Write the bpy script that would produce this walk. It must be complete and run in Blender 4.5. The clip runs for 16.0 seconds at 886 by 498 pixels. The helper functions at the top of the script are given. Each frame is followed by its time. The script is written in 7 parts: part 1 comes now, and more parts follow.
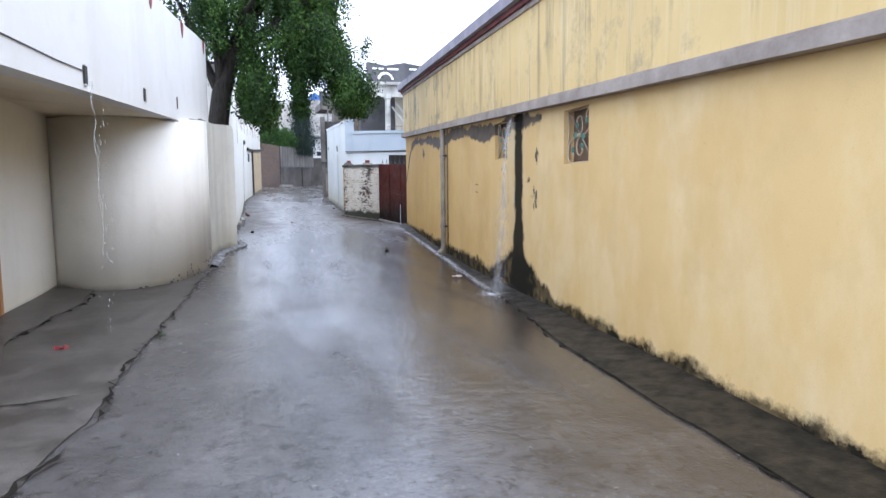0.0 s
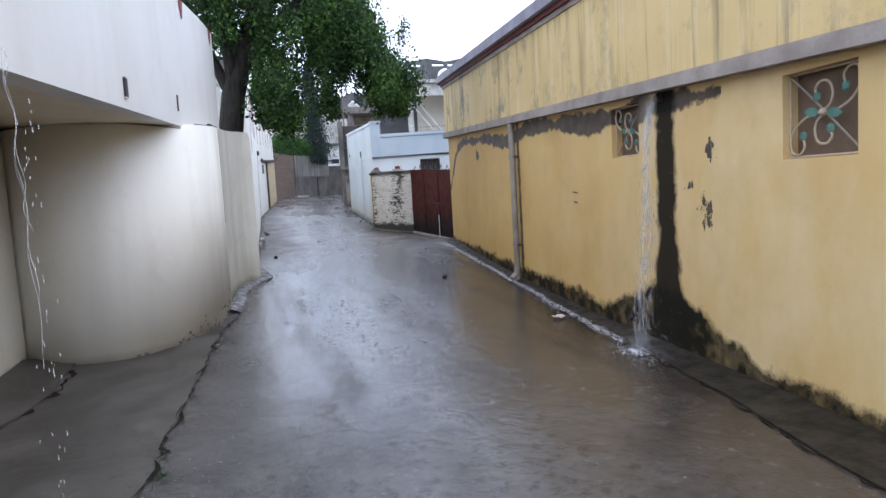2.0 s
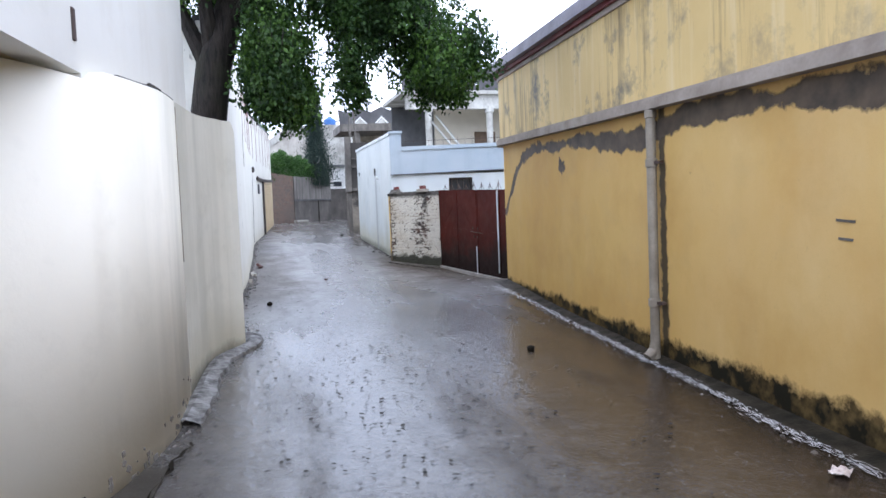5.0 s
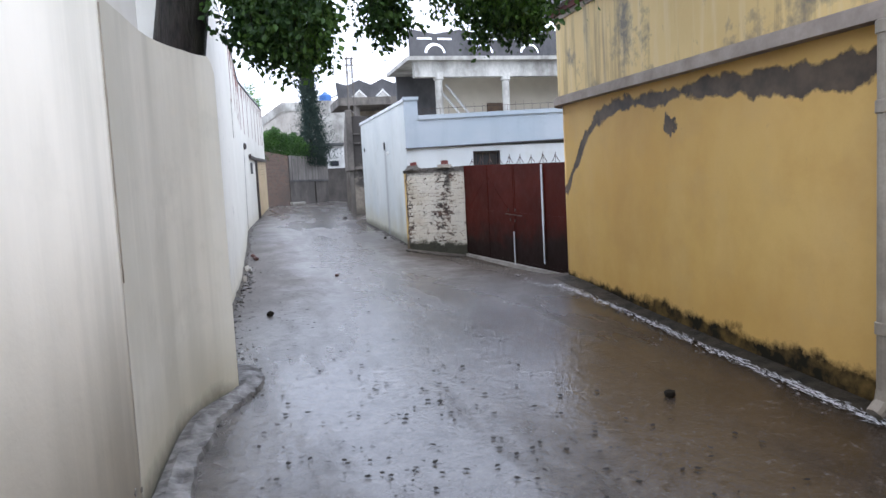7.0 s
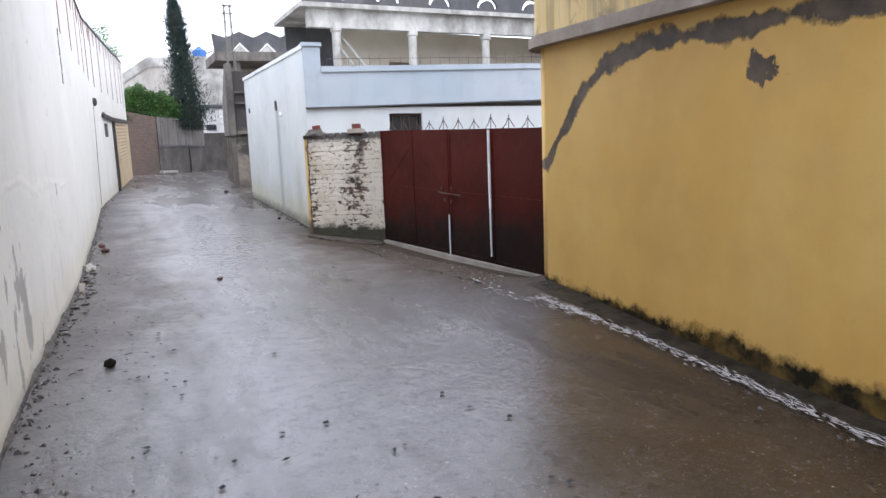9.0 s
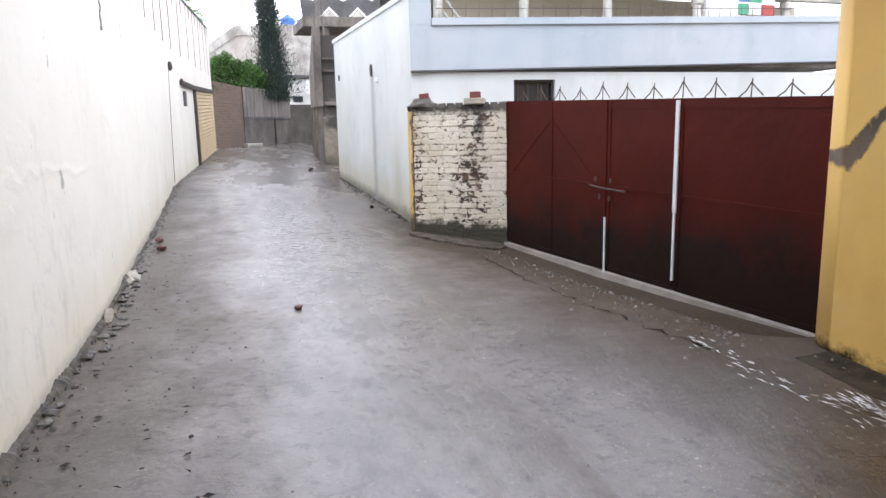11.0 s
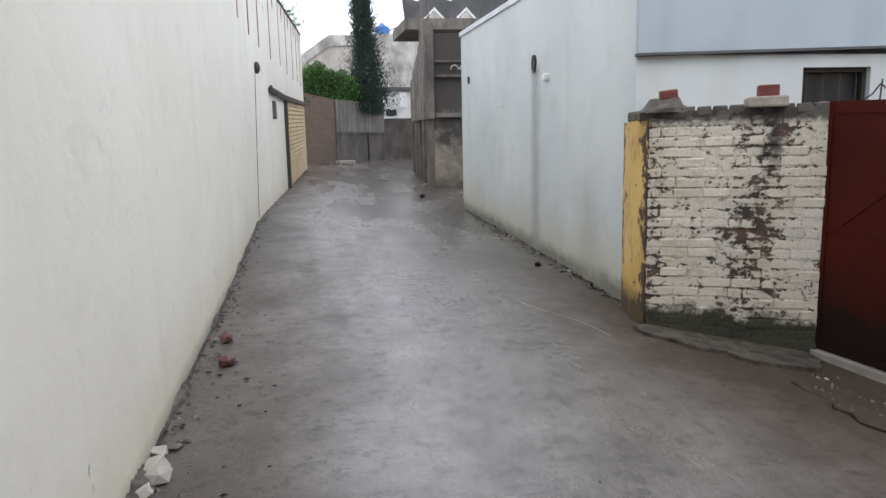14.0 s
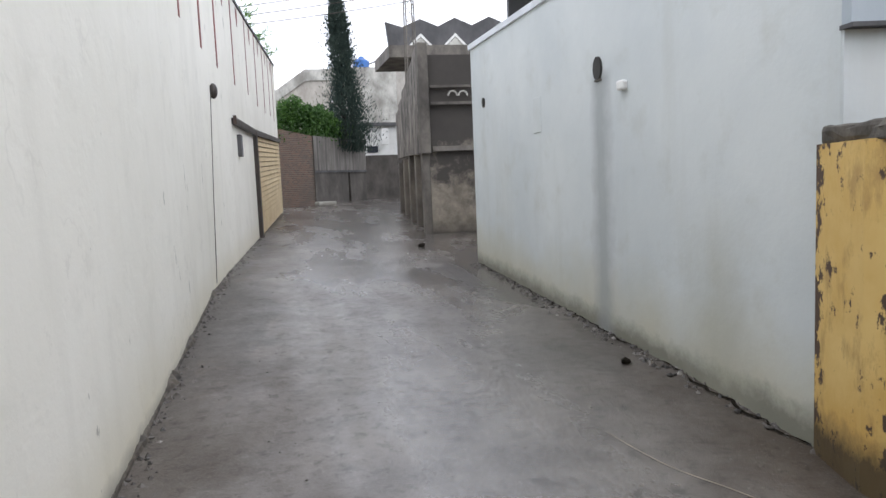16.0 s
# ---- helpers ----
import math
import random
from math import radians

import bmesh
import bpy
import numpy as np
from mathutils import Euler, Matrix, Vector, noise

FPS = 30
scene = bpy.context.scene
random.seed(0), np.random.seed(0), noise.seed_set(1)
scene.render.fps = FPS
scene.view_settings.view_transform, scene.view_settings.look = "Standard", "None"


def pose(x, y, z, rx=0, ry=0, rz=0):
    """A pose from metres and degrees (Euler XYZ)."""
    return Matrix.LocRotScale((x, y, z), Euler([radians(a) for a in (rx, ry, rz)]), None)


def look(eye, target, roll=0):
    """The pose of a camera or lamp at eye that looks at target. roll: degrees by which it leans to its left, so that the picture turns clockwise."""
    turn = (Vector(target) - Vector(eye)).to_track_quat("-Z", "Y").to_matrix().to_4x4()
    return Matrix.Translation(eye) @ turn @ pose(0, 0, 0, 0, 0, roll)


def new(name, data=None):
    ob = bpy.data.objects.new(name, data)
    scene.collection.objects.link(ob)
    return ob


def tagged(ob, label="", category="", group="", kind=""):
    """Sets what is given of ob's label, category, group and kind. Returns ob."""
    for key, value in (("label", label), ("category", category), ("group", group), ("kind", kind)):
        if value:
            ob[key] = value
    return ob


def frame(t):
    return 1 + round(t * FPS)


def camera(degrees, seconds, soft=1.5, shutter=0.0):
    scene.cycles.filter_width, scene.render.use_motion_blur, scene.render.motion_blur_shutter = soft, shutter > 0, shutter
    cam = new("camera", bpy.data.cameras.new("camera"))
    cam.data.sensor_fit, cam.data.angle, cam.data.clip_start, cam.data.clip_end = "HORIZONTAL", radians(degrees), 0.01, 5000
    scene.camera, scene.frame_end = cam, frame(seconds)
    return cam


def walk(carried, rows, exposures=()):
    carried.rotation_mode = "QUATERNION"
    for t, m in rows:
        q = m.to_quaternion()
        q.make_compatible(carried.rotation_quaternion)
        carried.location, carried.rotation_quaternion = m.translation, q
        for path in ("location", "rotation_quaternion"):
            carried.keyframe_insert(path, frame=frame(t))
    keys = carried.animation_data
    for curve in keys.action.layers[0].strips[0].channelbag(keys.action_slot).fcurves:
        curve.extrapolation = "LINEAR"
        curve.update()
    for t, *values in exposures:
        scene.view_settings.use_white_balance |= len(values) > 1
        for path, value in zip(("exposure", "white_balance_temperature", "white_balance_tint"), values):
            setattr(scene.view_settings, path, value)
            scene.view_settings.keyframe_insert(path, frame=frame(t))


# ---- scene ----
cam = camera(68.0, 16.0)
METRES, EYE, TILT, LEAN, TURN = 23.5, 1.5, 0.0, 0.0, -18.0
ROWS = [
    (0.0, 0.0, 0.0, 0.0, -0.05, -5.47, 0.55),
    (0.5, -0.0133, 0.0311, 0.0025, 0.95, -1.33, 0.28),
    (1.0, -0.0255, 0.0626, 0.0042, 2.26, -1.46, 1.47),
    (1.5, -0.0345, 0.0929, 0.0063, 3.24, -2.04, 2.17),
    (2.0, -0.0442, 0.1211, 0.0076, 0.83, -5.29, 3.26),
    (2.5, -0.0519, 0.1502, 0.0053, 1.09, -7.33, 2.48),
    (3.0, -0.057, 0.179, 0.0056, 2.94, -7.52, 0.84),
    (3.5, -0.0632, 0.2099, 0.0066, 1.01, -4.08, 1.99),
    (6.0, -0.11, 0.3604, 0.0079, 0.55, -2.88, 2.3),
    (6.5, -0.1166, 0.3876, 0.0085, 1.37, -3.96, 1.93),
    (7.0, -0.126, 0.4158, 0.0088, 0.05, -4.73, 2.98),
    (7.5, -0.1371, 0.4446, 0.0101, -1.15, -4.66, 2.71),
    (8.0, -0.1498, 0.4738, 0.0073, -6.87, -5.19, 3.1),
    (8.5, -0.1502, 0.5085, 0.01, -9.92, -6.75, 2.54),
    (11.0, -0.1658, 0.6665, 0.0161, -2.87, -9.73, 1.22),
    (11.5, -0.1756, 0.7016, 0.018, 4.83, -6.56, -0.04),
    (12.0, -0.1834, 0.7332, 0.0205, 6.52, -6.87, 1.36),
    (12.5, -0.1951, 0.7604, 0.0217, 9.83, -6.14, 0.24),
    (13.0, -0.2074, 0.7848, 0.0225, 6.55, -7.24, 2.75),
    (13.5, -0.2152, 0.8151, 0.0227, 3.61, -8.18, 2.93),
    (14.0, -0.2231, 0.8437, 0.0223, 4.05, -8.37, 1.25),
    (14.5, -0.2256, 0.8741, 0.0245, 1.18, -7.13, 1.23),
    (15.0, -0.2347, 0.9037, 0.0257, 2.6, -5.34, 0.18),
    (15.5, -0.2444, 0.9282, 0.0259, 2.38, -5.92, 0.84),
    (16.0, -0.2527, 0.9628, 0.0261, 2.11, -5.3, 2.45),
]
EXPOSURES = [(0.0, 1.72, 5850, 16), (1.0, 1.18, 5850, 16), (1.5, 1.05, 5850, 16), (2.5, 1.72, 5850, 16), (3.5, 1.75, 5850, 16), (7.0, 1.50, 6100, 16), (8.5, 1.6, 6300, 18), (11.0, 1.95, 6700, 18), (12.0, 1.18, 6700, 14), (14.0, 1.22, 6700, 14), (16.0, 1.22, 6700, 14)]
walk(cam, [(t, pose(0, 0, EYE, TILT, LEAN, TURN) @ pose(METRES * x, METRES * y, METRES * z, 90 + pitch, roll, yaw)) for t, x, y, z, yaw, pitch, roll in ROWS], EXPOSURES)

# ---- world and light: an overcast, rainy day ----
world = bpy.data.worlds.new("overcast_sky")
scene.world = world
world.use_nodes = True
wt = world.node_tree
sky = wt.nodes.new("ShaderNodeTexSky")
sky.sky_type, sky.sun_disc = "NISHITA", False
sky.sun_elevation, sky.sun_rotation = radians(80), radians(105)
sky.air_density, sky.dust_density, sky.ozone_density = 1.0, 1.0, 1.5
grey_sky = wt.nodes.new("ShaderNodeHueSaturation")
grey_sky.inputs["Saturation"].default_value = 0.42
wt.links.new(sky.outputs[0], grey_sky.inputs["Color"])
cloud = wt.nodes.new("ShaderNodeMix")
cloud.data_type = "RGBA"
cloud.inputs[0].default_value = 0.9
cloud.inputs[7].default_value = (5.05, 5.6, 6.4, 1)
wt.links.new(grey_sky.outputs[0], cloud.inputs[6])
wt.links.new(cloud.outputs[2], wt.nodes["Background"].inputs[0])
wt.nodes["Background"].inputs[1].default_value = 0.15
sun_data = bpy.data.lights.new("sun", "SUN")
sun_data.energy, sun_data.angle, sun_data.color = 0.5, radians(90), (1.0, 0.97, 0.93)
sun = new("sun", sun_data)
sun.matrix_world = look((2, -11, 25), (0, 0, 0))


# ---- material nodes ----
class Graph:
    def __init__(self, name):
        self.mat = bpy.data.materials.new(name)
        self.mat.use_nodes = True
        self.nt = self.mat.node_tree
        self.bsdf = self.nt.nodes["Principled BSDF"]
        self.out = self.nt.nodes["Material Output"]

    def node(self, kind, ins=None, **props):
        nd = self.nt.nodes.new("ShaderNode" + kind)
        if "operation" in props:
            nd.operation, nd.use_clamp = props["operation"], props["use_clamp"]
        if "data_type" in props:
            nd.data_type = props["data_type"]
        if "feature" in props:
            nd.feature = props["feature"]
        for k, v in (ins or {}).items():
            if isinstance(v, bpy.types.NodeSocket):
                self.nt.links.new(v, nd.inputs[k])
            else:
                nd.inputs[k].default_value = v
        return nd

    def pos(self):
        return self.node("NewGeometry").outputs["Position"]

    def xyz(self):
        s = self.node("SeparateXYZ", {0: self.pos()})
        return s.outputs[0], s.outputs[1], s.outputs[2]

    def stretch(self, sx, sy, sz):
        return self.node("Mapping", {"Vector": self.pos(), "Scale": (sx, sy, sz)}).outputs[0]

    def noise(self, scale, detail=4.0, rough=0.55, vec=None):
        return self.node("TexNoise", {"Vector": vec or self.pos(), "Scale": scale, "Detail": detail, "Roughness": rough}).outputs[0]

    def m(self, op, a, b=0.0, c=0.0, clamp=False):
        return self.node("Math", {0: a, 1: b, 2: c}, operation=op, use_clamp=clamp).outputs[0]

    def step(self, v, lo, hi, a=0.0, b=1.0):
        return self.node("MapRange", {"Value": v, "From Min": lo, "From Max": hi, "To Min": a, "To Max": b}).outputs[0]

    def mix(self, f, a, b):
        nd = self.node("Mix", data_type="RGBA")
        for i, v in ((0, f), (6, a), (7, b)):
            if isinstance(v, bpy.types.NodeSocket):
                self.nt.links.new(v, nd.inputs[i])
            else:
                nd.inputs[i].default_value = v if i == 0 else (*v, 1)
        return nd.outputs[2]

    def ramp(self, v, stops):
        nd = self.node("ValToRGB", {0: v})
        while len(nd.color_ramp.elements) < len(stops):
            nd.color_ramp.elements.new(0.5)
        for e, (p, c) in zip(nd.color_ramp.elements, stops):
            e.position, e.color = p, (*c, 1)
        return nd.outputs[0]

    def done(self, color, rough=0.8, bump=None, strength=0.3, dist=0.01, metal=0.0, spec=0.5):
        for key, v in (("Base Color", color), ("Roughness", rough), ("Metallic", metal), ("Specular IOR Level", spec)):
            if isinstance(v, bpy.types.NodeSocket):
                self.nt.links.new(v, self.bsdf.inputs[key])
            else:
                self.bsdf.inputs[key].default_value = (*v, 1) if key == "Base Color" else v
        if bump is not None:
            b = self.node("Bump", {"Height": bump, "Strength": strength, "Distance": dist})
            self.nt.links.new(b.outputs[0], self.bsdf.inputs["Normal"])
        return self.mat


def simple(name, color, dark, rough=0.7, scale=3.0, fine=40.0, bump=0.25, metal=0.0, amount=0.6, spec=0.5):
    """A surface with stains at one scale and grain at another."""
    g = Graph(name)
    big = g.step(g.noise(scale, 5), 0.38, 0.68)
    small = g.noise(fine, 3)
    c = g.mix(g.m("MULTIPLY", big, amount), color, dark)
    c = g.mix(g.step(small, 0.35, 0.75, 0.0, 0.25), c, dark)
    return g.done(c, g.step(big, 0, 1, rough, min(1, rough + 0.15)), small, bump, 0.006, metal, spec)


def per_piece(name, color, dark, rough=0.8, fine=30.0):
    """Pieces that differ one by one."""
    g = Graph(name)
    r = g.node("ObjectInfo").outputs["Random"]
    c = g.mix(r, color, dark)
    n = g.noise(fine, 4)
    c = g.mix(g.step(n, 0.45, 0.7, 0, 0.5), c, dark)
    return g.done(c, rough, n, 0.4, 0.006)


def yellow_plaster():
    """Wet ochre limewash: lost plaster below the ledge, a black run below the spout, mould along the foot."""
    g = Graph("yellow_plaster")
    x, y, z = g.xyz()
    n_big, n_mid, n_fine = g.noise(0.55, 4), g.noise(4.0, 6, 0.6), g.noise(45, 3)
    drip = g.noise(1.0, 6, 0.6, g.stretch(1.7, 1.7, 0.8))
    c = g.mix(g.step(n_big, 0.3, 0.7), (0.60, 0.385, 0.105), (0.54, 0.31, 0.068))
    pale = g.m("MULTIPLY", g.step(drip, 0.45, 0.7), g.step(y, 13, 6, 0.10, 0.6))
    c = g.mix(g.step(y, 16, 8, 0.0, 0.5), c, (0.72, 0.54, 0.28))
    c = g.mix(pale, c, (0.74, 0.59, 0.34))
    c = g.mix(g.step(g.noise(2.2, 5), 0.52, 0.75, 0, 0.35), c, (0.50, 0.36, 0.15))
    c = g.mix(g.m("MULTIPLY", g.step(g.noise(0.9, 6, 0.62), 0.46, 0.68, 0, 0.55), g.step(y, 6, 14, 0.5, 1.0)), c, (0.47, 0.27, 0.065))
    c = g.mix(g.step(g.noise(9, 7, 0.7), 0.64, 0.74, 0, 0.30), c, (0.36, 0.25, 0.11))
    c = g.mix(g.step(g.noise(120, 2, 0.5), 0.55, 0.8, 0, 0.25), c, (0.40, 0.27, 0.10))
    dp = g.m("ADD", g.m("SUBTRACT", y, 13.435), g.m("MULTIPLY", g.m("SUBTRACT", g.noise(6.0, 6, 0.7), 0.5), 0.16))
    c = g.mix(g.step(g.m("ABSOLUTE", dp), 0.045, 0.075, 0.9, 0), c, (0.022, 0.018, 0.014))
    # band of bare grey plaster: its middle and half width below the ledge, along the wall
    d = g.m("SUBTRACT", g.m("MULTIPLY_ADD", y, 0.0423, 2.14), z)
    v = g.step(y, 7.5, 19.5)
    stops = [(7.6, .10, .00), (8.1, .10, .07), (8.9, .12, .12), (9.8, .17, .10), (10.6, .19, .15), (11.5, .15, .09), (13.0, .12, .08),
             (13.7, .27, .12), (14.5, .28, .10), (15.7, .17, .10), (16.4, .18, .08), (17.4, .18, .07), (18.1, .28, .09), (18.5, .55, .085), (18.82, .88, .06), (19.17, 1.26, .04)]
    band = g.ramp(v, [((p - 7.5) / 12, (a / 1.5, b, 0)) for p, a, b in stops])
    s = g.node("SeparateColor", {0: band})
    off = g.m("ABSOLUTE", g.m("SUBTRACT", d, g.m("MULTIPLY", s.outputs[0], 1.5)))
    edge = g.m("SUBTRACT", g.m("ADD", s.outputs[1], g.m("MULTIPLY", g.m("SUBTRACT", g.noise(2.6, 8, 0.62), 0.5), 0.42)), off)
    has = g.m("GREATER_THAN", s.outputs[1], 0.02)
    lost = g.m("MULTIPLY", g.step(edge, 0.0, 0.012), has)
    # single flakes
    flake_n = g.noise(3.0, 7, 0.68, g.stretch(1.5, 1.5, 1.0))
    zone_a = g.m("MULTIPLY", g.step(g.m("ABSOLUTE", g.m("SUBTRACT", y, 8.05)), 0.1, 0.5, 0.24, 0), g.step(g.m("ABSOLUTE", g.m("SUBTRACT", z, 1.55)), 0.3, 0.8, 1, 0))
    zone_b = g.m("MULTIPLY", g.step(g.m("ABSOLUTE", g.m("SUBTRACT", y, 16.25)), 0.05, 0.55, 0.37, 0), g.step(g.m("ABSOLUTE", g.m("SUBTRACT", z, 2.34)), 0.05, 0.26, 1, 0))
    zone_c = g.m("MULTIPLY", g.step(g.m("ABSOLUTE", g.m("SUBTRACT", y, 12.87)), 0.03, 0.22, 0.30, 0), g.step(g.m("ABSOLUTE", g.m("SUBTRACT", z, 1.91)), 0.1, 0.4, 1, 0))
    fl = g.step(g.m("ADD", flake_n, g.m("ADD", zone_c, g.m("ADD", zone_a, zone_b))), 0.80, 0.815)
    lost = g.m("MAXIMUM", lost, g.m("MULTIPLY", fl, g.step(y, 19.2, 19.0)))
    c = g.mix(lost, c, g.mix(g.step(n_mid, 0.35, 0.65), (0.112, 0.080, 0.052), (0.046, 0.034, 0.024)))
    c = g.mix(g.m("MULTIPLY", g.step(g.m("ABSOLUTE", edge), 0.0, 0.02, 0.7, 0), has), c, (0.05, 0.034, 0.02))
    # lime runs and the black run of the spout
    wob = g.m("MULTIPLY", g.m("SUBTRACT", g.noise(3.5, 5, 0.65), 0.5), 0.35)
    dy = g.m("ADD", g.m("SUBTRACT", y, 8.67), g.m("MULTIPLY", wob, 0.7))
    half = g.step(z, 0.0, 1.0, 0.42, 0.185)
    lime = g.m("MULTIPLY", g.step(g.m("ABSOLUTE", g.m("SUBTRACT", dy, 0.26)), 0.05, 0.3, 0.4, 0), g.step(drip, 0.45, 0.7))
    c = g.mix(lime, c, (0.55, 0.50, 0.38))
    run = g.step(g.m("SUBTRACT", g.m("ABSOLUTE", dy), half), -0.05, 0.02, 1, 0)
    c = g.mix(g.m("MULTIPLY", run, g.step(g.noise(16, 6, 0.7), 0.66, 0.74, 0.97, 0.4)), c, (0.012, 0.011, 0.009))
    # mould along the foot
    base = g.m("MAXIMUM", g.m("MULTIPLY_ADD", y, 0.031, -0.25), 0.0)
    h = g.m("SUBTRACT", z, base)
    foot_w = g.m("ADD", g.m("MULTIPLY_ADD", g.noise(1.3, 6, 0.7), 0.40, -0.075), g.step(g.m("ABSOLUTE", g.m("SUBTRACT", y, 8.7)), 0.3, 1.3, 0.38, 0.0))
    foot_w = g.m("ADD", foot_w, g.m("ADD", g.step(y, 7.6, 5.5, 0.0, -0.09), g.step(y, 9.3, 10.5, 0.0, -0.055)))
    foot = g.step(g.m("ADD", g.m("SUBTRACT", h, foot_w), g.m("MULTIPLY", g.m("SUBTRACT", g.noise(5, 9, 0.72), 0.5), 0.30)), -0.04, 0.05, 1, 0)
    c = g.mix(g.m("MULTIPLY", foot, g.step(n_mid, 0.3, 0.55, 0.75, 1.0)), c, (0.016, 0.014, 0.009))
    hgt = g.m("SUBTRACT", g.m("MULTIPLY_ADD", n_mid, 0.12, g.m("MULTIPLY", n_fine, 0.05)), g.m("MULTIPLY", lost, 0.6))
    wet = g.m("MAXIMUM", run, foot)
    return g.done(c, g.step(wet, 0, 1, 0.62, 0.7), hgt, 0.6, 0.012, spec=g.step(wet, 0, 1, 0.4, 0.06))


def fascia_plaster():
    """Paler ochre parapet with rain streaks."""
    g = Graph("fascia_plaster")
    x, y, z = g.xyz()
    drip = g.m("ADD", g.noise(1.0, 7, 0.7, g.stretch(4.2, 4.2, 0.22)), g.step(g.noise(0.45, 4), 0.35, 0.65, -0.10, 0.07))
    drip2 = g.noise(1.0, 4, 0.6, g.stretch(7, 7, 0.5))
    c = g.mix(g.step(g.noise(0.7, 4), 0.35, 0.65), (0.64, 0.47, 0.20), (0.56, 0.40, 0.16))
    c = g.mix(g.step(drip2, 0.5, 0.75, 0, 0.45), c, (0.70, 0.60, 0.38))
    c = g.mix(g.step(drip, 0.50, 0.70, 0, 0.85), c, (0.15, 0.11, 0.055))
    mould = g.m("MULTIPLY", g.step(g.noise(1.6, 7, 0.7), 0.53, 0.66), g.step(y, 11.5, 15, 0.45, 1.0))
    c = g.mix(mould, c, (0.17, 0.15, 0.11))
    return g.done(c, 0.68, g.noise(8, 6), 0.4, 0.01)


def white_plaster(name, col, alt, grime, foot=0.5, slope=(0.0, 0.0), cracks=0.0, run_at=None, streaks_from=None):
    """Painted plaster with damp patches, runs and a dirty foot. slope: the ground's height at y = 0 and its rise."""
    g = Graph(name)
    x, y, z = g.xyz()
    drip = g.noise(1.0, 6, 0.6, g.stretch(1.4, 1.4, 0.18))
    big = g.noise(0.5, 5)
    c = g.mix(g.step(big, 0.35, 0.65), col, alt)
    c = g.mix(g.step(drip, 0.52, 0.78, 0, 0.35), c, grime)
    c = g.mix(g.step(g.noise(2.4, 6, 0.65), 0.55, 0.75, 0, 0.25), c, grime)
    # grey rain streaks past this y; their darkening also offsets an overlit stretch
    if streaks_from:
        streak = g.m("ADD", g.noise(1.0, 6, 0.6, g.stretch(3.2, 3.2, 0.16)), g.step(g.noise(0.8, 4), 0.35, 0.65, -0.06, 0.08))
        c = g.mix(g.m("MULTIPLY", g.step(streak, 0.38, 0.62), g.step(y, streaks_from, streaks_from + 0.9, 0, 0.42)), c, (0.41, 0.40, 0.335))
    h = g.m("SUBTRACT", z, g.m("MULTIPLY_ADD", y, slope[1], slope[0]))
    damp = g.step(g.m("SUBTRACT", h, g.m("MULTIPLY", g.noise(1.1, 5, 0.6), foot * 2.4)), -0.25, 0.35, 0.55, 0)
    c = g.mix(damp, c, tuple(a * k for a, k in zip(grime, (1.25, 1.15, 0.9))))
    low = g.step(g.m("SUBTRACT", h, g.m("MULTIPLY", g.noise(3.2, 6, 0.75), foot)), -0.10, 0.06, 0.8, 0)
    c = g.mix(low, c, tuple(0.4 * a for a in grime))
    mid = g.noise(3.0, 6, 0.6)
    seam = g.m("ABSOLUTE", g.m("SUBTRACT", g.noise(0.45, 5, 0.65), 0.5))
    line = g.m("MULTIPLY", g.step(seam, 0.002, 0.006, cracks, 0), g.step(g.noise(0.8, 2), 0.5, 0.56))
    c = g.mix(line, c, tuple(0.75 * a for a in grime))
    if cracks:
        near = g.m("MULTIPLY", g.step(y, 24.5, 20.5), g.step(h, 1.7, 0.7))
        peel = g.step(g.m("ADD", g.noise(1.7, 7, 0.66, g.stretch(1.6, 1.6, 0.8)), g.step(near, 0, 1, -0.06, 0.04)), 0.59, 0.72, 0, 0.5)
        c = g.mix(peel, c, (0.44, 0.43, 0.36))
        zone = g.m("MULTIPLY", g.step(g.m("ABSOLUTE", g.m("SUBTRACT", y, 18.6)), 0.3, 1.3, 0.13, 0), g.step(g.m("ABSOLUTE", g.m("SUBTRACT", h, 0.75)), 0.3, 0.9, 1, 0))
        scar = g.step(g.m("ADD", g.noise(2.8, 7, 0.62, g.stretch(1.3, 1.3, 0.6)), zone), 0.665, 0.685, 0, 0.75)
        c = g.mix(scar, c, (0.27, 0.265, 0.22))
        c = g.mix(g.step(g.noise(3.3, 7, 0.7), 0.655, 0.70, 0, 0.3), c, (0.50, 0.48, 0.42))
    if run_at:
        dy = g.m("ADD", g.m("SUBTRACT", y, run_at), g.m("MULTIPLY", g.m("SUBTRACT", mid, 0.5), 0.25))
        run = g.m("MULTIPLY", g.step(g.m("ABSOLUTE", dy), 0.05, 0.26, 0.7, 0), g.step(z, 3.2, 3.1))
        c = g.mix(run, c, (0.27, 0.285, 0.285))
        dy2 = g.m("ADD", g.m("SUBTRACT", y, 27.4), g.m("MULTIPLY", g.m("SUBTRACT", mid, 0.5), 0.8))
        c = g.mix(g.m("MULTIPLY", g.step(g.m("ABSOLUTE", dy2), 0.05, 0.5, 0.4, 0), g.step(z, 2.0, 1.4)), c, grime)
    hgt = g.m("ADD", g.m("MULTIPLY", mid, 0.5), g.m("MULTIPLY", g.noise(38, 3), 0.05))
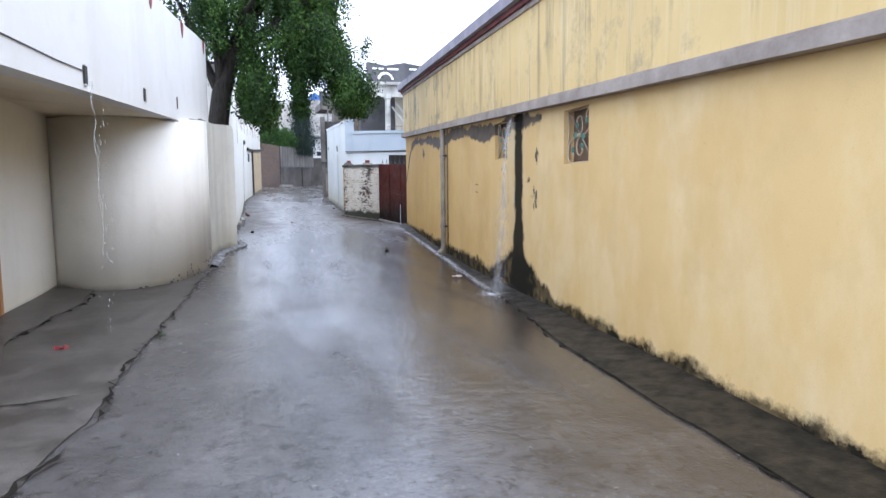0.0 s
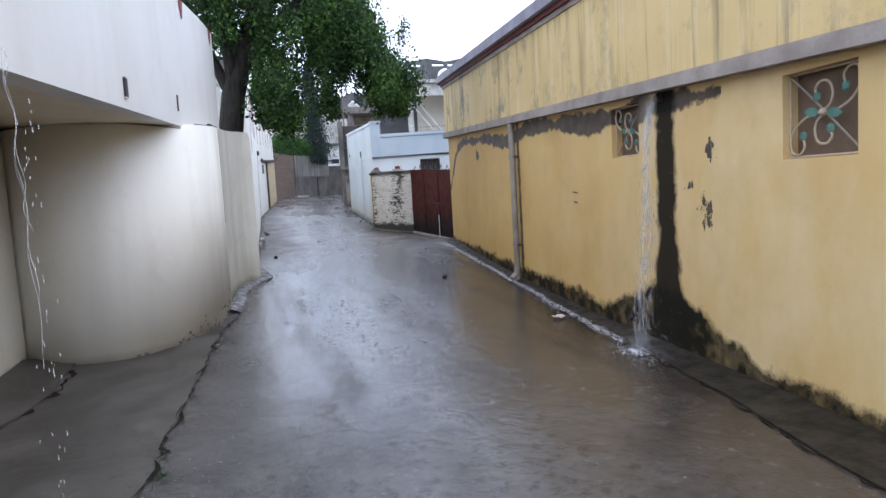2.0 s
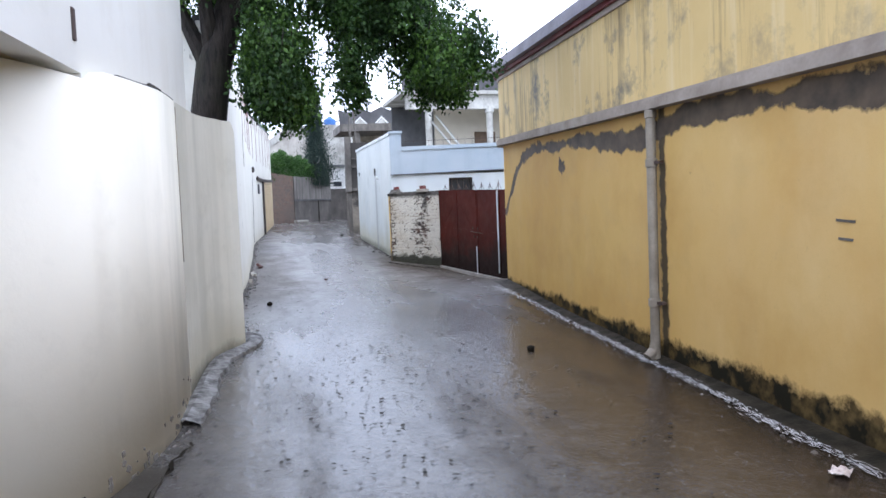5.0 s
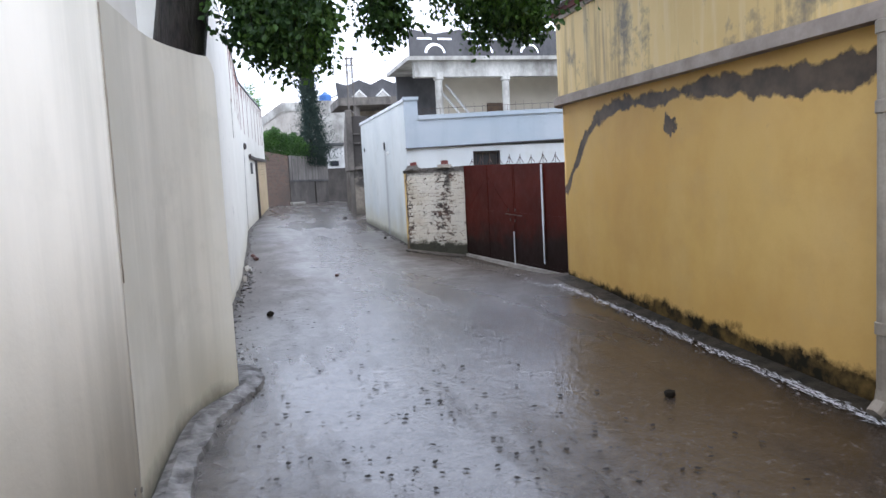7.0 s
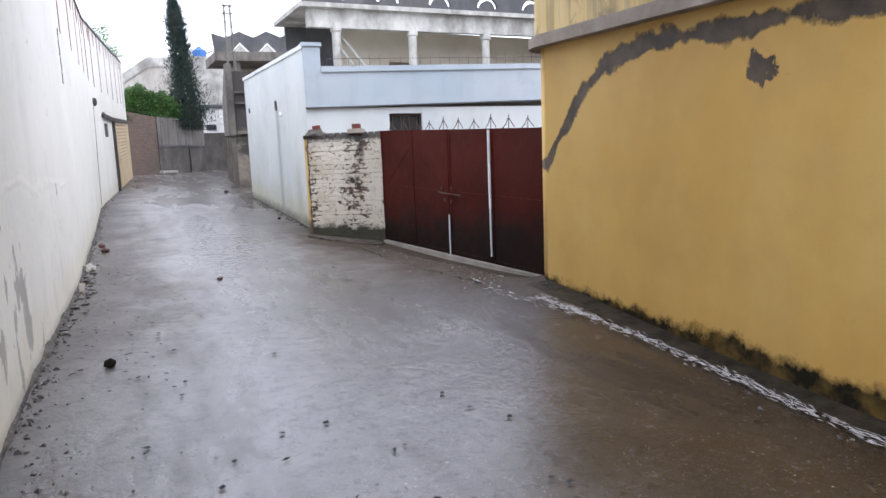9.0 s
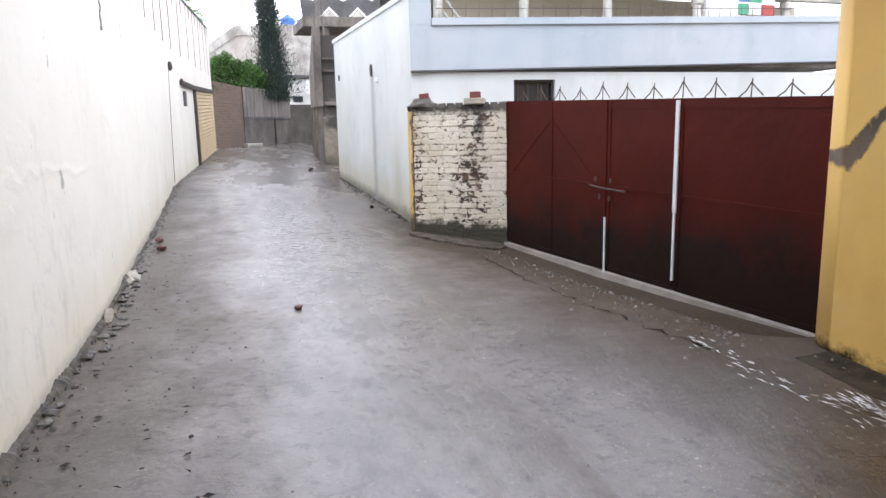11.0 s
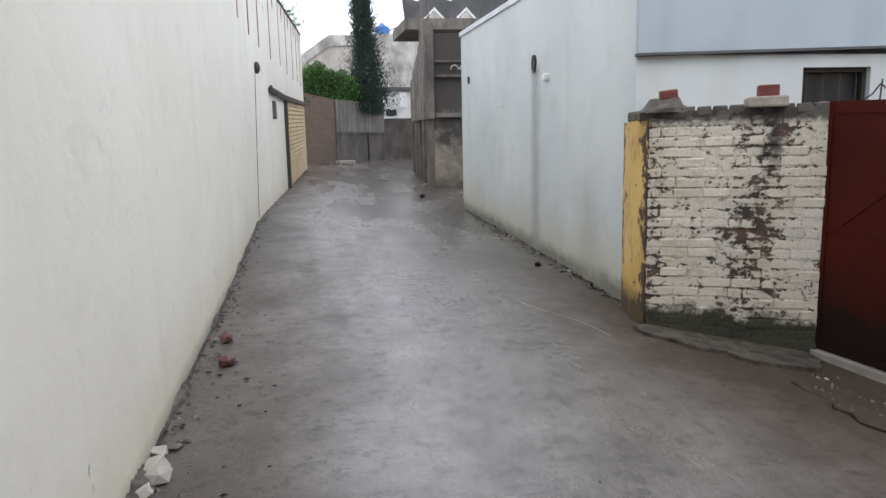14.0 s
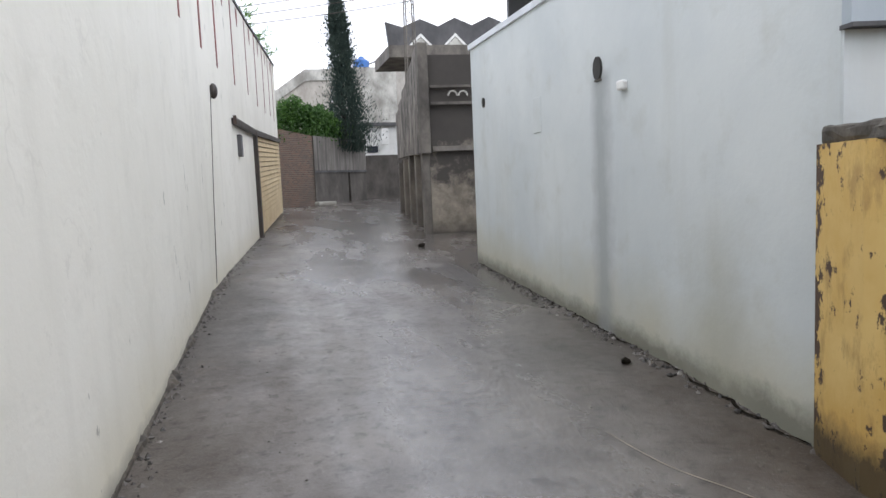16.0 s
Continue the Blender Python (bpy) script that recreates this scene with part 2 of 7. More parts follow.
    if cracks:
        seam_z = g.m("ADD", g.m("MULTIPLY", g.m("SUBTRACT", g.noise(1.1, 7, 0.6), 0.5), 0.5), 1.70)
        ridge = g.m("MULTIPLY", g.step(g.m("ABSOLUTE", g.m("SUBTRACT", z, seam_z)), 0.0, 0.05, 1, 0), g.step(y, 23.0, 22.2))
        hgt = g.m("ADD", hgt, g.m("MULTIPLY", ridge, 0.24))
        hgt = g.m("ADD", hgt, g.m("MULTIPLY", g.step(g.noise(1.0, 5, 0.6), 0.5, 0.54), 0.12))
    return g.done(c, g.step(mid, 0.3, 0.7, 0.55, 0.8), hgt, 0.55, 0.024)


def wet_road():
    """Worn wet concrete: a thin film of rain, damp patches, mud on one side."""
    g = Graph("wet_road")
    x, y, z = g.xyz()
    big, mid = g.noise(0.35, 5), g.noise(1.7, 7, 0.65)
    flow = g.noise(1.0, 6, 0.62, g.stretch(1.2, 0.28, 1))
    grit, grain = g.noise(70, 4, 0.7), g.noise(9, 10, 0.8)
    # paler base farther along the lane, standing in for grazing sky sheen
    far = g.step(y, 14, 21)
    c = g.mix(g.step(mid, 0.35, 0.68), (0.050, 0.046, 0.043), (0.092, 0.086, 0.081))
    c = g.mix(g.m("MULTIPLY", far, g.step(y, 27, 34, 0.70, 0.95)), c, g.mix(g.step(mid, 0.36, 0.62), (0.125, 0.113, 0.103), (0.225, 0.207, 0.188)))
    mud = g.m("MULTIPLY", g.step(g.m("ADD", x, g.m("MULTIPLY", big, 2.4)), 2.7, 4.9), g.step(y, 24, 18, 0.3, 1.0))
    c = g.mix(g.m("MULTIPLY", mud, 0.85), c, (0.028, 0.017, 0.009))
    # brown dirt by the gate and along the white wall
    gate = g.m("MULTIPLY", g.step(g.m("ADD", x, g.m("MULTIPLY", g.m("SUBTRACT", g.noise(0.9, 7, 0.65), 0.5), 2.2)), 3.3, 4.5), g.m("MULTIPLY", g.step(y, 17.5, 20), g.step(y, 31, 26)))
    side = g.m("MULTIPLY", g.step(g.m("ADD", g.m("SUBTRACT", x, g.m("MULTIPLY", y, 0.02)), g.m("MULTIPLY", g.m("SUBTRACT", g.noise(0.8, 7, 0.65), 0.5), 2.0)), 1.5, 0.4), g.step(y, 17, 20))
    dirt = g.m("MAXIMUM", gate, g.m("MULTIPLY", side, 0.7))
    c = g.mix(g.m("MULTIPLY", dirt, 0.85), c, g.mix(g.step(grain, 0.4, 0.6), (0.030, 0.021, 0.013), (0.078, 0.056, 0.037)))
    # damp patches with a sharp ragged edge
    off = g.m("ABSOLUTE", g.m("SUBTRACT", x, g.m("MULTIPLY_ADD", y, 0.075, 0.25)))
    damp = g.m("MULTIPLY", g.step(g.m("ADD", g.noise(0.62, 9, 0.62, g.stretch(1.0, 0.7, 1)), g.m("MULTIPLY", off, 0.11)), 0.655, 0.672), g.step(y, 27.5, 30))
    c = g.mix(g.m("MULTIPLY", damp, 0.62), c, (0.045, 0.040, 0.036))
    c = g.mix(g.step(grit, 0.58, 0.70, 0, 0.6), c, (0.22, 0.20, 0.178))
    c = g.mix(g.step(flow, 0.6, 0.75, 0, 0.5), c, (0.032, 0.028, 0.023))
    c = g.mix(g.step(grain, 0.51, 0.60, 0, 0.65), c, (0.022, 0.019, 0.016))
    c = g.mix(g.step(grain, 0.42, 0.34, 0, 0.55), c, (0.17, 0.155, 0.14))
    c = g.mix(g.m("MULTIPLY", g.step(g.noise(31, 3, 0.6), 0.66, 0.69, 0, 0.6), g.step(mid, 0.45, 0.6)), c, (0.26, 0.25, 0.23))
    bank = g.m("ADD", g.m("MULTIPLY_ADD", y, -0.02, x), g.m("MULTIPLY", g.m("SUBTRACT", g.noise(1.9, 7, 0.65), 0.5), 0.9))
    film = g.m("MULTIPLY", g.step(flow, 0.34, 0.52), g.step(bank, -0.45, -0.15, 0.10, 1.0))
    film = g.m("MULTIPLY", film, g.step(dirt, 0, 1, 1.0, 0.35))
    film = g.m("MULTIPLY", film, g.m("MAXIMUM", g.step(y, 17, 22, 1.0, 0.7), g.step(y, 28, 33, 0.7, 1.0)))
    rough = g.step(g.m("ADD", g.m("MULTIPLY", film, -0.26), g.m("MULTIPLY", g.noise(9, 6, 0.7), 0.2)), -0.26, 0.2, 0.06, 0.33)
    rough = g.m("MULTIPLY", rough, g.step(mud, 0, 1, 1.0, 0.85))
    rough = g.m("ADD", g.m("ADD", rough, g.step(y, 12, 17, 0.0, 0.09)), g.m("ADD", g.m("MULTIPLY", dirt, 0.28), g.m("SUBTRACT", g.m("MULTIPLY", far, 0.02), g.m("MULTIPLY", damp, 0.03))))
    ripple = g.noise(16, 3, 0.6, g.stretch(1.0, 0.75, 1.0))
    chop = g.m("MULTIPLY", g.noise(34, 2, 0.5, g.stretch(1.0, 0.7, 1.0)), g.m("MULTIPLY", film, g.step(y, 19, 14, 0.02, 0.16)))
    ripple = g.m("ADD", ripple, chop)
    hgt = g.m("ADD", g.m("MULTIPLY", ripple, 0.45), g.m("ADD", g.m("MULTIPLY", mid, 0.55), g.m("ADD", g.m("MULTIPLY", grain, g.step(film, 0, 1, 0.5, 0.18)), g.m("MULTIPLY", grit, g.step(film, 0, 1, 0.34, 0.12)))))
    return g.done(c, rough, hgt, 0.55, 0.018, spec=g.m("MULTIPLY", g.step(dirt, 0, 1, g.step(y, 11, 17, 0.65, 1.0), 0.25), g.m("MULTIPLY", g.step(mud, 0, 1, 1.0, 0.42), g.step(film, 0, 0.6, 0.45, 1.0))))


def apron_concrete():
    """Dark wet concrete with pale scuffs and grit."""
    g = Graph("apron_concrete")
    mid, grain = g.noise(1.6, 7, 0.65), g.noise(11, 10, 0.8)
    c = g.mix(g.step(mid, 0.36, 0.64), (0.046, 0.041, 0.034), (0.104, 0.093, 0.079))
    c = g.mix(g.step(grain, 0.52, 0.62, 0, 0.6), c, (0.026, 0.023, 0.020))
    c = g.mix(g.step(grain, 0.42, 0.34, 0, 0.5), c, (0.17, 0.16, 0.145))
    c = g.mix(g.m("MULTIPLY", g.step(g.noise(20, 4, 0.6), 0.66, 0.69, 0, 0.7), g.step(g.noise(1.1, 3), 0.5, 0.6)), c, (0.28, 0.27, 0.25))
    return g.done(c, g.step(mid, 0.3, 0.7, 0.32, 0.55), g.m("ADD", g.m("MULTIPLY", grain, 0.6), g.m("MULTIPLY", g.noise(70, 3), 0.5)), 0.5, 0.012, spec=0.22)


def washed_surface(name, loss):
    """Thick whitewash over brick and joint alike, flaked off in clusters; loss: how readily it has gone."""
    g = Graph(name)
    x, y, z = g.xyz()
    r = g.node("ObjectInfo").outputs["Random"]
    flat = g.stretch(1, 1, 1.5)
    chips, fine = g.noise(13, 9, 0.78, flat), g.noise(48, 4, 0.6)
    # worn clusters, the largest running down beside the gate
    lane = g.m("ADD", g.m("SUBTRACT", x, g.m("MULTIPLY_ADD", z, 0.10, 4.98)), g.m("MULTIPLY", g.m("SUBTRACT", g.noise(2.6, 5, 0.6), 0.5), 0.55))
    worn = g.m("ADD", g.step(g.m("ABSOLUTE", lane), 0.03, 0.30, 0.085, 0.0), g.step(g.noise(2.1, 5, 0.65), 0.48, 0.70, -0.035, 0.085))
    edge = g.step(x, 4.36, 4.50, 0.09, 0.0)
    local = g.node("SeparateXYZ", {0: g.node("TexCoord").outputs["Object"]}).outputs[2]
    edge = g.m("ADD", edge, g.step(g.m("ABSOLUTE", local), 0.026, 0.043, 0.0, 0.060) if loss < 0.05 else 0.0)
    flake = g.step(g.m("ADD", g.m("ADD", chips, g.m("ADD", worn, edge)), g.m("MULTIPLY_ADD", r, 0.07, loss)), 0.618, 0.645)
    wash = g.mix(g.step(fine, 0.35, 0.7), (0.62, 0.585, 0.50), (0.50, 0.46, 0.38))
    wash = g.mix(g.step(g.noise(1.7, 5), 0.45, 0.7, 0, 0.55), wash, (0.46, 0.385, 0.27))
    wash = g.mix(g.step(g.noise(6, 6, 0.7), 0.54, 0.68, 0, 0.5), wash, (0.27, 0.235, 0.185))
    wash = g.mix(g.step(r, 0.7, 1.0, 0, 0.3), wash, (0.36, 0.325, 0.27))
    bare = g.mix(g.step(g.noise(5, 4), 0.4, 0.62), (0.105, 0.062, 0.045), (0.040, 0.031, 0.026))
    c = g.mix(flake, wash, bare)
    h = g.m("SUBTRACT", z, g.m("MULTIPLY_ADD", x, -0.095, 0.805))
    foot = g.step(g.m("ADD", h, g.m("MULTIPLY", g.m("SUBTRACT", g.noise(5, 7, 0.75), 0.5), 0.42)), 0.19, 0.27, 0.97, 0)
    c = g.mix(foot, c, g.mix(g.step(fine, 0.4, 0.6), (0.016, 0.017, 0.009), (0.035, 0.034, 0.018)))
    top = g.step(g.m("ADD", z, g.m("MULTIPLY", chips, 0.3)), 2.33, 2.40, 0, 0.9)
    c = g.mix(top, c, (0.045, 0.040, 0.036))
    run = g.m("MULTIPLY", g.step(g.m("ABSOLUTE", g.m("ADD", g.m("SUBTRACT", x, 5.20), g.m("MULTIPLY", g.m("SUBTRACT", chips, 0.5), 0.4))), 0.02, 0.08, 0.9, 0), g.step(g.m("ADD", z, g.m("MULTIPLY", chips, 0.9)), 2.1, 2.45))
    c = g.mix(run, c, (0.028, 0.025, 0.022))
    hgt = g.m("SUBTRACT", g.m("ADD", g.m("MULTIPLY", fine, 0.35), g.m("MULTIPLY", g.noise(11, 5), 0.7)), g.m("MULTIPLY", flake, 0.6))
    return g.done(c, 0.82, hgt, 0.8, 0.012)


def red_metal():
    """Maroon painted sheet steel, near black low down with a ragged upper edge."""
    g = Graph("red_sheet_metal")
    x, y, z = g.xyz()
    big, mid = g.noise(0.9, 5), g.noise(5, 6, 0.65)
    c = g.mix(g.step(big, 0.35, 0.68), (0.045, 0.0037, 0.0015), (0.070, 0.0064, 0.0025))
    c = g.mix(g.step(mid, 0.55, 0.75, 0, 0.5), c, (0.055, 0.012, 0.007))
    low = g.step(g.m("ADD", g.m("SUBTRACT", z, 0.86), g.m("MULTIPLY", g.m("SUBTRACT", g.noise(2.2, 6, 0.7), 0.5), 1.3)), -0.3, 0.25, 0.92, 0)
    c = g.mix(low, c, (0.010, 0.006, 0.005))
    return g.done(c, g.step(mid, 0.3, 0.7, 0.42, 0.60), g.m("ADD", g.noise(1.6, 4), g.m("MULTIPLY", mid, 0.12)), 0.5, 0.04, spec=0.16)


def peeling_yellow():
    g = Graph("peeling_yellow")
    n = g.noise(9, 6, 0.7, g.stretch(1, 1, 0.6))
    c = g.mix(g.step(g.noise(2, 4), 0.4, 0.65), (0.66, 0.46, 0.17), (0.56, 0.35, 0.10))
    x, y, z = g.xyz()
    rim = g.m("MAXIMUM", g.step(y, 25.77, 25.92, 0.18, 0), g.step(y, 26.34, 26.44, 0, 0.14))
    c = g.mix(g.step(g.noise(3.5, 6, 0.7, g.stretch(1, 1, 0.4)), 0.52, 0.62, 0, 0.6), c, (0.33, 0.20, 0.07))
    c = g.mix(g.step(g.m("ADD", n, rim), 0.585, 0.62), c, (0.075, 0.045, 0.03))
    c = g.mix(g.step(g.m("ADD", z, g.m("MULTIPLY", n, 0.3)), 0.72, 0.90, 0.9, 0), c, (0.04, 0.03, 0.018))
    return g.done(c, 0.75, n, 0.5, 0.01)


# default pale tone is raised to carry some distant rain haze
def grimy_concrete(name="grimy_concrete", a=(0.20, 0.18, 0.155), b=(0.055, 0.049, 0.043)):
    g = Graph(name)
    drip = g.noise(1.0, 8, 0.7, g.stretch(1.2, 1.2, 0.7))
    c = g.mix(g.step(drip, 0.34, 0.66), a, b)
    c = g.mix(g.step(g.noise(0.8, 5), 0.5, 0.7, 0, 0.7), c, b)
    return g.done(c, 0.85, g.noise(14, 5), 0.4, 0.012)


def run_down(name, pale, dark):
    """Old plaster black with upright runs of rain."""
    g = Graph(name)
    drip = g.noise(1.0, 8, 0.72, g.stretch(2.6, 2.6, 0.35))
    blot = g.noise(1.3, 6, 0.65)
    c = g.mix(g.step(g.m("MULTIPLY_ADD", blot, 0.5, g.m("MULTIPLY", drip, 0.6)), 0.46, 0.62), pale, dark)
    c = g.mix(g.step(g.noise(5, 7, 0.7), 0.56, 0.66, 0, 0.6), c, tuple(1.5 * v for v in pale))
    return g.done(c, 0.88, g.noise(14, 5), 0.5, 0.015)


def front_stain():
    """Beige plaster under a black run of mould from the top."""
    g = Graph("black_run_plaster")
    x, y, z = g.xyz()
    n = g.noise(1.4, 8, 0.7)
    c = g.mix(g.step(g.noise(3, 6, 0.65), 0.4, 0.65), (0.29, 0.255, 0.205), (0.16, 0.138, 0.11))
    k = g.m("ADD", g.m("MULTIPLY", g.m("SUBTRACT", z, 2.55), 0.16), n)
    c = g.mix(g.step(k, 0.43, 0.58, 0, 0.95), c, (0.045, 0.04, 0.036))
    c = g.mix(g.step(g.m("ADD", z, g.m("MULTIPLY", n, 0.6)), 1.65, 1.25), c, (0.04, 0.036, 0.03))
    return g.done(c, 0.85, n, 0.4, 0.012)


def wet_bark():
    """Nearly black wet bark with upright ridges."""
    g = Graph("wet_bark")
    ridge = g.noise(1.0, 7, 0.7, g.stretch(16, 16, 3.0))
    c = g.mix(g.step(ridge, 0.38, 0.62), (0.010, 0.008, 0.007), (0.036, 0.029, 0.023))
    c = g.mix(g.step(g.noise(3, 5), 0.5, 0.7, 0, 0.5), c, (0.030, 0.034, 0.018))
    return g.done(c, 0.7, ridge, 1.0, 0.05, spec=0.2)


def leafy(name, light, dark, shine=0.45):
    g = Graph(name)
    r = g.node("NewGeometry").outputs["Random Per Island"]
    c = g.mix(r, dark, light)
    # noise clumps mixed dark, painting shaded interior between lit sprays
    c = g.mix(g.step(g.noise(1.3, 4), 0.36, 0.60, 0, 0.8), c, dark)
    mat = g.done(c, shine, spec=0.25)
    t = g.node("BsdfTranslucent", {"Color": c})
    mx = g.node("MixShader", {0: 0.28, 1: g.bsdf.outputs[0], 2: t.outputs[0]})
    g.nt.links.new(mx.outputs[0], g.out.inputs[0])
    return mat


def far_brick():
    g = Graph("far_brick")
    x, y, z = g.xyz()
    v = g.node("CombineXYZ", {0: g.m("ADD", x, y), 1: z, 2: 0.0}).outputs[0]
    b = g.node("TexBrick", {"Vector": v, "Color1": (0.15, 0.085, 0.058, 1), "Color2": (0.085, 0.055, 0.042, 1), "Mortar": (0.16, 0.135, 0.11, 1), "Scale": 1.0, "Mortar Size": 0.012, "Brick Width": 0.24, "Row Height": 0.085})
    c = g.mix(g.step(g.noise(0.9, 6, 0.65), 0.45, 0.68, 0, 0.8), b.outputs[0], (0.085, 0.075, 0.065))
    return g.done(c, 0.85, g.m("SUBTRACT", 1.0, b.outputs[1]), 0.5, 0.01)


def far_streak():
    """Grey render with dark upright rain streaks."""
    g = Graph("streaked_render")
    drip = g.noise(1.0, 7, 0.7, g.stretch(3.2, 3.2, 0.25))
    c = g.mix(g.step(drip, 0.40, 0.64), (0.185, 0.172, 0.155), (0.055, 0.050, 0.044))
    c = g.mix(g.step(g.noise(0.9, 6, 0.65), 0.5, 0.68, 0, 0.7), c, (0.09, 0.08, 0.068))
    return g.done(c, 0.85, g.noise(14, 5), 0.4, 0.012)


def clear_water():
    g = Graph("falling_water")
    g.bsdf.inputs["Transmission Weight"].default_value = 0.75
    g.bsdf.inputs["IOR"].default_value = 1.33
    return g.done(g.mix(g.step(g.noise(30, 3), 0.4, 0.6), (0.92, 0.93, 0.93), (0.78, 0.79, 0.80)), 0.25)


YELLOW, FASCIA, ROAD = yellow_plaster(), fascia_plaster(), wet_road()
CREAM = white_plaster("cream_plaster", (0.73, 0.69, 0.60), (0.68, 0.64, 0.55), (0.48, 0.45, 0.37), 0.08, (-0.1, 0.004), streaks_from=12.3)
WARM_CREAM = white_plaster("warm_cream_plaster", (0.76, 0.67, 0.50), (0.70, 0.61, 0.45), (0.42, 0.34, 0.23), 0.1, (-1, 0))
PIER = white_plaster("weathered_pier_plaster", (0.66, 0.63, 0.545), (0.56, 0.535, 0.45), (0.25, 0.24, 0.19), 0.25, (-0.1, 0.012), streaks_from=13.0)
LEFT_WHITE = white_plaster("left_white_plaster", (0.71, 0.70, 0.665), (0.66, 0.645, 0.60), (0.52, 0.48, 0.40), 0.1, (-1, 0))
FAR_WHITE = white_plaster("lane_white_plaster", (0.76, 0.74, 0.665), (0.70, 0.68, 0.60), (0.46, 0.445, 0.38), 0.19, (-0.47, 0.036), cracks=0.12)
BLUE = white_plaster("pale_blue_plaster", (0.60, 0.63, 0.62), (0.50, 0.54, 0.545), (0.36, 0.355, 0.285), 0.35, (-0.85, 0.05), run_at=29.2)
BLUE_FRONT = white_plaster("blue_front_plaster", (0.33, 0.395, 0.44), (0.41, 0.455, 0.485), (0.18, 0.23, 0.265), 0.1, (-1, 0))
WHITE_TRIM = simple("white_trim", (0.72, 0.75, 0.78), (0.45, 0.47, 0.48), 0.6, 1.5)
MAUVE = simple("mauve_ledge_paint", (0.36, 0.305, 0.255), (0.17, 0.135, 0.11), 0.7, 2.4, 30, amount=0.75)
CORNICE = simple("cornice_grey", (0.28, 0.26, 0.30), (0.12, 0.11, 0.12), 0.6, 2.0, 30)
MAROON = simple("maroon_paint", (0.16, 0.03, 0.03), (0.08, 0.02, 0.02), 0.6, 2.5)
STRIPE = simple("faded_red_paint", (0.24, 0.06, 0.045), (0.13, 0.06, 0.05), 0.7, 2.5)
DARK_WET = simple("dark_wet_concrete", (0.032, 0.025, 0.017), (0.007, 0.007, 0.004), 0.5, 7.0, 45, 0.6, amount=0.95, spec=0.18)
APRON = apron_concrete()
CRACK = simple("crack_mud", (0.018, 0.015, 0.011), (0.009, 0.008, 0.006), 0.85, 5.0, spec=0.08)
RUBBLE = per_piece("wet_rubble", (0.11, 0.10, 0.09), (0.025, 0.022, 0.019), 0.5)
RED = red_metal()
WASH = washed_surface("whitewash_brick", -0.022)
MORTAR = simple("old_mortar", (0.40, 0.36, 0.30), (0.09, 0.08, 0.07), 0.9, 5.0, 30, 0.5)
PEEL = peeling_yellow()
WET_LEAF = simple("wet_dead_leaf", (0.022, 0.019, 0.016), (0.010, 0.009, 0.008), 0.7, 9.0, spec=0.15)
KERB = simple("broken_kerb", (0.21, 0.205, 0.20), (0.03, 0.028, 0.025), 0.5, 9.0, 40, 0.7, amount=0.9)
CRUMBLE = simple("crumbled_footing", (0.105, 0.088, 0.068), (0.020, 0.017, 0.013), 0.6, 9.0, 40, 0.8, amount=0.95)
FAR_STREAK = far_streak()
FAR_DARK = grimy_concrete("far_dark_plaster", (0.125, 0.112, 0.098), (0.045, 0.040, 0.035))
CAP = simple("cap_mortar", (0.12, 0.108, 0.09), (0.025, 0.022, 0.019), 0.85, 6.0, 28, 0.8, amount=0.9)
GRIME, GRIME_PALE = grimy_concrete(), grimy_concrete("grimy_beige", (0.56, 0.50, 0.40), (0.17, 0.145, 0.115))
GRIME_FRONT = front_stain()
GRIME_MID = run_down("run_down_grey_plaster", (0.24, 0.215, 0.185), (0.038, 0.034, 0.029))
ROOF_GREY = grimy_concrete("weathered_grey", (0.12, 0.118, 0.12), (0.06, 0.06, 0.062))
SLAB = grimy_concrete("stained_slab", (0.58, 0.57, 0.52), (0.20, 0.19, 0.165))
BEIGE = simple("far_beige_plaster", (0.72, 0.66, 0.54), (0.55, 0.49, 0.40), 0.8, 1.0)
FAR_CREAM = grimy_concrete("far_cream_wall", (0.56, 0.53, 0.47), (0.34, 0.31, 0.27))
PALE = simple("pale_paint", (0.75, 0.75, 0.72), (0.5, 0.5, 0.47), 0.7, 2.0)
SHUTTER = simple("cream_shutter", (0.60, 0.47, 0.27), (0.45, 0.34, 0.19), 0.5, 2.0)
BLACK = simple("black_iron", (0.03, 0.027, 0.025), (0.06, 0.04, 0.03), 0.5, 6.0)
RUST = simple("rusty_wire", (0.07, 0.042, 0.034), (0.035, 0.025, 0.022), 0.6, 8.0)
PIPE = simple("painted_pipe", (0.32, 0.28, 0.22), (0.11, 0.085, 0.06), 0.45, 3.0)
IRON_CREAM = simple("cream_iron", (0.50, 0.40, 0.27), (0.30, 0.22, 0.14), 0.5, 9.0)
IRON_GREEN = simple("green_iron", (0.09, 0.21, 0.155), (0.05, 0.10, 0.075), 0.45, 9.0)
WOOD_DARK = simple("brown_shutter_board", (0.17, 0.11, 0.065), (0.10, 0.066, 0.04), 0.6, 4.0)
WOOD_ORANGE = simple("varnished_door_frame", (0.42, 0.20, 0.06), (0.28, 0.12, 0.04), 0.4, 6.0)
HOLE = simple("drain_dark", (0.02, 0.02, 0.018), (0.04, 0.035, 0.03), 0.6, 8.0)
BARK = wet_bark()
LEAF = leafy("tree_leaf", (0.105, 0.205, 0.032), (0.012, 0.034, 0.010), 0.5)
# greens lifted towards blue-grey, with rain haze put into the colour
CYPRESS = leafy("cypress_leaf", (0.080, 0.108, 0.086), (0.026, 0.044, 0.037), 0.7)
VINE = leafy("vine_leaf", (0.14, 0.30, 0.05), (0.05, 0.13, 0.03))
CREEPER = leafy("creeper_leaf", (0.11, 0.23, 0.045), (0.035, 0.085, 0.022))
FARBRICK = far_brick()
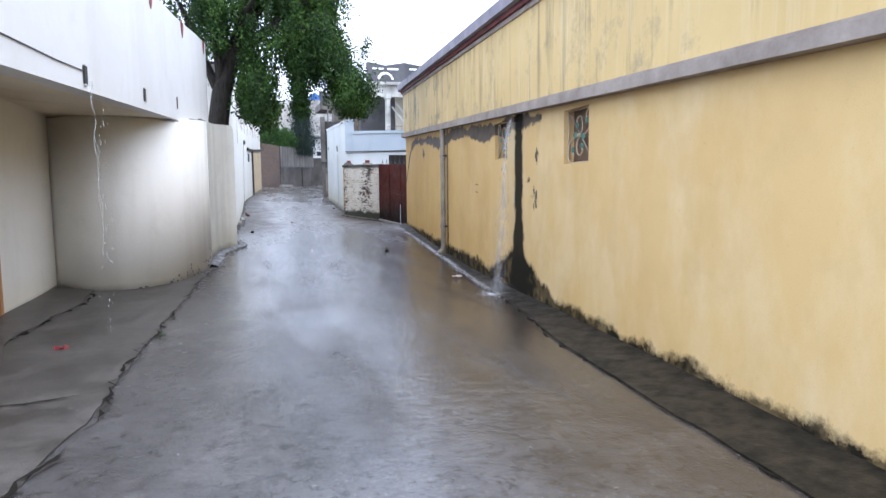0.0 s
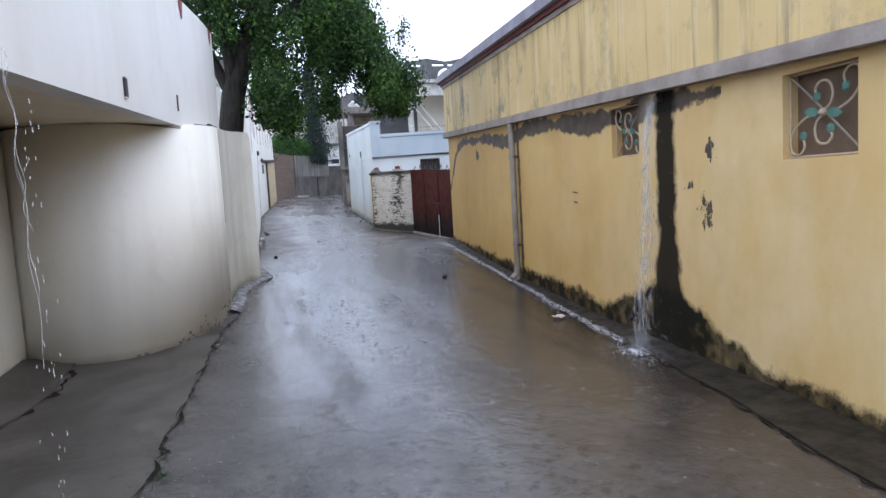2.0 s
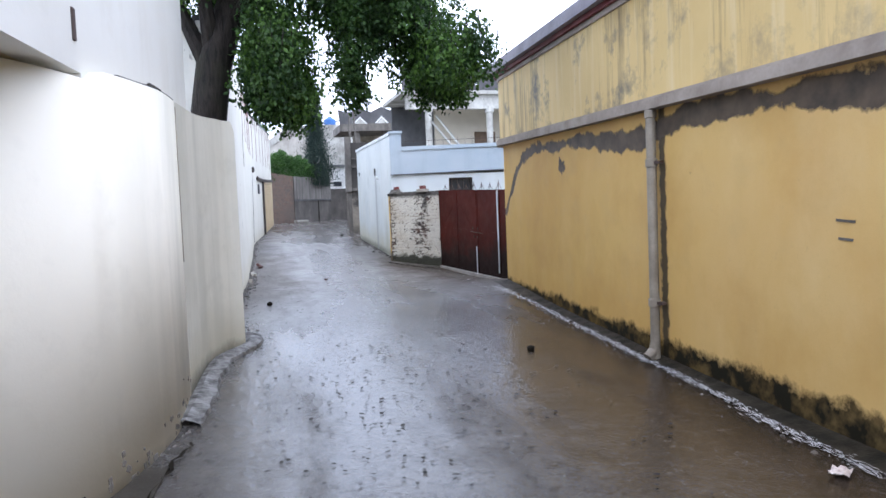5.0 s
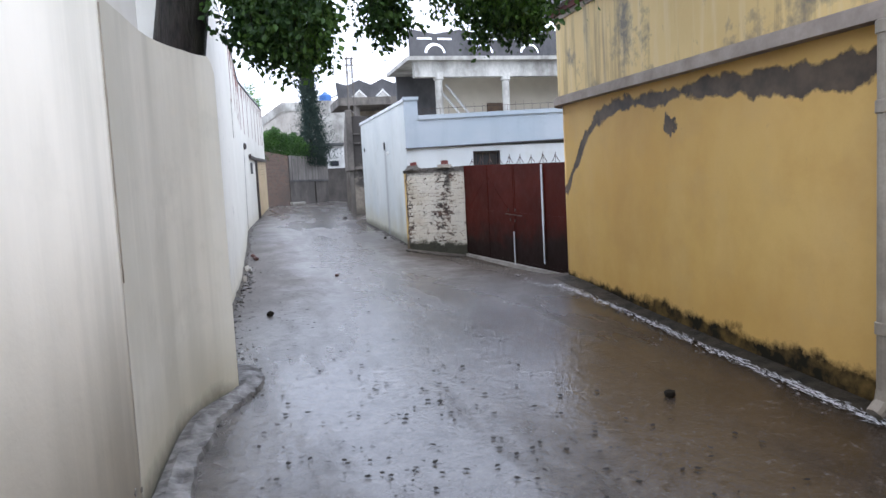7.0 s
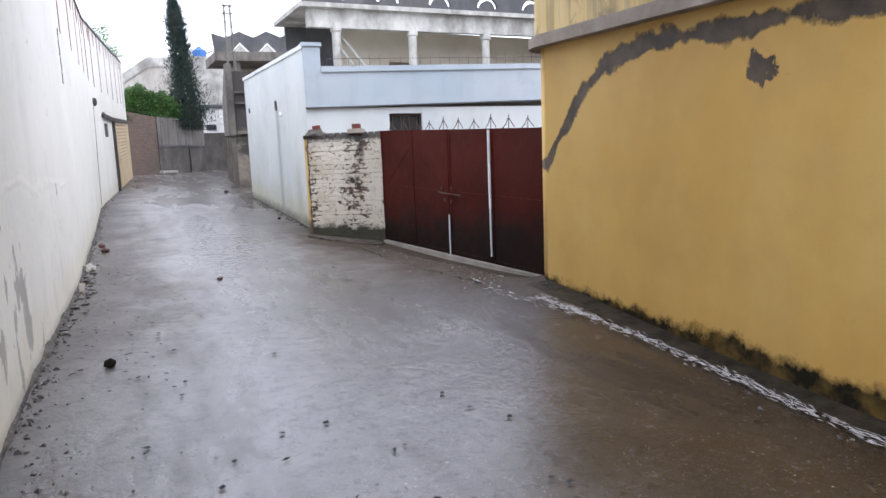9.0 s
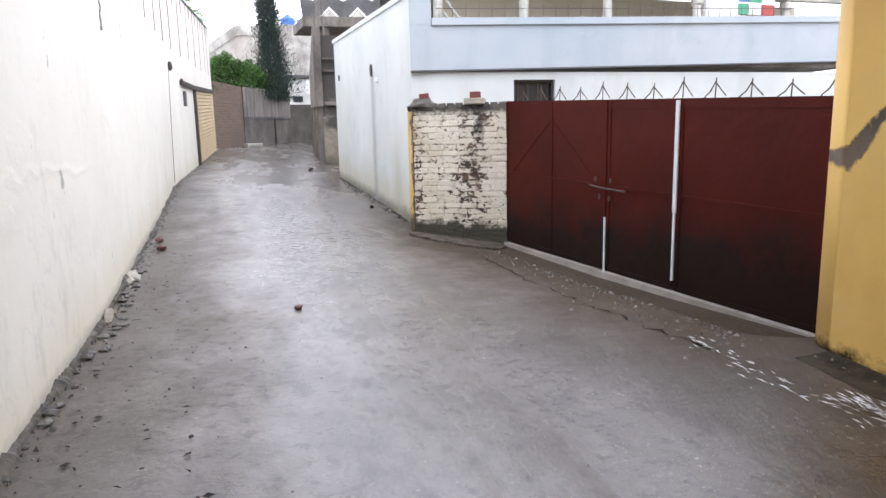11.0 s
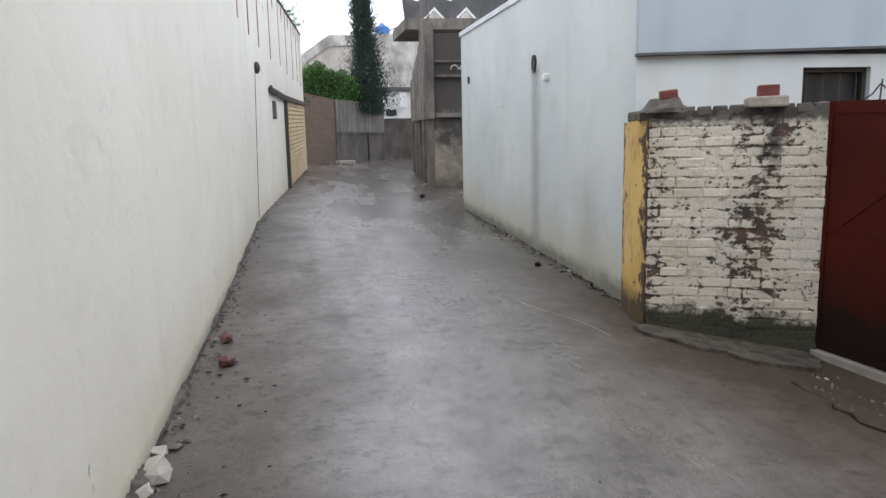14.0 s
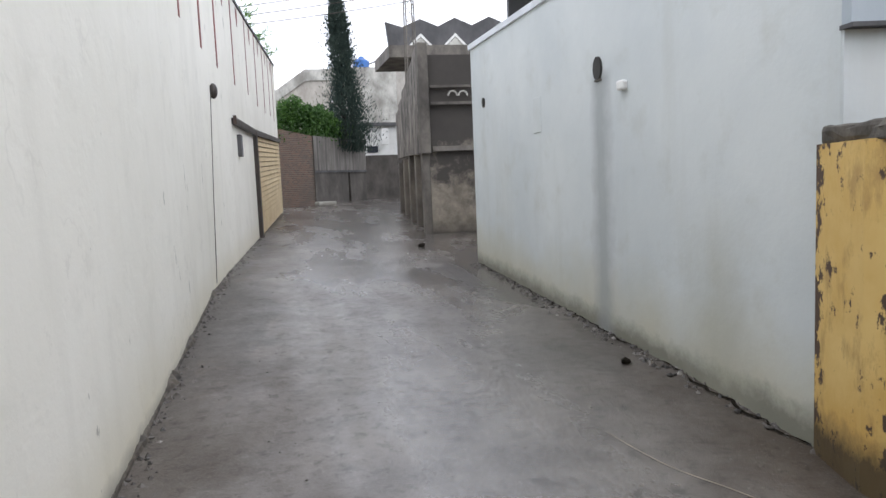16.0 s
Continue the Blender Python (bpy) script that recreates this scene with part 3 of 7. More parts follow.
BLUE_TANK = simple("blue_plastic", (0.04, 0.16, 0.45), (0.03, 0.10, 0.28), 0.4, 2.0)
WATER = clear_water()
FOAM = simple("white_foam", (0.80, 0.82, 0.85), (0.55, 0.57, 0.6), 0.35, 20.0)
STREAM = simple("running_water", (0.52, 0.52, 0.53), (0.22, 0.215, 0.21), 0.2, 5.0, 25, 0.3)
RED_BRICK = simple("red_brick", (0.17, 0.04, 0.033), (0.08, 0.03, 0.026), 0.7, 6.0)
DARK_RED = simple("wet_brick", (0.10, 0.035, 0.028), (0.04, 0.02, 0.018), 0.45, 9.0)
PAPER = simple("wet_paper", (0.62, 0.56, 0.52), (0.35, 0.25, 0.22), 0.5, 20.0)
RED_FOIL = simple("red_foil", (0.26, 0.014, 0.02), (0.12, 0.01, 0.012), 0.25, 20.0)
GLASS = simple("dark_pane", (0.03, 0.035, 0.045), (0.015, 0.017, 0.02), 0.15, 2.0)
PANEL_COLOURS = [simple("tile_" + n, c, tuple(0.6 * v for v in c), 0.5, 4.0) for n, c in
                 (("yellow", (0.6, 0.42, 0.05)), ("green", (0.05, 0.32, 0.18)), ("red", (0.42, 0.06, 0.05)), ("blue", (0.08, 0.16, 0.42)), ("white", (0.7, 0.7, 0.66)))]


# ---- mesh helpers ----
def link(name, bm, material, parent=None):
    me = bpy.data.meshes.new(name)
    bmesh.ops.recalc_face_normals(bm, faces=bm.faces)
    bm.to_mesh(me)
    bm.free()
    me.materials.append(material)
    ob = new(name, me)
    if parent:
        ob.parent = parent
    return ob


def part(name, bm, material, parent, label=""):
    return tagged(link(name, bm, material, parent), label)


def thing(name, at, label, category, group="", kind=""):
    ob = new(name)
    ob.location = at
    ob.empty_display_size = 0.1
    ob["origin"] = 1
    return tagged(ob, label, category, group, kind)


def keep(ob):
    """Parts are modelled in world metres; this keeps them there under an Empty at the thing's base."""
    for o in ob.children_recursive:
        if o.parent == ob:
            o.matrix_parent_inverse = Matrix.Translation(ob.location).inverted()
    if "origin" in ob:
        del ob["origin"]
    return ob


def setting(name, bm, material, label=""):
    return tagged(link(name, bm, material), label, kind="structure")


def prism(bm, pts, z0, z1):
    """A solid on a plan outline; z0, z1 are heights or lists of them."""
    n = len(pts)
    z0 = z0 if isinstance(z0, (list, tuple)) else [z0] * n
    z1 = z1 if isinstance(z1, (list, tuple)) else [z1] * n
    lo = [bm.verts.new((p[0], p[1], z)) for p, z in zip(pts, z0)]
    hi = [bm.verts.new((p[0], p[1], z)) for p, z in zip(pts, z1)]
    bm.faces.new(lo[::-1])
    bm.faces.new(hi)
    for i in range(n):
        j = (i + 1) % n
        bm.faces.new((lo[i], lo[j], hi[j], hi[i]))


def ribbon(bm, pts, thick, z0, z1):
    """A wall along a plan line, thick metres to the left of its run (negative: to the right)."""
    n = len(pts)
    z0 = z0 if isinstance(z0, (list, tuple)) else [z0] * n
    z1 = z1 if isinstance(z1, (list, tuple)) else [z1] * n
    rows = []
    for i, p in enumerate(pts):
        a, b = Vector(pts[max(0, i - 1)]), Vector(pts[min(n - 1, i + 1)])
        t = (b - a).normalized()
        q = Vector(p) + Vector((-t.y, t.x)) * thick
        rows.append([bm.verts.new((x, y, z)) for x, y, z in ((*p, z0[i]), (*p, z1[i]), (*q, z1[i]), (*q, z0[i]))])
    for a, b in zip(rows, rows[1:]):
        for k in range(4):
            bm.faces.new((a[k], a[(k + 1) % 4], b[(k + 1) % 4], b[k]))
    bm.faces.new(rows[0])
    bm.faces.new(rows[-1][::-1])


def smooth_line(pts, k=6):
    out = []
    for i in range(len(pts) - 1):
        p0, p1, p2, p3 = (Vector(pts[max(0, min(len(pts) - 1, i + j))]) for j in (-1, 0, 1, 2))
        for n in range(k):
            f = n / k
            v = 0.5 * (2 * p1 + (p2 - p0) * f + (2 * p0 - 5 * p1 + 4 * p2 - p3) * f * f + (3 * p1 - p0 - 3 * p2 + p3) * f ** 3)
            out.append((v.x, v.y))
    return out + [tuple(pts[-1])]


def box(bm, c, size, rz=0.0, rx=0.0, ry=0.0, bevel=0.0):
    made = bmesh.ops.create_cube(bm, size=1.0, matrix=pose(*c, rx, ry, rz) @ Matrix.Diagonal((*size, 1)))["verts"]
    if bevel:
        edges = list({e for v in made for e in v.link_edges})
        bmesh.ops.bevel(bm, geom=edges, offset=bevel, segments=2, affect="EDGES", profile=0.5)


def tube(bm, pts, radii, n=8, close=True):
    """A tapered round bar along points."""
    radii = radii if isinstance(radii, (list, tuple)) else [radii] * len(pts)
    pts = [Vector(p) for p in pts]
    rings, side = [], None
    for i, p in enumerate(pts):
        t = (pts[min(i + 1, len(pts) - 1)] - pts[max(i - 1, 0)]).normalized()
        if side is None:
            side = t.orthogonal().normalized()
        side = (side - t * side.dot(t)).normalized()
        up = t.cross(side)
        rings.append([bm.verts.new(p + (side * math.cos(a) + up * math.sin(a)) * radii[i]) for a in (2 * math.pi * k / n for k in range(n))])
    for a, b in zip(rings, rings[1:]):
        for k in range(n):
            bm.faces.new((a[k], a[(k + 1) % n], b[(k + 1) % n], b[k]))
    if close:
        bm.faces.new(rings[0][::-1])
        bm.faces.new(rings[-1])


def plate(bm, outline, holes, m, thick):
    """A flat plate with holes, drawn in (u, v), laid by m, thick along its normal."""
    verts, edges = [], []
    for loop in (outline, *holes):
        vs = [bm.verts.new((u, v, 0)) for u, v in loop]
        verts += vs
        edges += [bm.edges.new((a, b)) for a, b in zip(vs, vs[1:] + vs[:1])]
    faces = [f for f in bmesh.ops.triangle_fill(bm, use_beauty=True, edges=edges)["geom"] if isinstance(f, bmesh.types.BMFace)]
    out = bmesh.ops.extrude_face_region(bm, geom=faces)["geom"]
    up = [v for v in out if isinstance(v, bmesh.types.BMVert)]
    bmesh.ops.translate(bm, vec=(0, 0, thick), verts=up)
    bmesh.ops.transform(bm, matrix=m, verts=verts + up)


def lump(bm, c, r, seed, flat=0.7):
    """An uneven stone."""
    vs = bmesh.ops.create_icosphere(bm, subdivisions=1, radius=1.0)["verts"]
    rnd = random.Random(seed)
    for v in vs:
        k = rnd.uniform(0.7, 1.15)
        v.co = Vector((c[0] + v.co.x * r * k, c[1] + v.co.y * r * k, c[2] + v.co.z * r * k * flat))


def jagged(bm, pts, w, seed, lift=0.006):
    """An uneven strip along ground points: a crack or a seam."""
    rnd = random.Random(seed)
    line = []
    for (x0, y0), (x1, y1) in zip(pts, pts[1:]):
        k = max(2, int(math.hypot(x1 - x0, y1 - y0) / 0.09))
        line += [(x0 + (x1 - x0) * i / k + rnd.gauss(0, 0.026), y0 + (y1 - y0) * i / k + rnd.gauss(0, 0.018)) for i in range(k)]
    line.append(pts[-1])
    pairs = []
    for i, (x, y) in enumerate(line):
        a, b = Vector(line[max(0, i - 1)]), Vector(line[min(len(line) - 1, i + 1)])
        t = (b - a).normalized() if (b - a).length > 1e-6 else Vector((0, 1))
        h = w * rnd.choice((.15, .35, .6, 1.0, 1.5))
        n = Vector((-t.y, t.x)) * h
        pairs.append((bm.verts.new((x - n.x, y - n.y, ground_z(x - n.x, y - n.y) + lift)), bm.verts.new((x + n.x, y + n.y, ground_z(x + n.x, y + n.y) + lift))))
    for a, b in zip(pairs, pairs[1:]):
        bm.faces.new((a[0], b[0], b[1], a[1]))


def slivers(bm, pts, w, n, seed):
    """Bright threads of running water along a plan line."""
    rnd = random.Random(seed)
    for _ in range(n):
        f = rnd.random() * (len(pts) - 1.001)
        i = int(f)
        a, b = Vector(pts[i]), Vector(pts[i + 1])
        t = (b - a).normalized()
        side = Vector((-t.y, t.x))
        p = a.lerp(b, f - i) + side * rnd.gauss(0, w * 0.6)
        q = p + t * rnd.uniform(0.03, 0.11) + side * rnd.gauss(0, 0.02)
        h = rnd.uniform(0.002, 0.007)
        m = (p + q) / 2
        vs = [bm.verts.new((v.x, v.y, ground_z(v.x, v.y) + dz)) for v, dz in ((p, .028), (m + side * h, .03), (q, .028), (m - side * h, .03))]
        bm.faces.new(vs)


def leaves_mesh(name, centres, dirs, sizes, material, parent, seed=1, wide=0.42):
    """Many folded leaves in one mesh."""
    rs = np.random.RandomState(seed)
    n = len(centres)
    d = dirs / np.linalg.norm(dirs, axis=1, keepdims=True)
    side = np.cross(d, rs.normal(size=(n, 3)))
    side /= np.linalg.norm(side, axis=1, keepdims=True) + 1e-9
    nor = np.cross(d, side)
    s = sizes[:, None]
    tip, mid = centres + d * s, centres + d * s * 0.45
    left, right = mid + side * s * wide + nor * s * 0.1, mid - side * s * wide + nor * s * 0.1
    verts = np.stack([centres, left, tip, right], 1).reshape(-1, 3)
    faces = np.arange(n * 4).reshape(-1, 4)
    tri = np.concatenate([faces[:, [0, 1, 2]], faces[:, [0, 2, 3]]], 0)
    me = bpy.data.meshes.new(name)
    me.from_pydata(verts.tolist(), [], tri.tolist())
    me.materials.append(material)
    ob = new(name, me)
    ob.parent = parent
    return ob


def pebbles(name, label, line, spread, n, sizes, material, seed):
    """Loose grit beside a plan line: many small uneven stones."""
    rs = np.random.RandomState(seed)
    verts, faces = [], []
    unit = ((1, 0, 0), (0, 1, 0), (-1, 0, 0), (0, -1, 0), (0, 0, 1))
    for _ in range(n):
        f = rs.rand() * (len(line) - 1.001)
        i = int(f)
        a, b = line[i], line[i + 1]
        x = a[0] + (b[0] - a[0]) * (f - i) + spread * abs(rs.normal())
        y = a[1] + (b[1] - a[1]) * (f - i)
        r = sizes[0] + (sizes[1] - sizes[0]) * rs.rand() ** 3
        z, turn, base = ground_z(x, y), rs.rand() * 6.28, len(verts)
        for u in unit:
            k = r * rs.uniform(.6, 1.3)
            verts.append((x + k * (u[0] * math.cos(turn) - u[1] * math.sin(turn)), y + k * (u[0] * math.sin(turn) + u[1] * math.cos(turn)), z + (k * .7 if u[2] else -.003)))
        faces += [(base + q, base + (q + 1) % 4, base + 4) for q in range(4)]
    me = bpy.data.meshes.new(name)
    me.from_pydata(verts, [], faces)
    me.materials.append(material)
    return tagged(new(name, me), label, "gravel", kind="stuff")


# ---- ground ----
LANE_Y = (-10, 0, 8, 11, 14, 19, 22, 26, 30, 34, 38, 53, 80)
LANE_Z = (-.12, -.1, -.08, -.09, .02, .25, .33, .46, .66, .88, 1.0, 1.5, 2.2)


def lane_z(y):
    return float(sum(np.interp(y + k, LANE_Y, LANE_Z) for k in (-0.8, 0, 0.8)) / 3)


def ground_z(x, y):
    z = lane_z(y)
    right = min(1.0, max(0.0, (x - 3.2) / 2.0))
    z += right * (-0.17 * math.exp(-((y - 24.6) / 2.0) ** 2) + 0.13 * math.exp(-((y - 19.3) / 1.8) ** 2))
    if x > 4.7 and 19.3 < y < 26.0:
        ease = lambda v: (lambda u: u * u * (3 - 2 * u))(min(1.0, max(0.0, v)))
        dip = ease((x - 4.75) / 1.05) * ease((y - 19.35) / 0.8) * ease((26.0 - y) / 0.9)
        z += dip * (float(np.interp(y, (19.5, 21.9, 23.0, 25.0), (0.0, 0.045, 0.075, 0.20))) - z)
    if -5 < x < 9 and -8 < y < 60:
        z += 0.010 * noise.noise((x * 0.9, y * 0.7, 0.3)) + 0.004 * noise.noise((x * 3, y * 3, 7.0))
    return z


def build_ground():
    xs = [-2500, -600, -150, -50, -20, -10] + list(np.arange(-6, 12.01, 0.2)) + [18, 40, 120, 600, 2500]
    ys = [-2500, -600, -150, -40, -20] + list(np.arange(-12, 62.01, 0.25)) + [70, 90, 150, 600, 2500]
    verts = [(float(x), float(y), ground_z(x, y)) for y in ys for x in xs]
    w = len(xs)
    faces = [(j * w + i, j * w + i + 1, (j + 1) * w + i + 1, (j + 1) * w + i) for j in range(len(ys) - 1) for i in range(w - 1)]
    me = bpy.data.meshes.new("ground")
    me.from_pydata(verts, [], faces)
    for p in me.polygons:
        p.use_smooth = True
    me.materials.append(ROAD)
    return tagged(new("ground", me), "wet worn concrete lane with a film of rain", kind="structure")


build_ground()


def yx(y):
    """The yellow wall's plan line."""
    return 3.72 + 0.1085 * (y - 6.4)


def ledge_z(y):
    return 2.14 + 0.0423 * y


def off_wall(y, out):
    """A plan point out metres in front of the yellow wall."""
    return (yx(y) - 0.9942 * out, y + 0.1079 * out)


TURN_Y, TURN_R = 19.20, 0.3


def round_corner(out, steps=12, tail=7.0):
    """Plan points of the rounded corner and the end wall behind it, out metres in front of the plaster."""
    along, inward = Vector((0.1079, 0.9942)), Vector((0.9942, -0.1079))
    centre = Vector((yx(TURN_Y), TURN_Y)) + inward * TURN_R
    pts = []
    for k in range(steps + 1):
        a = math.pi / 2 * k / steps
        p = centre + (along * math.sin(a) - inward * math.cos(a)) * (TURN_R + out)
        pts.append((p.x, p.y))
    last = Vector(pts[-1]) + inward * tail
    return pts + [(last.x, last.y)]


def draped(bm, left, right, top, sink=0.15, fade=None):
    """A slab between two plan lines, its top following the ground."""
    rows = []
    for (a, b) in zip(left, right):
        k = 1.0 if fade is None or a[1] < fade[0] else max(0.05, 1 - (a[1] - fade[0]) / (fade[1] - fade[0]))
        rows.append([bm.verts.new((p[0], p[1], ground_z(*p) + dz)) for p, dz in ((a, top[0] * k), (b, top[1] * k), (b, -sink), (a, -sink))])
    for p, q in zip(rows, rows[1:]):
        for k in range(4):
            bm.faces.new((p[k], p[(k + 1) % 4], q[(k + 1) % 4], q[k]))
    bm.faces.new(rows[0])
    bm.faces.new(rows[-1][::-1])


def build_paving():
    rnd = random.Random(4)
    # footing along the yellow wall
    bm = bmesh.new()
    ys = [(-6 + 0.3 * i) for i in range(85)]
    ys = [y for y in ys if y < 19.4]
    outer = []
    for y in ys:
        w = np.interp(y, [-6, 2.6, 4.4, 6, 7, 9.3, 12.6, 17, 19.4], [.60, .54, .56, .52, .40, .27, .16, .18, .30]) + rnd.uniform(-0.02, 0.02)
        outer.append(off_wall(y, max(0.07, float(w))))
    draped(bm, outer, [off_wall(y, -0.05) for y in ys], (0.018, 0.06), fade=(16.5, 19.4))
    setting("footing_strip", bm, DARK_WET, "dark mouldy wet concrete footing along the yellow wall")
    # apron before the recessed entrance
    bm = bmesh.new()
    edge = [(-1.2, -2), (-1.2, 2), (-1.16, 3.8), (-0.95, 5), (-0.93, 6), (-0.80, 7.7), (-0.76, 8.6), (-0.64, 10.1), (-0.52, 11.6), (-0.40, 12.5)]
    inner = [(-2.72, -2), (-2.72, 2), (-2.72, 3.8), (-2.72, 5), (-2.72, 6), (-2.72, 7.7), (-2.72, 8.6), (-2.7, 10.1), (-2.6, 11.5), (-0.6, 12.6)]
    fine_e, fine_i = [], []
    for k in range(len(edge) - 1):
        for i in range(8):
            f = i / 8
            fine_e.append((edge[k][0] * (1 - f) + edge[k + 1][0] * f + rnd.uniform(-0.02, 0.02), edge[k][1] * (1 - f) + edge[k + 1][1] * f))
            fine_i.append((inner[k][0] * (1 - f) + inner[k + 1][0] * f, inner[k][1] * (1 - f) + inner[k + 1][1] * f))
    draped(bm, fine_i, fine_e, (0.028, 0.016))
    setting("apron", bm, APRON, "worn wet concrete apron before the entrance recess")
    # ramp strip at the foot of the recess wall
    bm = bmesh.new()
    a = [(-2.72, 4.0 + 0.5 * i) for i in range(16)]
    b = [(np.interp(p[1], [4, 5.5, 7.7, 9, 10, 11.5], [-1.7, -1.75, -2.25, -2.1, -1.98, -2.0]) + rnd.uniform(-0.03, 0.03), p[1]) for p in a]
    draped(bm, a, b, (0.075, 0.045))
    setting("threshold_slab", bm, APRON, "broken raised concrete threshold beside the recess wall")
    for pts, w, seed, name in (
            ([(-1.25, 3.3), (-1.03, 4.3), (-0.9, 4.8), (-0.95, 5.8), (-0.79, 7.7), (-0.64, 10), (-0.5, 11.8), (-0.30, 12.8)], 0.013, 1, "seam"),
            ([(-1.7, 5.4), (-1.3, 5.45), (-0.97, 5.55)], 0.012, 2, "seam"),
            ([(-2.25, 7.6), (-2.08, 9.05), (-1.95, 10.05), (-1.98, 10.9)], 0.03, 3, "seam"),
            ([(2.70, 2.2), (2.88, 3.27), (2.95, 4.4), (3.15, 6.0), (3.37, 7.0), (3.62, 8.3)], 0.013, 5, "seam"),
            ([(4.75, 24.4), (4.6, 23.6), (4.45, 22.3), (4.4, 21.0), (4.47, 19.6)], 0.010, 7, "seam")
            ):
        bm = bmesh.new()
        jagged(bm, pts, w, seed, 0.03 if seed < 4 else 0.008)
        setting(name, bm, CRACK, "dark wet crack in the concrete")
    # slab by the brick wall
    bm = bmesh.new()
    rim = smooth_line([(4.20, 25.72), (4.22, 25.52), (4.36, 25.36), (4.47, 25.16), (4.66, 25.05), (4.72, 24.86), (4.98, 24.72), (5.25, 24.70), (5.45, 24.86)], 4)
    rim = [(x + rnd.uniform(-.018, .018), y + rnd.uniform(-.018, .018)) for x, y in rim] + [(5.5, 25.1), (4.36, 25.76)]
    prism(bm, rim[::-1], 0.0, [ground_z(x, y) + .034 for x, y in rim[::-1]])
    setting("patch_slab", bm, CRUMBLE, "cracked concrete patch at the foot of the brick wall")
    # running water in the gutter
    gutter = [off_wall(y, float(np.interp(y, [9.0, 12.6, 17, 18.6], [.33, .20, .24, .45]))) for y in np.arange(9.0, 18.7, 0.3)]
    for line, w, n, seed in ((gutter, 0.055, 1700, 11), ([(4.58, 18.0), (4.44, 18.5), (4.42, 19.2), (4.45, 19.8)], 0.10, 80, 12)):
        bm = bmesh.new()
        slivers(bm, line, w, n, seed)
        tagged(setting("gutter_water", bm, STREAM, "white running rainwater along the gutter"), kind="stuff", category="water")


build_paving()


# ---- yellow building ----
def build_yellow():
    bm = bmesh.new()
    spans = [(0.5, 6.31, None), (6.31, 7.0, (1.745, 2.36)), (7.0, 9.2, None), (9.2, 9.85, (1.913, 2.475)), (9.85, TURN_Y, None)]
    for y0, y1, gap in spans:
        p, q = (yx(y0), y0), (yx(y1), y1)
        top = [ledge_z(y0), ledge_z(y1)]
        if gap:
            ribbon(bm, [p, q], -0.25, -0.4, gap[0])
            ribbon(bm, [p, q], -0.25, gap[1], top)
        else:
            ribbon(bm, [p, q], -0.25, -0.4, top)
    bmesh.ops.remove_doubles(bm, verts=bm.verts, dist=0.001)
    tagged(setting("wall_yellow", bm, YELLOW, "ochre limewashed plaster wall, stained and flaking in the rain"))
    bm = bmesh.new()
    ribbon(bm, round_corner(0.0), -0.25, -0.5, ledge_z(TURN_Y))
    for f in bm.faces:
        f.smooth = abs(f.normal.z) < 0.5
    setting("wall_yellow_end", bm, YELLOW, "ochre plaster wall rounding the corner beside the gate")
    y0, y1 = 0.5, TURN_Y
    tz = lambda y: 3.83 + 0.034 * y

    def band(name, out, thick, low, high, material, label, n=1):
        ys = [y0 + (y1 - y0) * i / n for i in range(n)]
        bend = round_corner(out)
        pts = [off_wall(y, out) for y in ys] + bend
        hs = ys + [y1] * len(bend)
        bm = bmesh.new()
        ribbon(bm, pts, -thick, [low(y) for y in hs], [high(y) for y in hs])
        setting(name, bm, material, label)

    band("ledge_band", 0.13, 0.4, lambda y: ledge_z(y), lambda y: ledge_z(y) + .10, MAUVE, "grey-mauve painted ledge, water-stained", 8)
    band("ledge_lip", 0.105, 0.3, lambda y: ledge_z(y) + .10, lambda y: ledge_z(y) + .128, MAUVE, "worn sloping top of the ledge", 8)
    band("parapet_yellow", 0.06, 0.30, lambda y: ledge_z(y) + .12, lambda y: tz(y) - .30, FASCIA, "pale ochre parapet with dark rain streaks", 40)
    band("cornice_strip", .085, 0.5, lambda y: tz(y) - .305, lambda y: tz(y) - .235, MAUVE, "grey plaster strip below the cornice")
    band("cornice_line", .13, 0.5, lambda y: tz(y) - .235, lambda y: tz(y) - .165, MAROON, "maroon painted moulding below the cornice")
    band("cornice", .22, 0.5, lambda y: tz(y) - .165, lambda y: tz(y), CORNICE, "grey weathered concrete cornice")
    bm = bmesh.new()
    prism(bm, [off_wall(y0, -0.3), (14, y0), (14, 18.4), off_wall(y1, -0.3)], [3.2] * 4, [3.3] * 4)
    setting("roof_yellow", bm, SLAB, "flat concrete roof behind the parapet")
    bm = bmesh.new()
    ribbon(bm, [(14, 18.4), (14, 0.5), (yx(0.5) + 0.25, 0.5)], 0.2, -0.4, 3.3)
    setting("wall_yellow_back", bm, FASCIA, "ochre plaster back walls")


build_yellow()


def build_scratches():
    for dz, w in ((0.0, 0.17), (-0.13, 0.13)):
        bm = bmesh.new()
        x, y = off_wall(11.0, 0.002)
        box(bm, (x, y, 1.52 + dz), (0.008, w, 0.018), -6, 4)
        setting("wall_scratch", bm, GRIME, "short dark groove scratched into the plaster")


build_scratches()


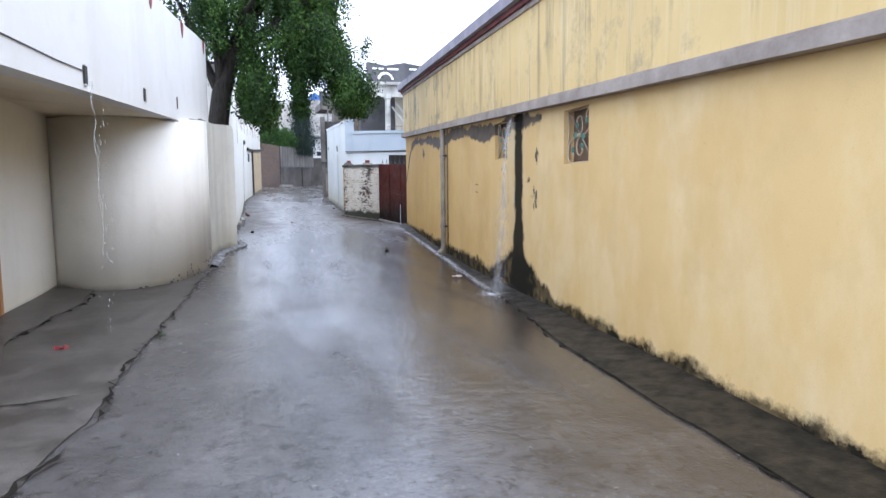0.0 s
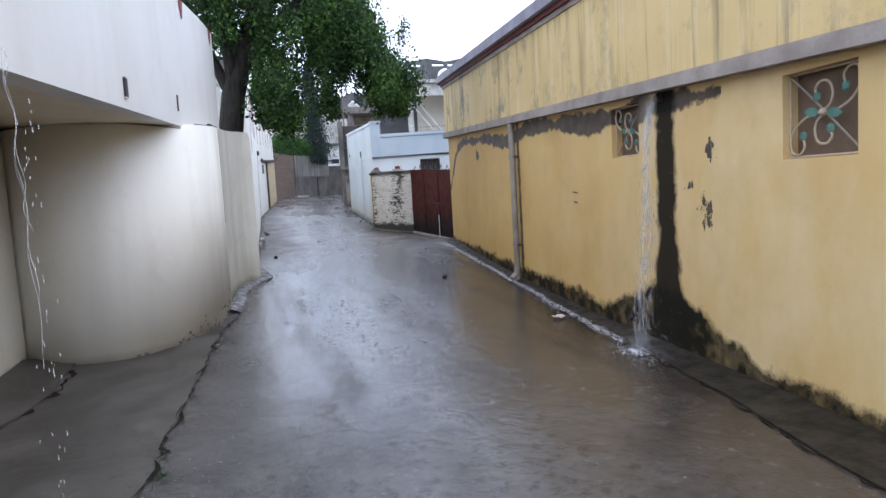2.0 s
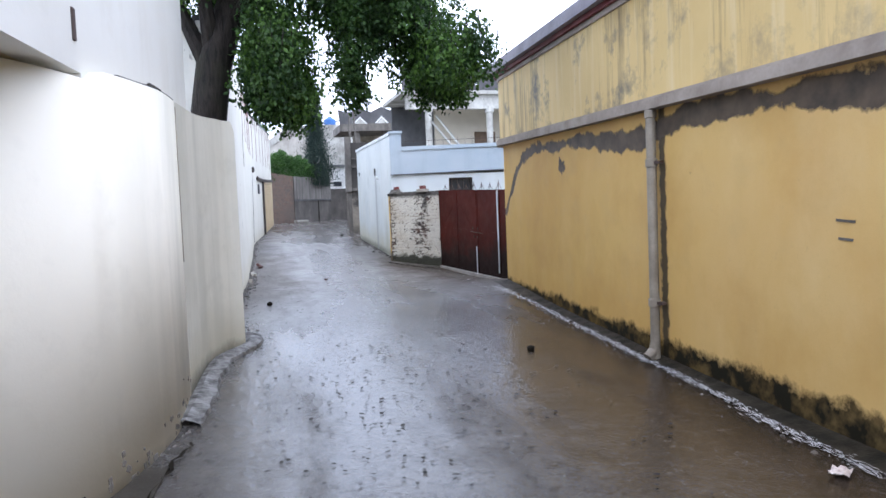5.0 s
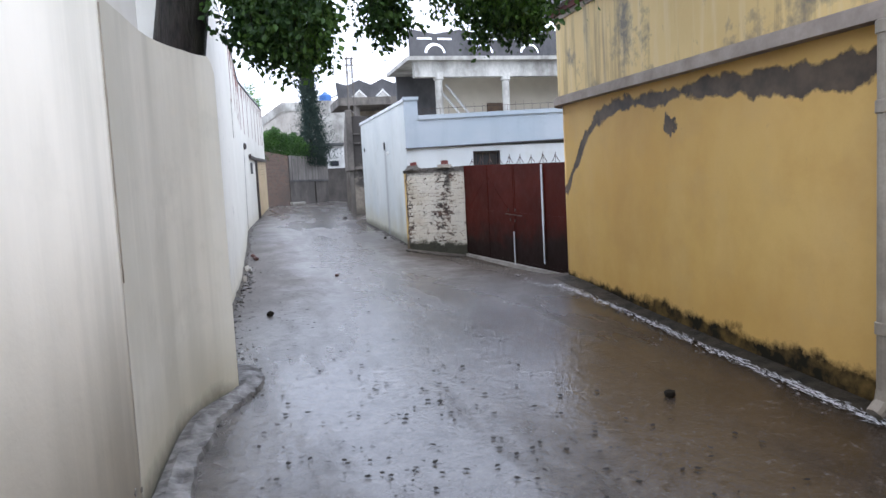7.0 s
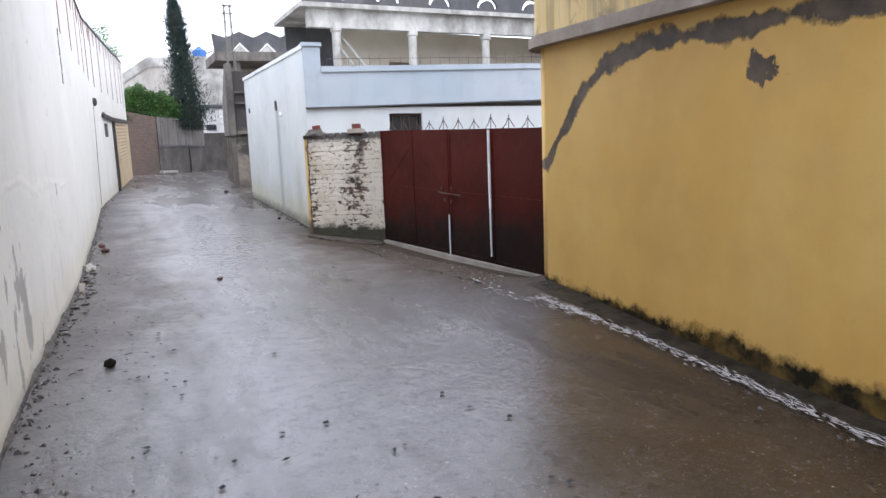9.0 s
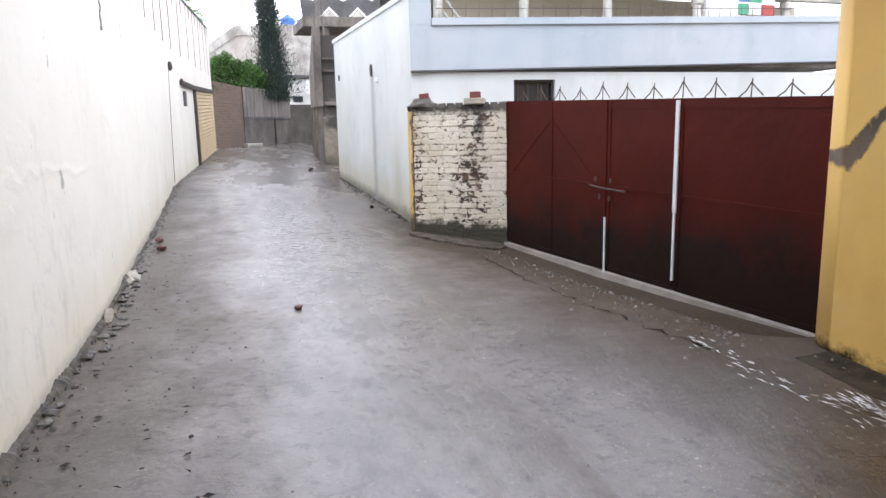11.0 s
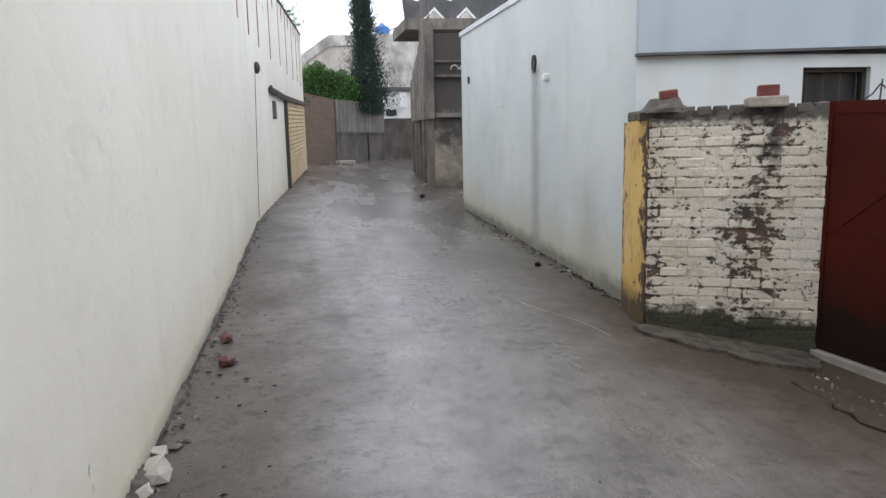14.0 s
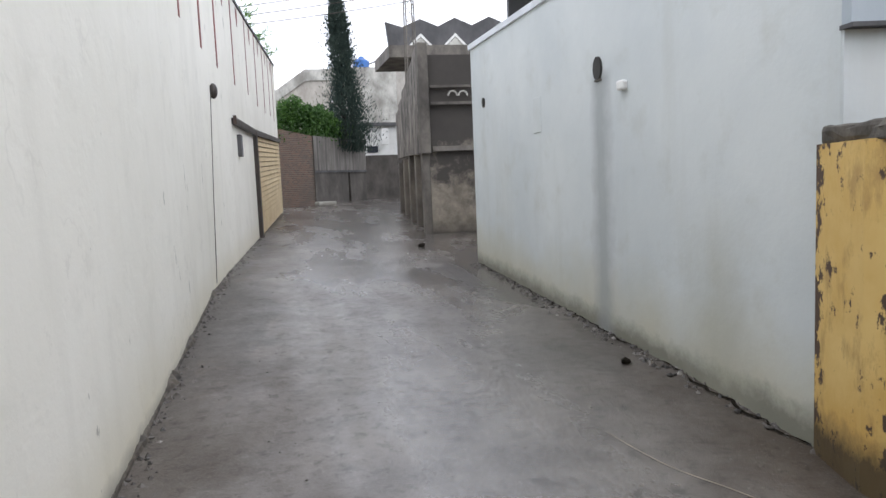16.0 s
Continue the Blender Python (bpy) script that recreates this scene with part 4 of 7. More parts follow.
def grille_window(y0, y1, z0, z1, flip):
    """A small opening with a brown board behind a scrolled iron grille."""
    mid = (y0 + y1) / 2
    t = thing("window_grille", (*off_wall(mid, 0), z0), "small square window with a scrolled cream iron grille", "window", "grilled windows")
    w, h = (y1 - y0) * 1.0058, z1 - z0
    m = Matrix.Translation((*off_wall(mid, -0.06), (z0 + z1) / 2)) @ Matrix(((0.1079, 0, -0.9942, 0), (0.9942, 0, 0.1079, 0), (0, 1, 0, 0), (0, 0, 0, 1)))
    sx = -1 if flip else 1
    P = lambda u, v, d=0.0: m @ Vector((u * w / 2, v * h / 2, d))
    bm = bmesh.new()
    plate(bm, [(-w / 2, -h / 2), (w / 2, -h / 2), (w / 2, h / 2), (-w / 2, h / 2)], [], m @ Matrix.Translation((0, 0, -0.10)), 0.03)
    part("back_board", bm, WOOD_DARK, t, "dark brown board")
    for a, b in (((-1, -1), (1, -1)), ((1, -1), (1, 1)), ((1, 1), (-1, 1)), ((-1, 1), (-1, -1))):
        bm = bmesh.new()
        k = 0.965
        tube(bm, [P(a[0] * k, a[1] * k), P(b[0] * k, b[1] * k)], 0.009, 6)
        part("frame_bar", bm, IRON_CREAM, t)
    bm = bmesh.new()
    tube(bm, [P(-.93 * sx, .93), P(0, 0.02), P(.93 * sx, -.93)], 0.008, 6)
    part("diagonal_bar", bm, PIPE, t, "brown weathered bar")
    for k in (1, -1):
        big = [(0.02, .0), (.35, .02), (.72, .22), (.93, .55), (.86, .86), (.66, .90), (.52, .74), (.56, .55)]
        small = [(0.0, .05), (.18, .18), (.24, .42), (.14, .66), (-.08, .70), (-.22, .56), (-.18, .44)]
        for pts in (big, small):
            bm = bmesh.new()
            tube(bm, [P(u * k * sx, v * k, 0.012) for u, v in smooth_line(pts, 3)], 0.009, 6)
            part("scroll", bm, IRON_CREAM, t)
            u, v = pts[-1]
            bm = bmesh.new()
            bmesh.ops.create_icosphere(bm, subdivisions=1, radius=0.034, matrix=Matrix.Translation(P(u * k * sx, (v - 0.06) * k, 0.012)) @ Matrix.Diagonal((0.5, 1, 1.2, 1)))
            part("knob", bm, IRON_GREEN, t, "green painted knob")
        bm = bmesh.new()
        plate(bm, [(0, 0), (.05, .035), (.11, .03), (.15, 0), (.10, -.03), (.04, -.03)], [], m @ pose(0.03 * k * sx, 0, 0.015, 0, 0, 8 if k * sx > 0 else 188), 0.006)
        part("leaf_ornament", bm, IRON_GREEN, t, "green painted iron leaf")
    bm = bmesh.new()
    bmesh.ops.create_icosphere(bm, subdivisions=2, radius=0.028, matrix=Matrix.Translation(P(0, 0, 0.02)))
    part("boss", bm, IRON_CREAM, t, "cream rosette")
    keep(t)


grille_window(6.31, 7.0, 1.745, 2.36, True)
grille_window(9.2, 9.85, 1.913, 2.475, False)


def build_downpipe():
    y = 13.5
    x0, y0 = off_wall(y, 0.09)
    zb, zt = ground_z(x0, y0) + 0.14, ledge_z(y) - 0.02
    t = thing("downpipe", (x0, y0, zb), "weathered grey-brown drainpipe fixed to the yellow wall", "drainpipe")
    bm = bmesh.new()
    tube(bm, [(x0, y0, zb - 0.14), (x0, y0, zt)], 0.052, 14)
    part("pipe", bm, PIPE, t)
    for z in (zt - 0.03, zt - 0.55, zb + 0.5):
        bm = bmesh.new()
        tube(bm, [(x0, y0, z - 0.045), (x0, y0, z - 0.04), (x0, y0, z + 0.04), (x0, y0, z + 0.045)], [0.056, 0.064, 0.064, 0.056], 14)
        part("collar", bm, PIPE, t)
    for z in (zt - 0.55, zb + 0.5):
        bm = bmesh.new()
        box(bm, (x0 + 0.02, y0 - 0.09, z), (0.06, 0.1, 0.03), 6)
        part("bracket", bm, RUST, t, "rusty bracket")
    bm = bmesh.new()
    tube(bm, [(x0, y0, zb + 0.06), (x0 - 0.02, y0, zb - 0.02), (x0 - 0.10, y0, zb - 0.09)], 0.056, 12)
    part("shoe", bm, PIPE, t)
    keep(t)


build_downpipe()


def build_spout():
    y = 8.72
    zt = ledge_z(y)
    x0, y0 = off_wall(y, 0.06)
    t = thing("rain_spout", (x0, y0, zt - 0.1), "short pipe spout pouring rainwater below the ledge", "spout")
    bm = bmesh.new()
    tube(bm, [(x0 + 0.10, y0, zt - 0.06), (x0 - 0.01, y0, zt - 0.07)], 0.038, 10)
    part("pipe", bm, RUST, t)
    keep(t)
    rnd = random.Random(21)
    w = thing("water_jet", (x0, y0, 0), "rainwater falling from the spout and splashing on the ground", "water", kind="stuff")
    bm = bmesh.new()
    for k in range(520):
        f = rnd.random()
        z = zt - 0.08 - f * (zt - 0.05)
        px = x0 - (0.03 + 0.20 * math.sqrt(f)) + rnd.gauss(0, 0.014 + 0.03 * f)
        py = y0 + rnd.gauss(0, 0.022 + 0.035 * f) + 0.03 * math.sin(9 * f)
        s = rnd.uniform(0.001, 0.0032)
        bmesh.ops.create_cone(bm, segments=5, radius1=s, radius2=s * 0.4, depth=rnd.uniform(0.04, 0.16), matrix=pose(px, py, z, rnd.uniform(-7, 7), rnd.uniform(-4, 10), 0))
    part("jet", bm, WATER, w)
    bm = bmesh.new()
    gx, gy = off_wall(y - 0.1, 0.34)
    gz = ground_z(gx, gy)
    for k in range(1100):
        a, rr = rnd.uniform(0, 6.28), abs(rnd.gauss(0, 0.22))
        h = abs(rnd.gauss(0, 0.13)) * math.exp(-rr * 2)
        s = rnd.uniform(0.001, 0.0024)
        px, py = gx + rr * math.cos(a) - 0.05, gy + 1.2 * rr * math.sin(a)
        if px > yx(py) - 0.05:
            continue
        bmesh.ops.create_cone(bm, segments=5, radius1=s, radius2=s * 0.3, depth=s * 3, matrix=pose(px, py, gz + 0.07 + h, rnd.uniform(-40, 40), rnd.uniform(-40, 40), 0))
    for k in range(150):
        f = rnd.random()
        px, py = off_wall(y - 0.05 + rnd.gauss(0, 0.16), 0.1 + 0.3 * f)
        s = rnd.uniform(0.0008, 0.002)
        bmesh.ops.create_cone(bm, segments=5, radius1=s, radius2=s, depth=s * 9, matrix=pose(px, py, gz + 0.05 + rnd.uniform(0.05, 0.6)))
    part("splash", bm, WATER, w)
    bm = bmesh.new()
    for k in range(700):
        a, rr = rnd.uniform(0, 6.28), abs(rnd.gauss(0, 0.17))
        px, py = gx + rr * math.cos(a) - 0.08, gy + 1.5 * rr * math.sin(a)
        if px > yx(py) - 0.1:
            continue
        l, h = rnd.uniform(0.008, 0.026), rnd.uniform(0.0015, 0.004)
        z = ground_z(px, py) + 0.03
        c, d = math.cos(a), math.sin(a)
        bm.faces.new([bm.verts.new(v) for v in ((px, py, z), (px + c * l / 2 - d * h, py + d * l / 2 + c * h, z + .004), (px + c * l, py + d * l, z), (px + c * l / 2 + d * h, py + d * l / 2 - c * h, z + .004))])
    part("foam", bm, FOAM, w)
    keep(w)


build_spout()


# ---- left building with the recessed entrance ----
def lx(y):
    """The upper wall's plan line."""
    return -1.195 + 0.0835 * (y - 6.787)


CURVE = [(-2.62, 11.63), (-2.08, 11.17), (-1.48, 11.12), (-0.97, 11.55), (-0.64, 12.2), (-0.44, 12.95), (-0.385, 13.35), (-0.355, 13.95)]
BEYOND = [(lx(12.1), 12.1), (-0.675, 12.83), (-0.60, 13.4), (-0.50, 14.2), (-0.42, 15.0), (-0.36, 15.73)]


def upper_x(y):
    """The upper wall's face, past the overhang set back a little behind the curved wall."""
    return lx(y) if y < 12.1 else float(np.interp(y, [p[1] for p in BEYOND], [p[0] for p in BEYOND]))


def crack_z(y):
    return 2.68 + 0.072 * (y - 12.1)


def build_left():
    fb = lambda y: 2.30 + 0.0495 * (y - 4.936)
    ft = lambda y: 4.22 + 0.078 * (y - 10.06)
    bm = bmesh.new()
    ys = [4.5, 6, 8, 10, 12.1]
    ribbon(bm, [(lx(y), y) for y in ys], 0.2, [fb(y) for y in ys], [ft(y) for y in ys])
    ribbon(bm, BEYOND, 0.2, [crack_z(p[1]) - .15 for p in BEYOND], [ft(p[1]) for p in BEYOND])
    wall = setting("wall_left_upper", bm, LEFT_WHITE, "white painted upper wall over the entrance, rain-streaked")
    bm = bmesh.new()
    ys = [4.5, 6, 8, 10, 12.05]
    rows = []
    for y in ys:
        rows.append([bm.verts.new(c) for c in ((lx(y) - 0.2, y, fb(y)), (-2.9, y, 2.66), (-2.9, y, 2.8), (lx(y) - 0.2, y, fb(y) + 0.14))])
    for a, b in zip(rows, rows[1:]):
        for k in range(4):
            bm.faces.new((a[k], a[(k + 1) % 4], b[(k + 1) % 4], b[k]))
    setting("ceiling_recess", bm, WARM_CREAM, "cream plaster soffit over the entrance recess")
    bm = bmesh.new()
    ribbon(bm, [(-2.68, 9.25), (-2.62, 11.63)], 0.25, -0.3, 2.75)
    setting("wall_recess", bm, CREAM, "cream plaster side wall of the recess")
    bm = bmesh.new()
    ribbon(bm, [(-2.80, 4.5), (-2.80, 8.25)], 0.25, -0.3, 2.75)
    ribbon(bm, [(-2.95, 8.25), (-2.92, 9.25)], 0.1, -0.3, 2.75)
    setting("wall_recess_rear", bm, CREAM, "cream plaster rear wall of the recess")
    # the curved wall, and the low rounded pier that goes on from it
    line = smooth_line(CURVE)
    top = [2.60 if p[1] < 12.15 or p[0] < -0.75 else crack_z(p[1]) - .003 for p in line]
    bm = bmesh.new()
    ribbon(bm, line, 0.22, -0.3, top)
    for f in bm.faces:
        f.smooth = abs(f.normal.z) < 0.5
    setting("wall_curved", bm, CREAM, "cream plaster wall curving into the recess, damp at its foot")
    line = smooth_line([(-0.355, 13.953), (-0.325, 14.4), (-0.235, 15.2), (-0.02, 15.80), (0.16, 15.97)])
    n = len(line) - 1
    bm = bmesh.new()
    ribbon(bm, line, 0.24, -0.2, [2.80 + 0.12 * min(1, i / n * 1.4) - (0.05 if i > n - 2 else 0) - (0.09 if i == n else 0) for i in range(n + 1)])
    box(bm, (-0.10, 16.06, 1.35), (0.46, 0.16, 2.9), 14, bevel=0.03)
    setting("pier_wall", bm, PIER, "low cream plaster pier with a rounded end")
    # painted drops along the upper edge
    for y in (7.35, 10.07, 12.83, 15.3):
        bm = bmesh.new()
        pts = [(-.15, 0), (-.11, -.12), (-.05, -.22), (0, -.26), (.05, -.22), (.11, -.12), (.15, 0)]
        m = Matrix.Translation((upper_x(y) + 0.006, y, ft(y) - 0.003)) @ Matrix(((0.083, 0, 1, 0), (0.9965, 0, -0.083, 0), (0, 1, 0, 0), (0, 0, 0, 1)))
        plate(bm, pts, [], m, 0.006)
        part("painted_drop", bm, STRIPE, wall, "faded red painted drop")
    for y, z in ((6.76, 2.53), (9.35, 2.70)):
        t = thing("drain_hole", (lx(y), y, z), "dark rectangular rain outlet in the white wall", "drain hole", "rain outlets")
        bm = bmesh.new()
        box(bm, (lx(y) + 0.004, y, z), (0.03, 0.085, 0.16), -4.8)
        part("opening", bm, HOLE, t)
        for dz in (0.088, -0.088):
            bm = bmesh.new()
            box(bm, (lx(y) + 0.014, y, z + dz), (0.014, 0.095, 0.008), -4.8)
            part("lip", bm, LEFT_WHITE, t)
        keep(t)
    # thin stream from the first outlet
    rnd = random.Random(8)
    w = thing("water_thread", (lx(6.76), 6.76, 0), "thin thread of rainwater falling from the outlet", "water", kind="stuff")
    bm = bmesh.new()
    x0, y0 = lx(6.76) + 0.05, 6.76
    for k in range(3):
        pts = [(x0 + 0.03 * f + 0.012 * math.sin(20 * f + k * 2), y0 + 0.014 * math.sin(26 * f + k), 2.48 - f * (0.9 + 0.35 * k)) for f in (i / 24 for i in range(25))]
        tube(bm, pts, [0.0006 + 0.0016 * abs(math.sin(i * 1.3 + k)) ** 2 for i in range(25)], 5)
    for k in range(60):
        f = rnd.random()
        s = rnd.uniform(0.0012, 0.003)
        bmesh.ops.create_cone(bm, segments=5, radius1=s, radius2=s, depth=s * 9, matrix=pose(x0 + 0.05 + rnd.gauss(0, 0.03), y0 + rnd.gauss(0, 0.03), f * 2.3))
    part("drops", bm, WATER, w)
    keep(w)
    # a cable along the wall and a bent bracket at the end of the overhang
    t = thing("wall_cable", (lx(5), 5, 2.6), "thin black cable tacked along the white wall", "cable")
    bm = bmesh.new()
    tube(bm, [(lx(y) + 0.008, y, z) for y, z in ((2.6, 2.42), (3.8, 2.46), (5.0, 2.50), (6.0, 2.525), (6.7, 2.56))], 0.006, 5)
    part("cable", bm, BLACK, t)
    keep(t)
    # rusty slot above the end of the overhang, the crack that runs on from it, and the joint of the pier
    t = thing("wall_hook", (lx(12.0), 12.0, 2.7), "small rusty iron strap in the white wall", "bracket")
    bm = bmesh.new()
    box(bm, (lx(12.0) + .004, 12.0, 2.93), (.02, .05, .20), -4.8, bevel=.006)
    part("bar", bm, RUST, t)
    keep(t)
    bm = bmesh.new()
    for k in range(120):
        y = 12.4 + 1.5 * k / 120
        thick = max(.004, .016 * noise.noise((y * 3.1, 2, 0)) + .010) + (.022 if 12.9 < y < 13.3 else 0) * rnd.random()
        x = float(np.interp(y, [q[1] for q in CURVE[4:]], [q[0] for q in CURVE[4:]]))
        box(bm, (x - .012, y, crack_z(y) + thick * .3), (.02, .02, thick), -14, rnd.uniform(-25, 25))
    tagged(setting("wall_crack", bm, HOLE, "dark open crack between the upper wall and the curved wall"), kind="structure")
    bm = bmesh.new()
    for k in range(60):
        z = 1.35 + 1.42 * k / 60
        box(bm, (-.352, 13.952 + .008 * noise.noise((z * 4, 1, 0)), z), (.010, rnd.uniform(.003, .009) * (.4 + 1.2 * k / 60), .026), -5, rnd.uniform(-6, 6))
    setting("pier_joint", bm, GRIME_PALE, "dark open joint between the curved wall and the pier")
    # plaster gone in spots along the foot of the curved wall
    bm = bmesh.new()
    low = [p for p in smooth_line(CURVE, 14) if p[0] > -1.9]
    for k in range(75):
        i = rnd.randrange(len(low) - 1)
        p, q = Vector(low[i]), Vector(low[i + 1])
        d = (q - p).normalized()
        if rnd.random() > (1.0 if p.x > -1.0 else .35):
            continue
        z0 = ground_z(p.x, p.y) + abs(rnd.gauss(.03, .11 if p.x > -1.1 else .04))
        size = rnd.uniform(.012, .045)
        box(bm, (p.x, p.y, z0), (size * rnd.uniform(.8, 1.8), .008, size), math.degrees(math.atan2(d.y, d.x)), 0, rnd.uniform(-40, 40), bevel=.003)
    tagged(setting("flaked_spot", bm, GRIME, "dark flaked spots low in the cream plaster"), kind="stuff", category="flaking plaster")
    t = thing("door_frame", (-2.66, 9.2, 0), "varnished orange-brown door frame in the recess", "door frame")
    for z0, z1, y0, y1 in ((-0.02, 2.2, 9.12, 9.24), (-0.02, 2.2, 8.26, 8.38), (2.2, 2.32, 8.26, 9.24)):
        bm = bmesh.new()
        box(bm, (-2.74, (y0 + y1) / 2, (z0 + z1) / 2), (0.14, y1 - y0, z1 - z0), bevel=0.008)
        part("jamb" if z0 < 1 else "head", bm, WOOD_ORANGE, t)
    bm = bmesh.new()
    box(bm, (-2.80, 8.75, 1.09), (0.05, 0.74, 2.2))
    part("door_leaf", bm, WOOD_ORANGE, t, "closed varnished door leaf")
    keep(t)
    # closing walls and roof
    bm = bmesh.new()
    ribbon(bm, [(-2.95, 17.0), (-6, 17.2), (-6, 4.5), (-3.05, 4.5)], 0.2, -0.3, 3.5)
    setting("wall_left_back", bm, LEFT_WHITE, "plain back walls of the house")
    bm = bmesh.new()
    prism(bm, [(lx(4.5) - .2, 4.5), (lx(17) - .2, 17), (-6, 17), (-6, 4.5)], [2.82] * 4, [2.95] * 4)
    setting("roof_left", bm, SLAB, "flat concrete roof")
    bm = bmesh.new()
    ribbon(bm, [(-12, -34), (16.0, -34)], -0.2, -0.4, 2.4)
    setting("wall_behind", bm, FAR_WHITE, "plain wall that closes the lane far behind")


build_left()


# ---- white lane wall with roller shutter ----
LANE_WALL = [(-0.02, 17.3), (0.06, 18.9), (0.30, 22.3), (0.42, 25.4), (0.55, 28.4), (0.62, 30.6), (0.72, 33.2), (1.33, 39.8), (2.33, 50.0)]


def wall_x(y):
    return float(np.interp(y, [p[1] for p in LANE_WALL], [p[0] for p in LANE_WALL]))


def lane_top(y):
    return 4.65 + 0.0775 * (y - 19)


def build_lane_wall():
    bm = bmesh.new()
    ys = [17.3, 18.9, 20.5, 22.3, 25.4, 28.4, 30.6, 33.2, 36.5, 40.35]
    ribbon(bm, [(wall_x(y), y) for y in ys], 0.25, 0.0, [lane_top(y) for y in ys])
    ys = [40.35, 45, 50]
    ribbon(bm, [(wall_x(y), y) for y in ys], 0.25, [3.62, 3.88, 4.17], [lane_top(y) for y in ys])
    wall = setting("wall_lane", bm, FAR_WHITE, "tall white plaster lane wall, patched and stained")
    rnd = random.Random(3)
    for y in (24.6, 26.9, 29.2, 31.4, 33.4, 34.9, 37.2, 39.8, 42.1, 44.5, 46.7, 48.4):
        b = 4.05 + 0.04 * (y - 29.2) + rnd.uniform(-.05, .05)
        dx = 0.005
        bm = bmesh.new()
        ribbon(bm, [(wall_x(y) + dx, y - 0.05), (wall_x(y + .10) + dx, y + 0.05)], 0.012, b, lane_top(y) - 0.02)
        part("painted_stripe", bm, STRIPE, wall, "faded red-brown painted stripe")
        bm = bmesh.new()
        yy = y + 1.1
        s = 0.16
        m = Matrix.Translation((wall_x(yy) + 0.003, yy, lane_top(yy) - 0.12)) @ Matrix(((0.07, 0, 1, 0), (0.9975, 0, -0.07, 0), (0, 1, 0, 0), (0, 0, 0, 1)))
        plate(bm, [(-s, 0), (-.12, -.2), (0, -.34), (.12, -.2), (s, 0), (.1, .08), (0, .03), (-.1, .08)], [], m, 0.006)
        part("painted_drop", bm, STRIPE, wall, "faded red painted drop")
    bm = bmesh.new()
    ys = [17.3, 25, 33.2, 40, 50]
    ribbon(bm, [(wall_x(y) + 0.03, y) for y in ys], 0.32, [lane_top(y) for y in ys], [lane_top(y) + 0.07 for y in ys])
    setting("coping_lane", bm, ROOF_GREY, "mossy dark coping along the lane wall")
    bm = bmesh.new()
    ribbon(bm, [(2.33, 50.0), (-5, 51)], 0.25, 1.0, 6.9)
    ribbon(bm, [(-0.3, 17.4), (-6, 17.5)], -0.2, 0.0, 4.5)
    setting("wall_lane_return", bm, FAR_WHITE, "white plaster return wall")
    # grass on the coping
    for y, k in ((37.5, 1), (40.2, 2), (43.4, 3), (46.8, 4)):
        t = thing("weed_tuft", (wall_x(y), y, lane_top(y) + 0.07), "tuft of green weeds growing on the wall top", "weeds", "weeds on the wall")
        rs = np.random.RandomState(k)
        n = 70
        c = np.stack([wall_x(y) + rs.normal(0.02, .14, n), y + rs.normal(0, .5, n), lane_top(y) + 0.06 + rs.rand(n) * .12], 1)
        d = np.stack([rs.normal(.4, .5, n), rs.normal(0, .5, n), rs.rand(n) * 0.8], 1)
        tagged(leaves_mesh("grass_growth", c, d, rs.uniform(.10, .30, n), VINE, t, k, 0.06), kind="stuff")
        keep(t)
    t = thing("weed_tuft", (-0.72, 7.5, ground_z(-.72, 7.5)), "small green weed growing in the apron's crack", "weeds", "weeds on the ground")
    rs = np.random.RandomState(77)
    c = np.stack([rs.normal(-.72, .03, 34), rs.normal(7.5, .04, 34), np.full(34, ground_z(-.72, 7.5) + .015)], 1)
    d = np.stack([rs.normal(0, .8, 34), rs.normal(0, .8, 34), np.full(34, .7)], 1)
    tagged(leaves_mesh("grass_growth", c, d, rs.uniform(.015, .042, 34), LEAF, t, 9, 0.2), kind="stuff")
    keep(t)
    # roller shutter
    t = thing("roller_shutter", (wall_x(45), 45, 1.2), "closed cream slatted roller shutter door", "shutter")
    n = 19
    zb = lambda y: 1.10 + 0.039 * (y - 40.5)
    zt = lambda y: 3.62 + 0.056 * (y - 40.5)
    for i in range(n):
        bm = bmesh.new()
        f0, f1 = i / n, (i + 0.9) / n
        rows = []
        for y in (40.55, 49.9):
            x = wall_x(y)
            h0, h1 = zb(y) + (zt(y) - zb(y)) * f0, zb(y) + (zt(y) - zb(y)) * f1
            rows.append([bm.verts.new(c) for c in ((x - .02, y, h0), (x + .035, y, h0 + .01), (x + .01, y, h1), (x - .05, y, h1))])
        for k in range(4):
            bm.faces.new((rows[0][k], rows[0][(k + 1) % 4], rows[1][(k + 1) % 4], rows[1][k]))
        bm.faces.new(rows[0])
        bm.faces.new(rows[1][::-1])
        part("slat", bm, SHUTTER, t)
    bm = bmesh.new()
    ribbon(bm, [(wall_x(40.6) - .06, 40.6), (wall_x(49.9) - .06, 49.9)], 0.05, 1.0, [3.6, 4.1])
    part("backing", bm, RUST, t, "dark gap behind the slats")
    keep(t)
    t = thing("shutter_post", (wall_x(40.2), 40.2, 1.0), "dark iron post beside the shutter", "post")
    bm = bmesh.new()
    box(bm, (wall_x(40.3) + 0.04, 40.35, 2.35), (0.12, 0.24, 2.7), -6, bevel=0.01)
    part("post", bm, BLACK, t)
    keep(t)
    t = thing("iron_lintel", (wall_x(43), 43, 3.6), "rusty black iron lintel above the shutter", "lintel")
    bm = bmesh.new()
    ys = [36.3, 40, 45, 49.95]
    ribbon(bm, [(wall_x(y) + 0.09, y) for y in ys], 0.15, [3.46, 3.58, 3.86, 4.14], [3.58, 3.72, 4.0, 4.28])
    part("beam", bm, BLACK, t)
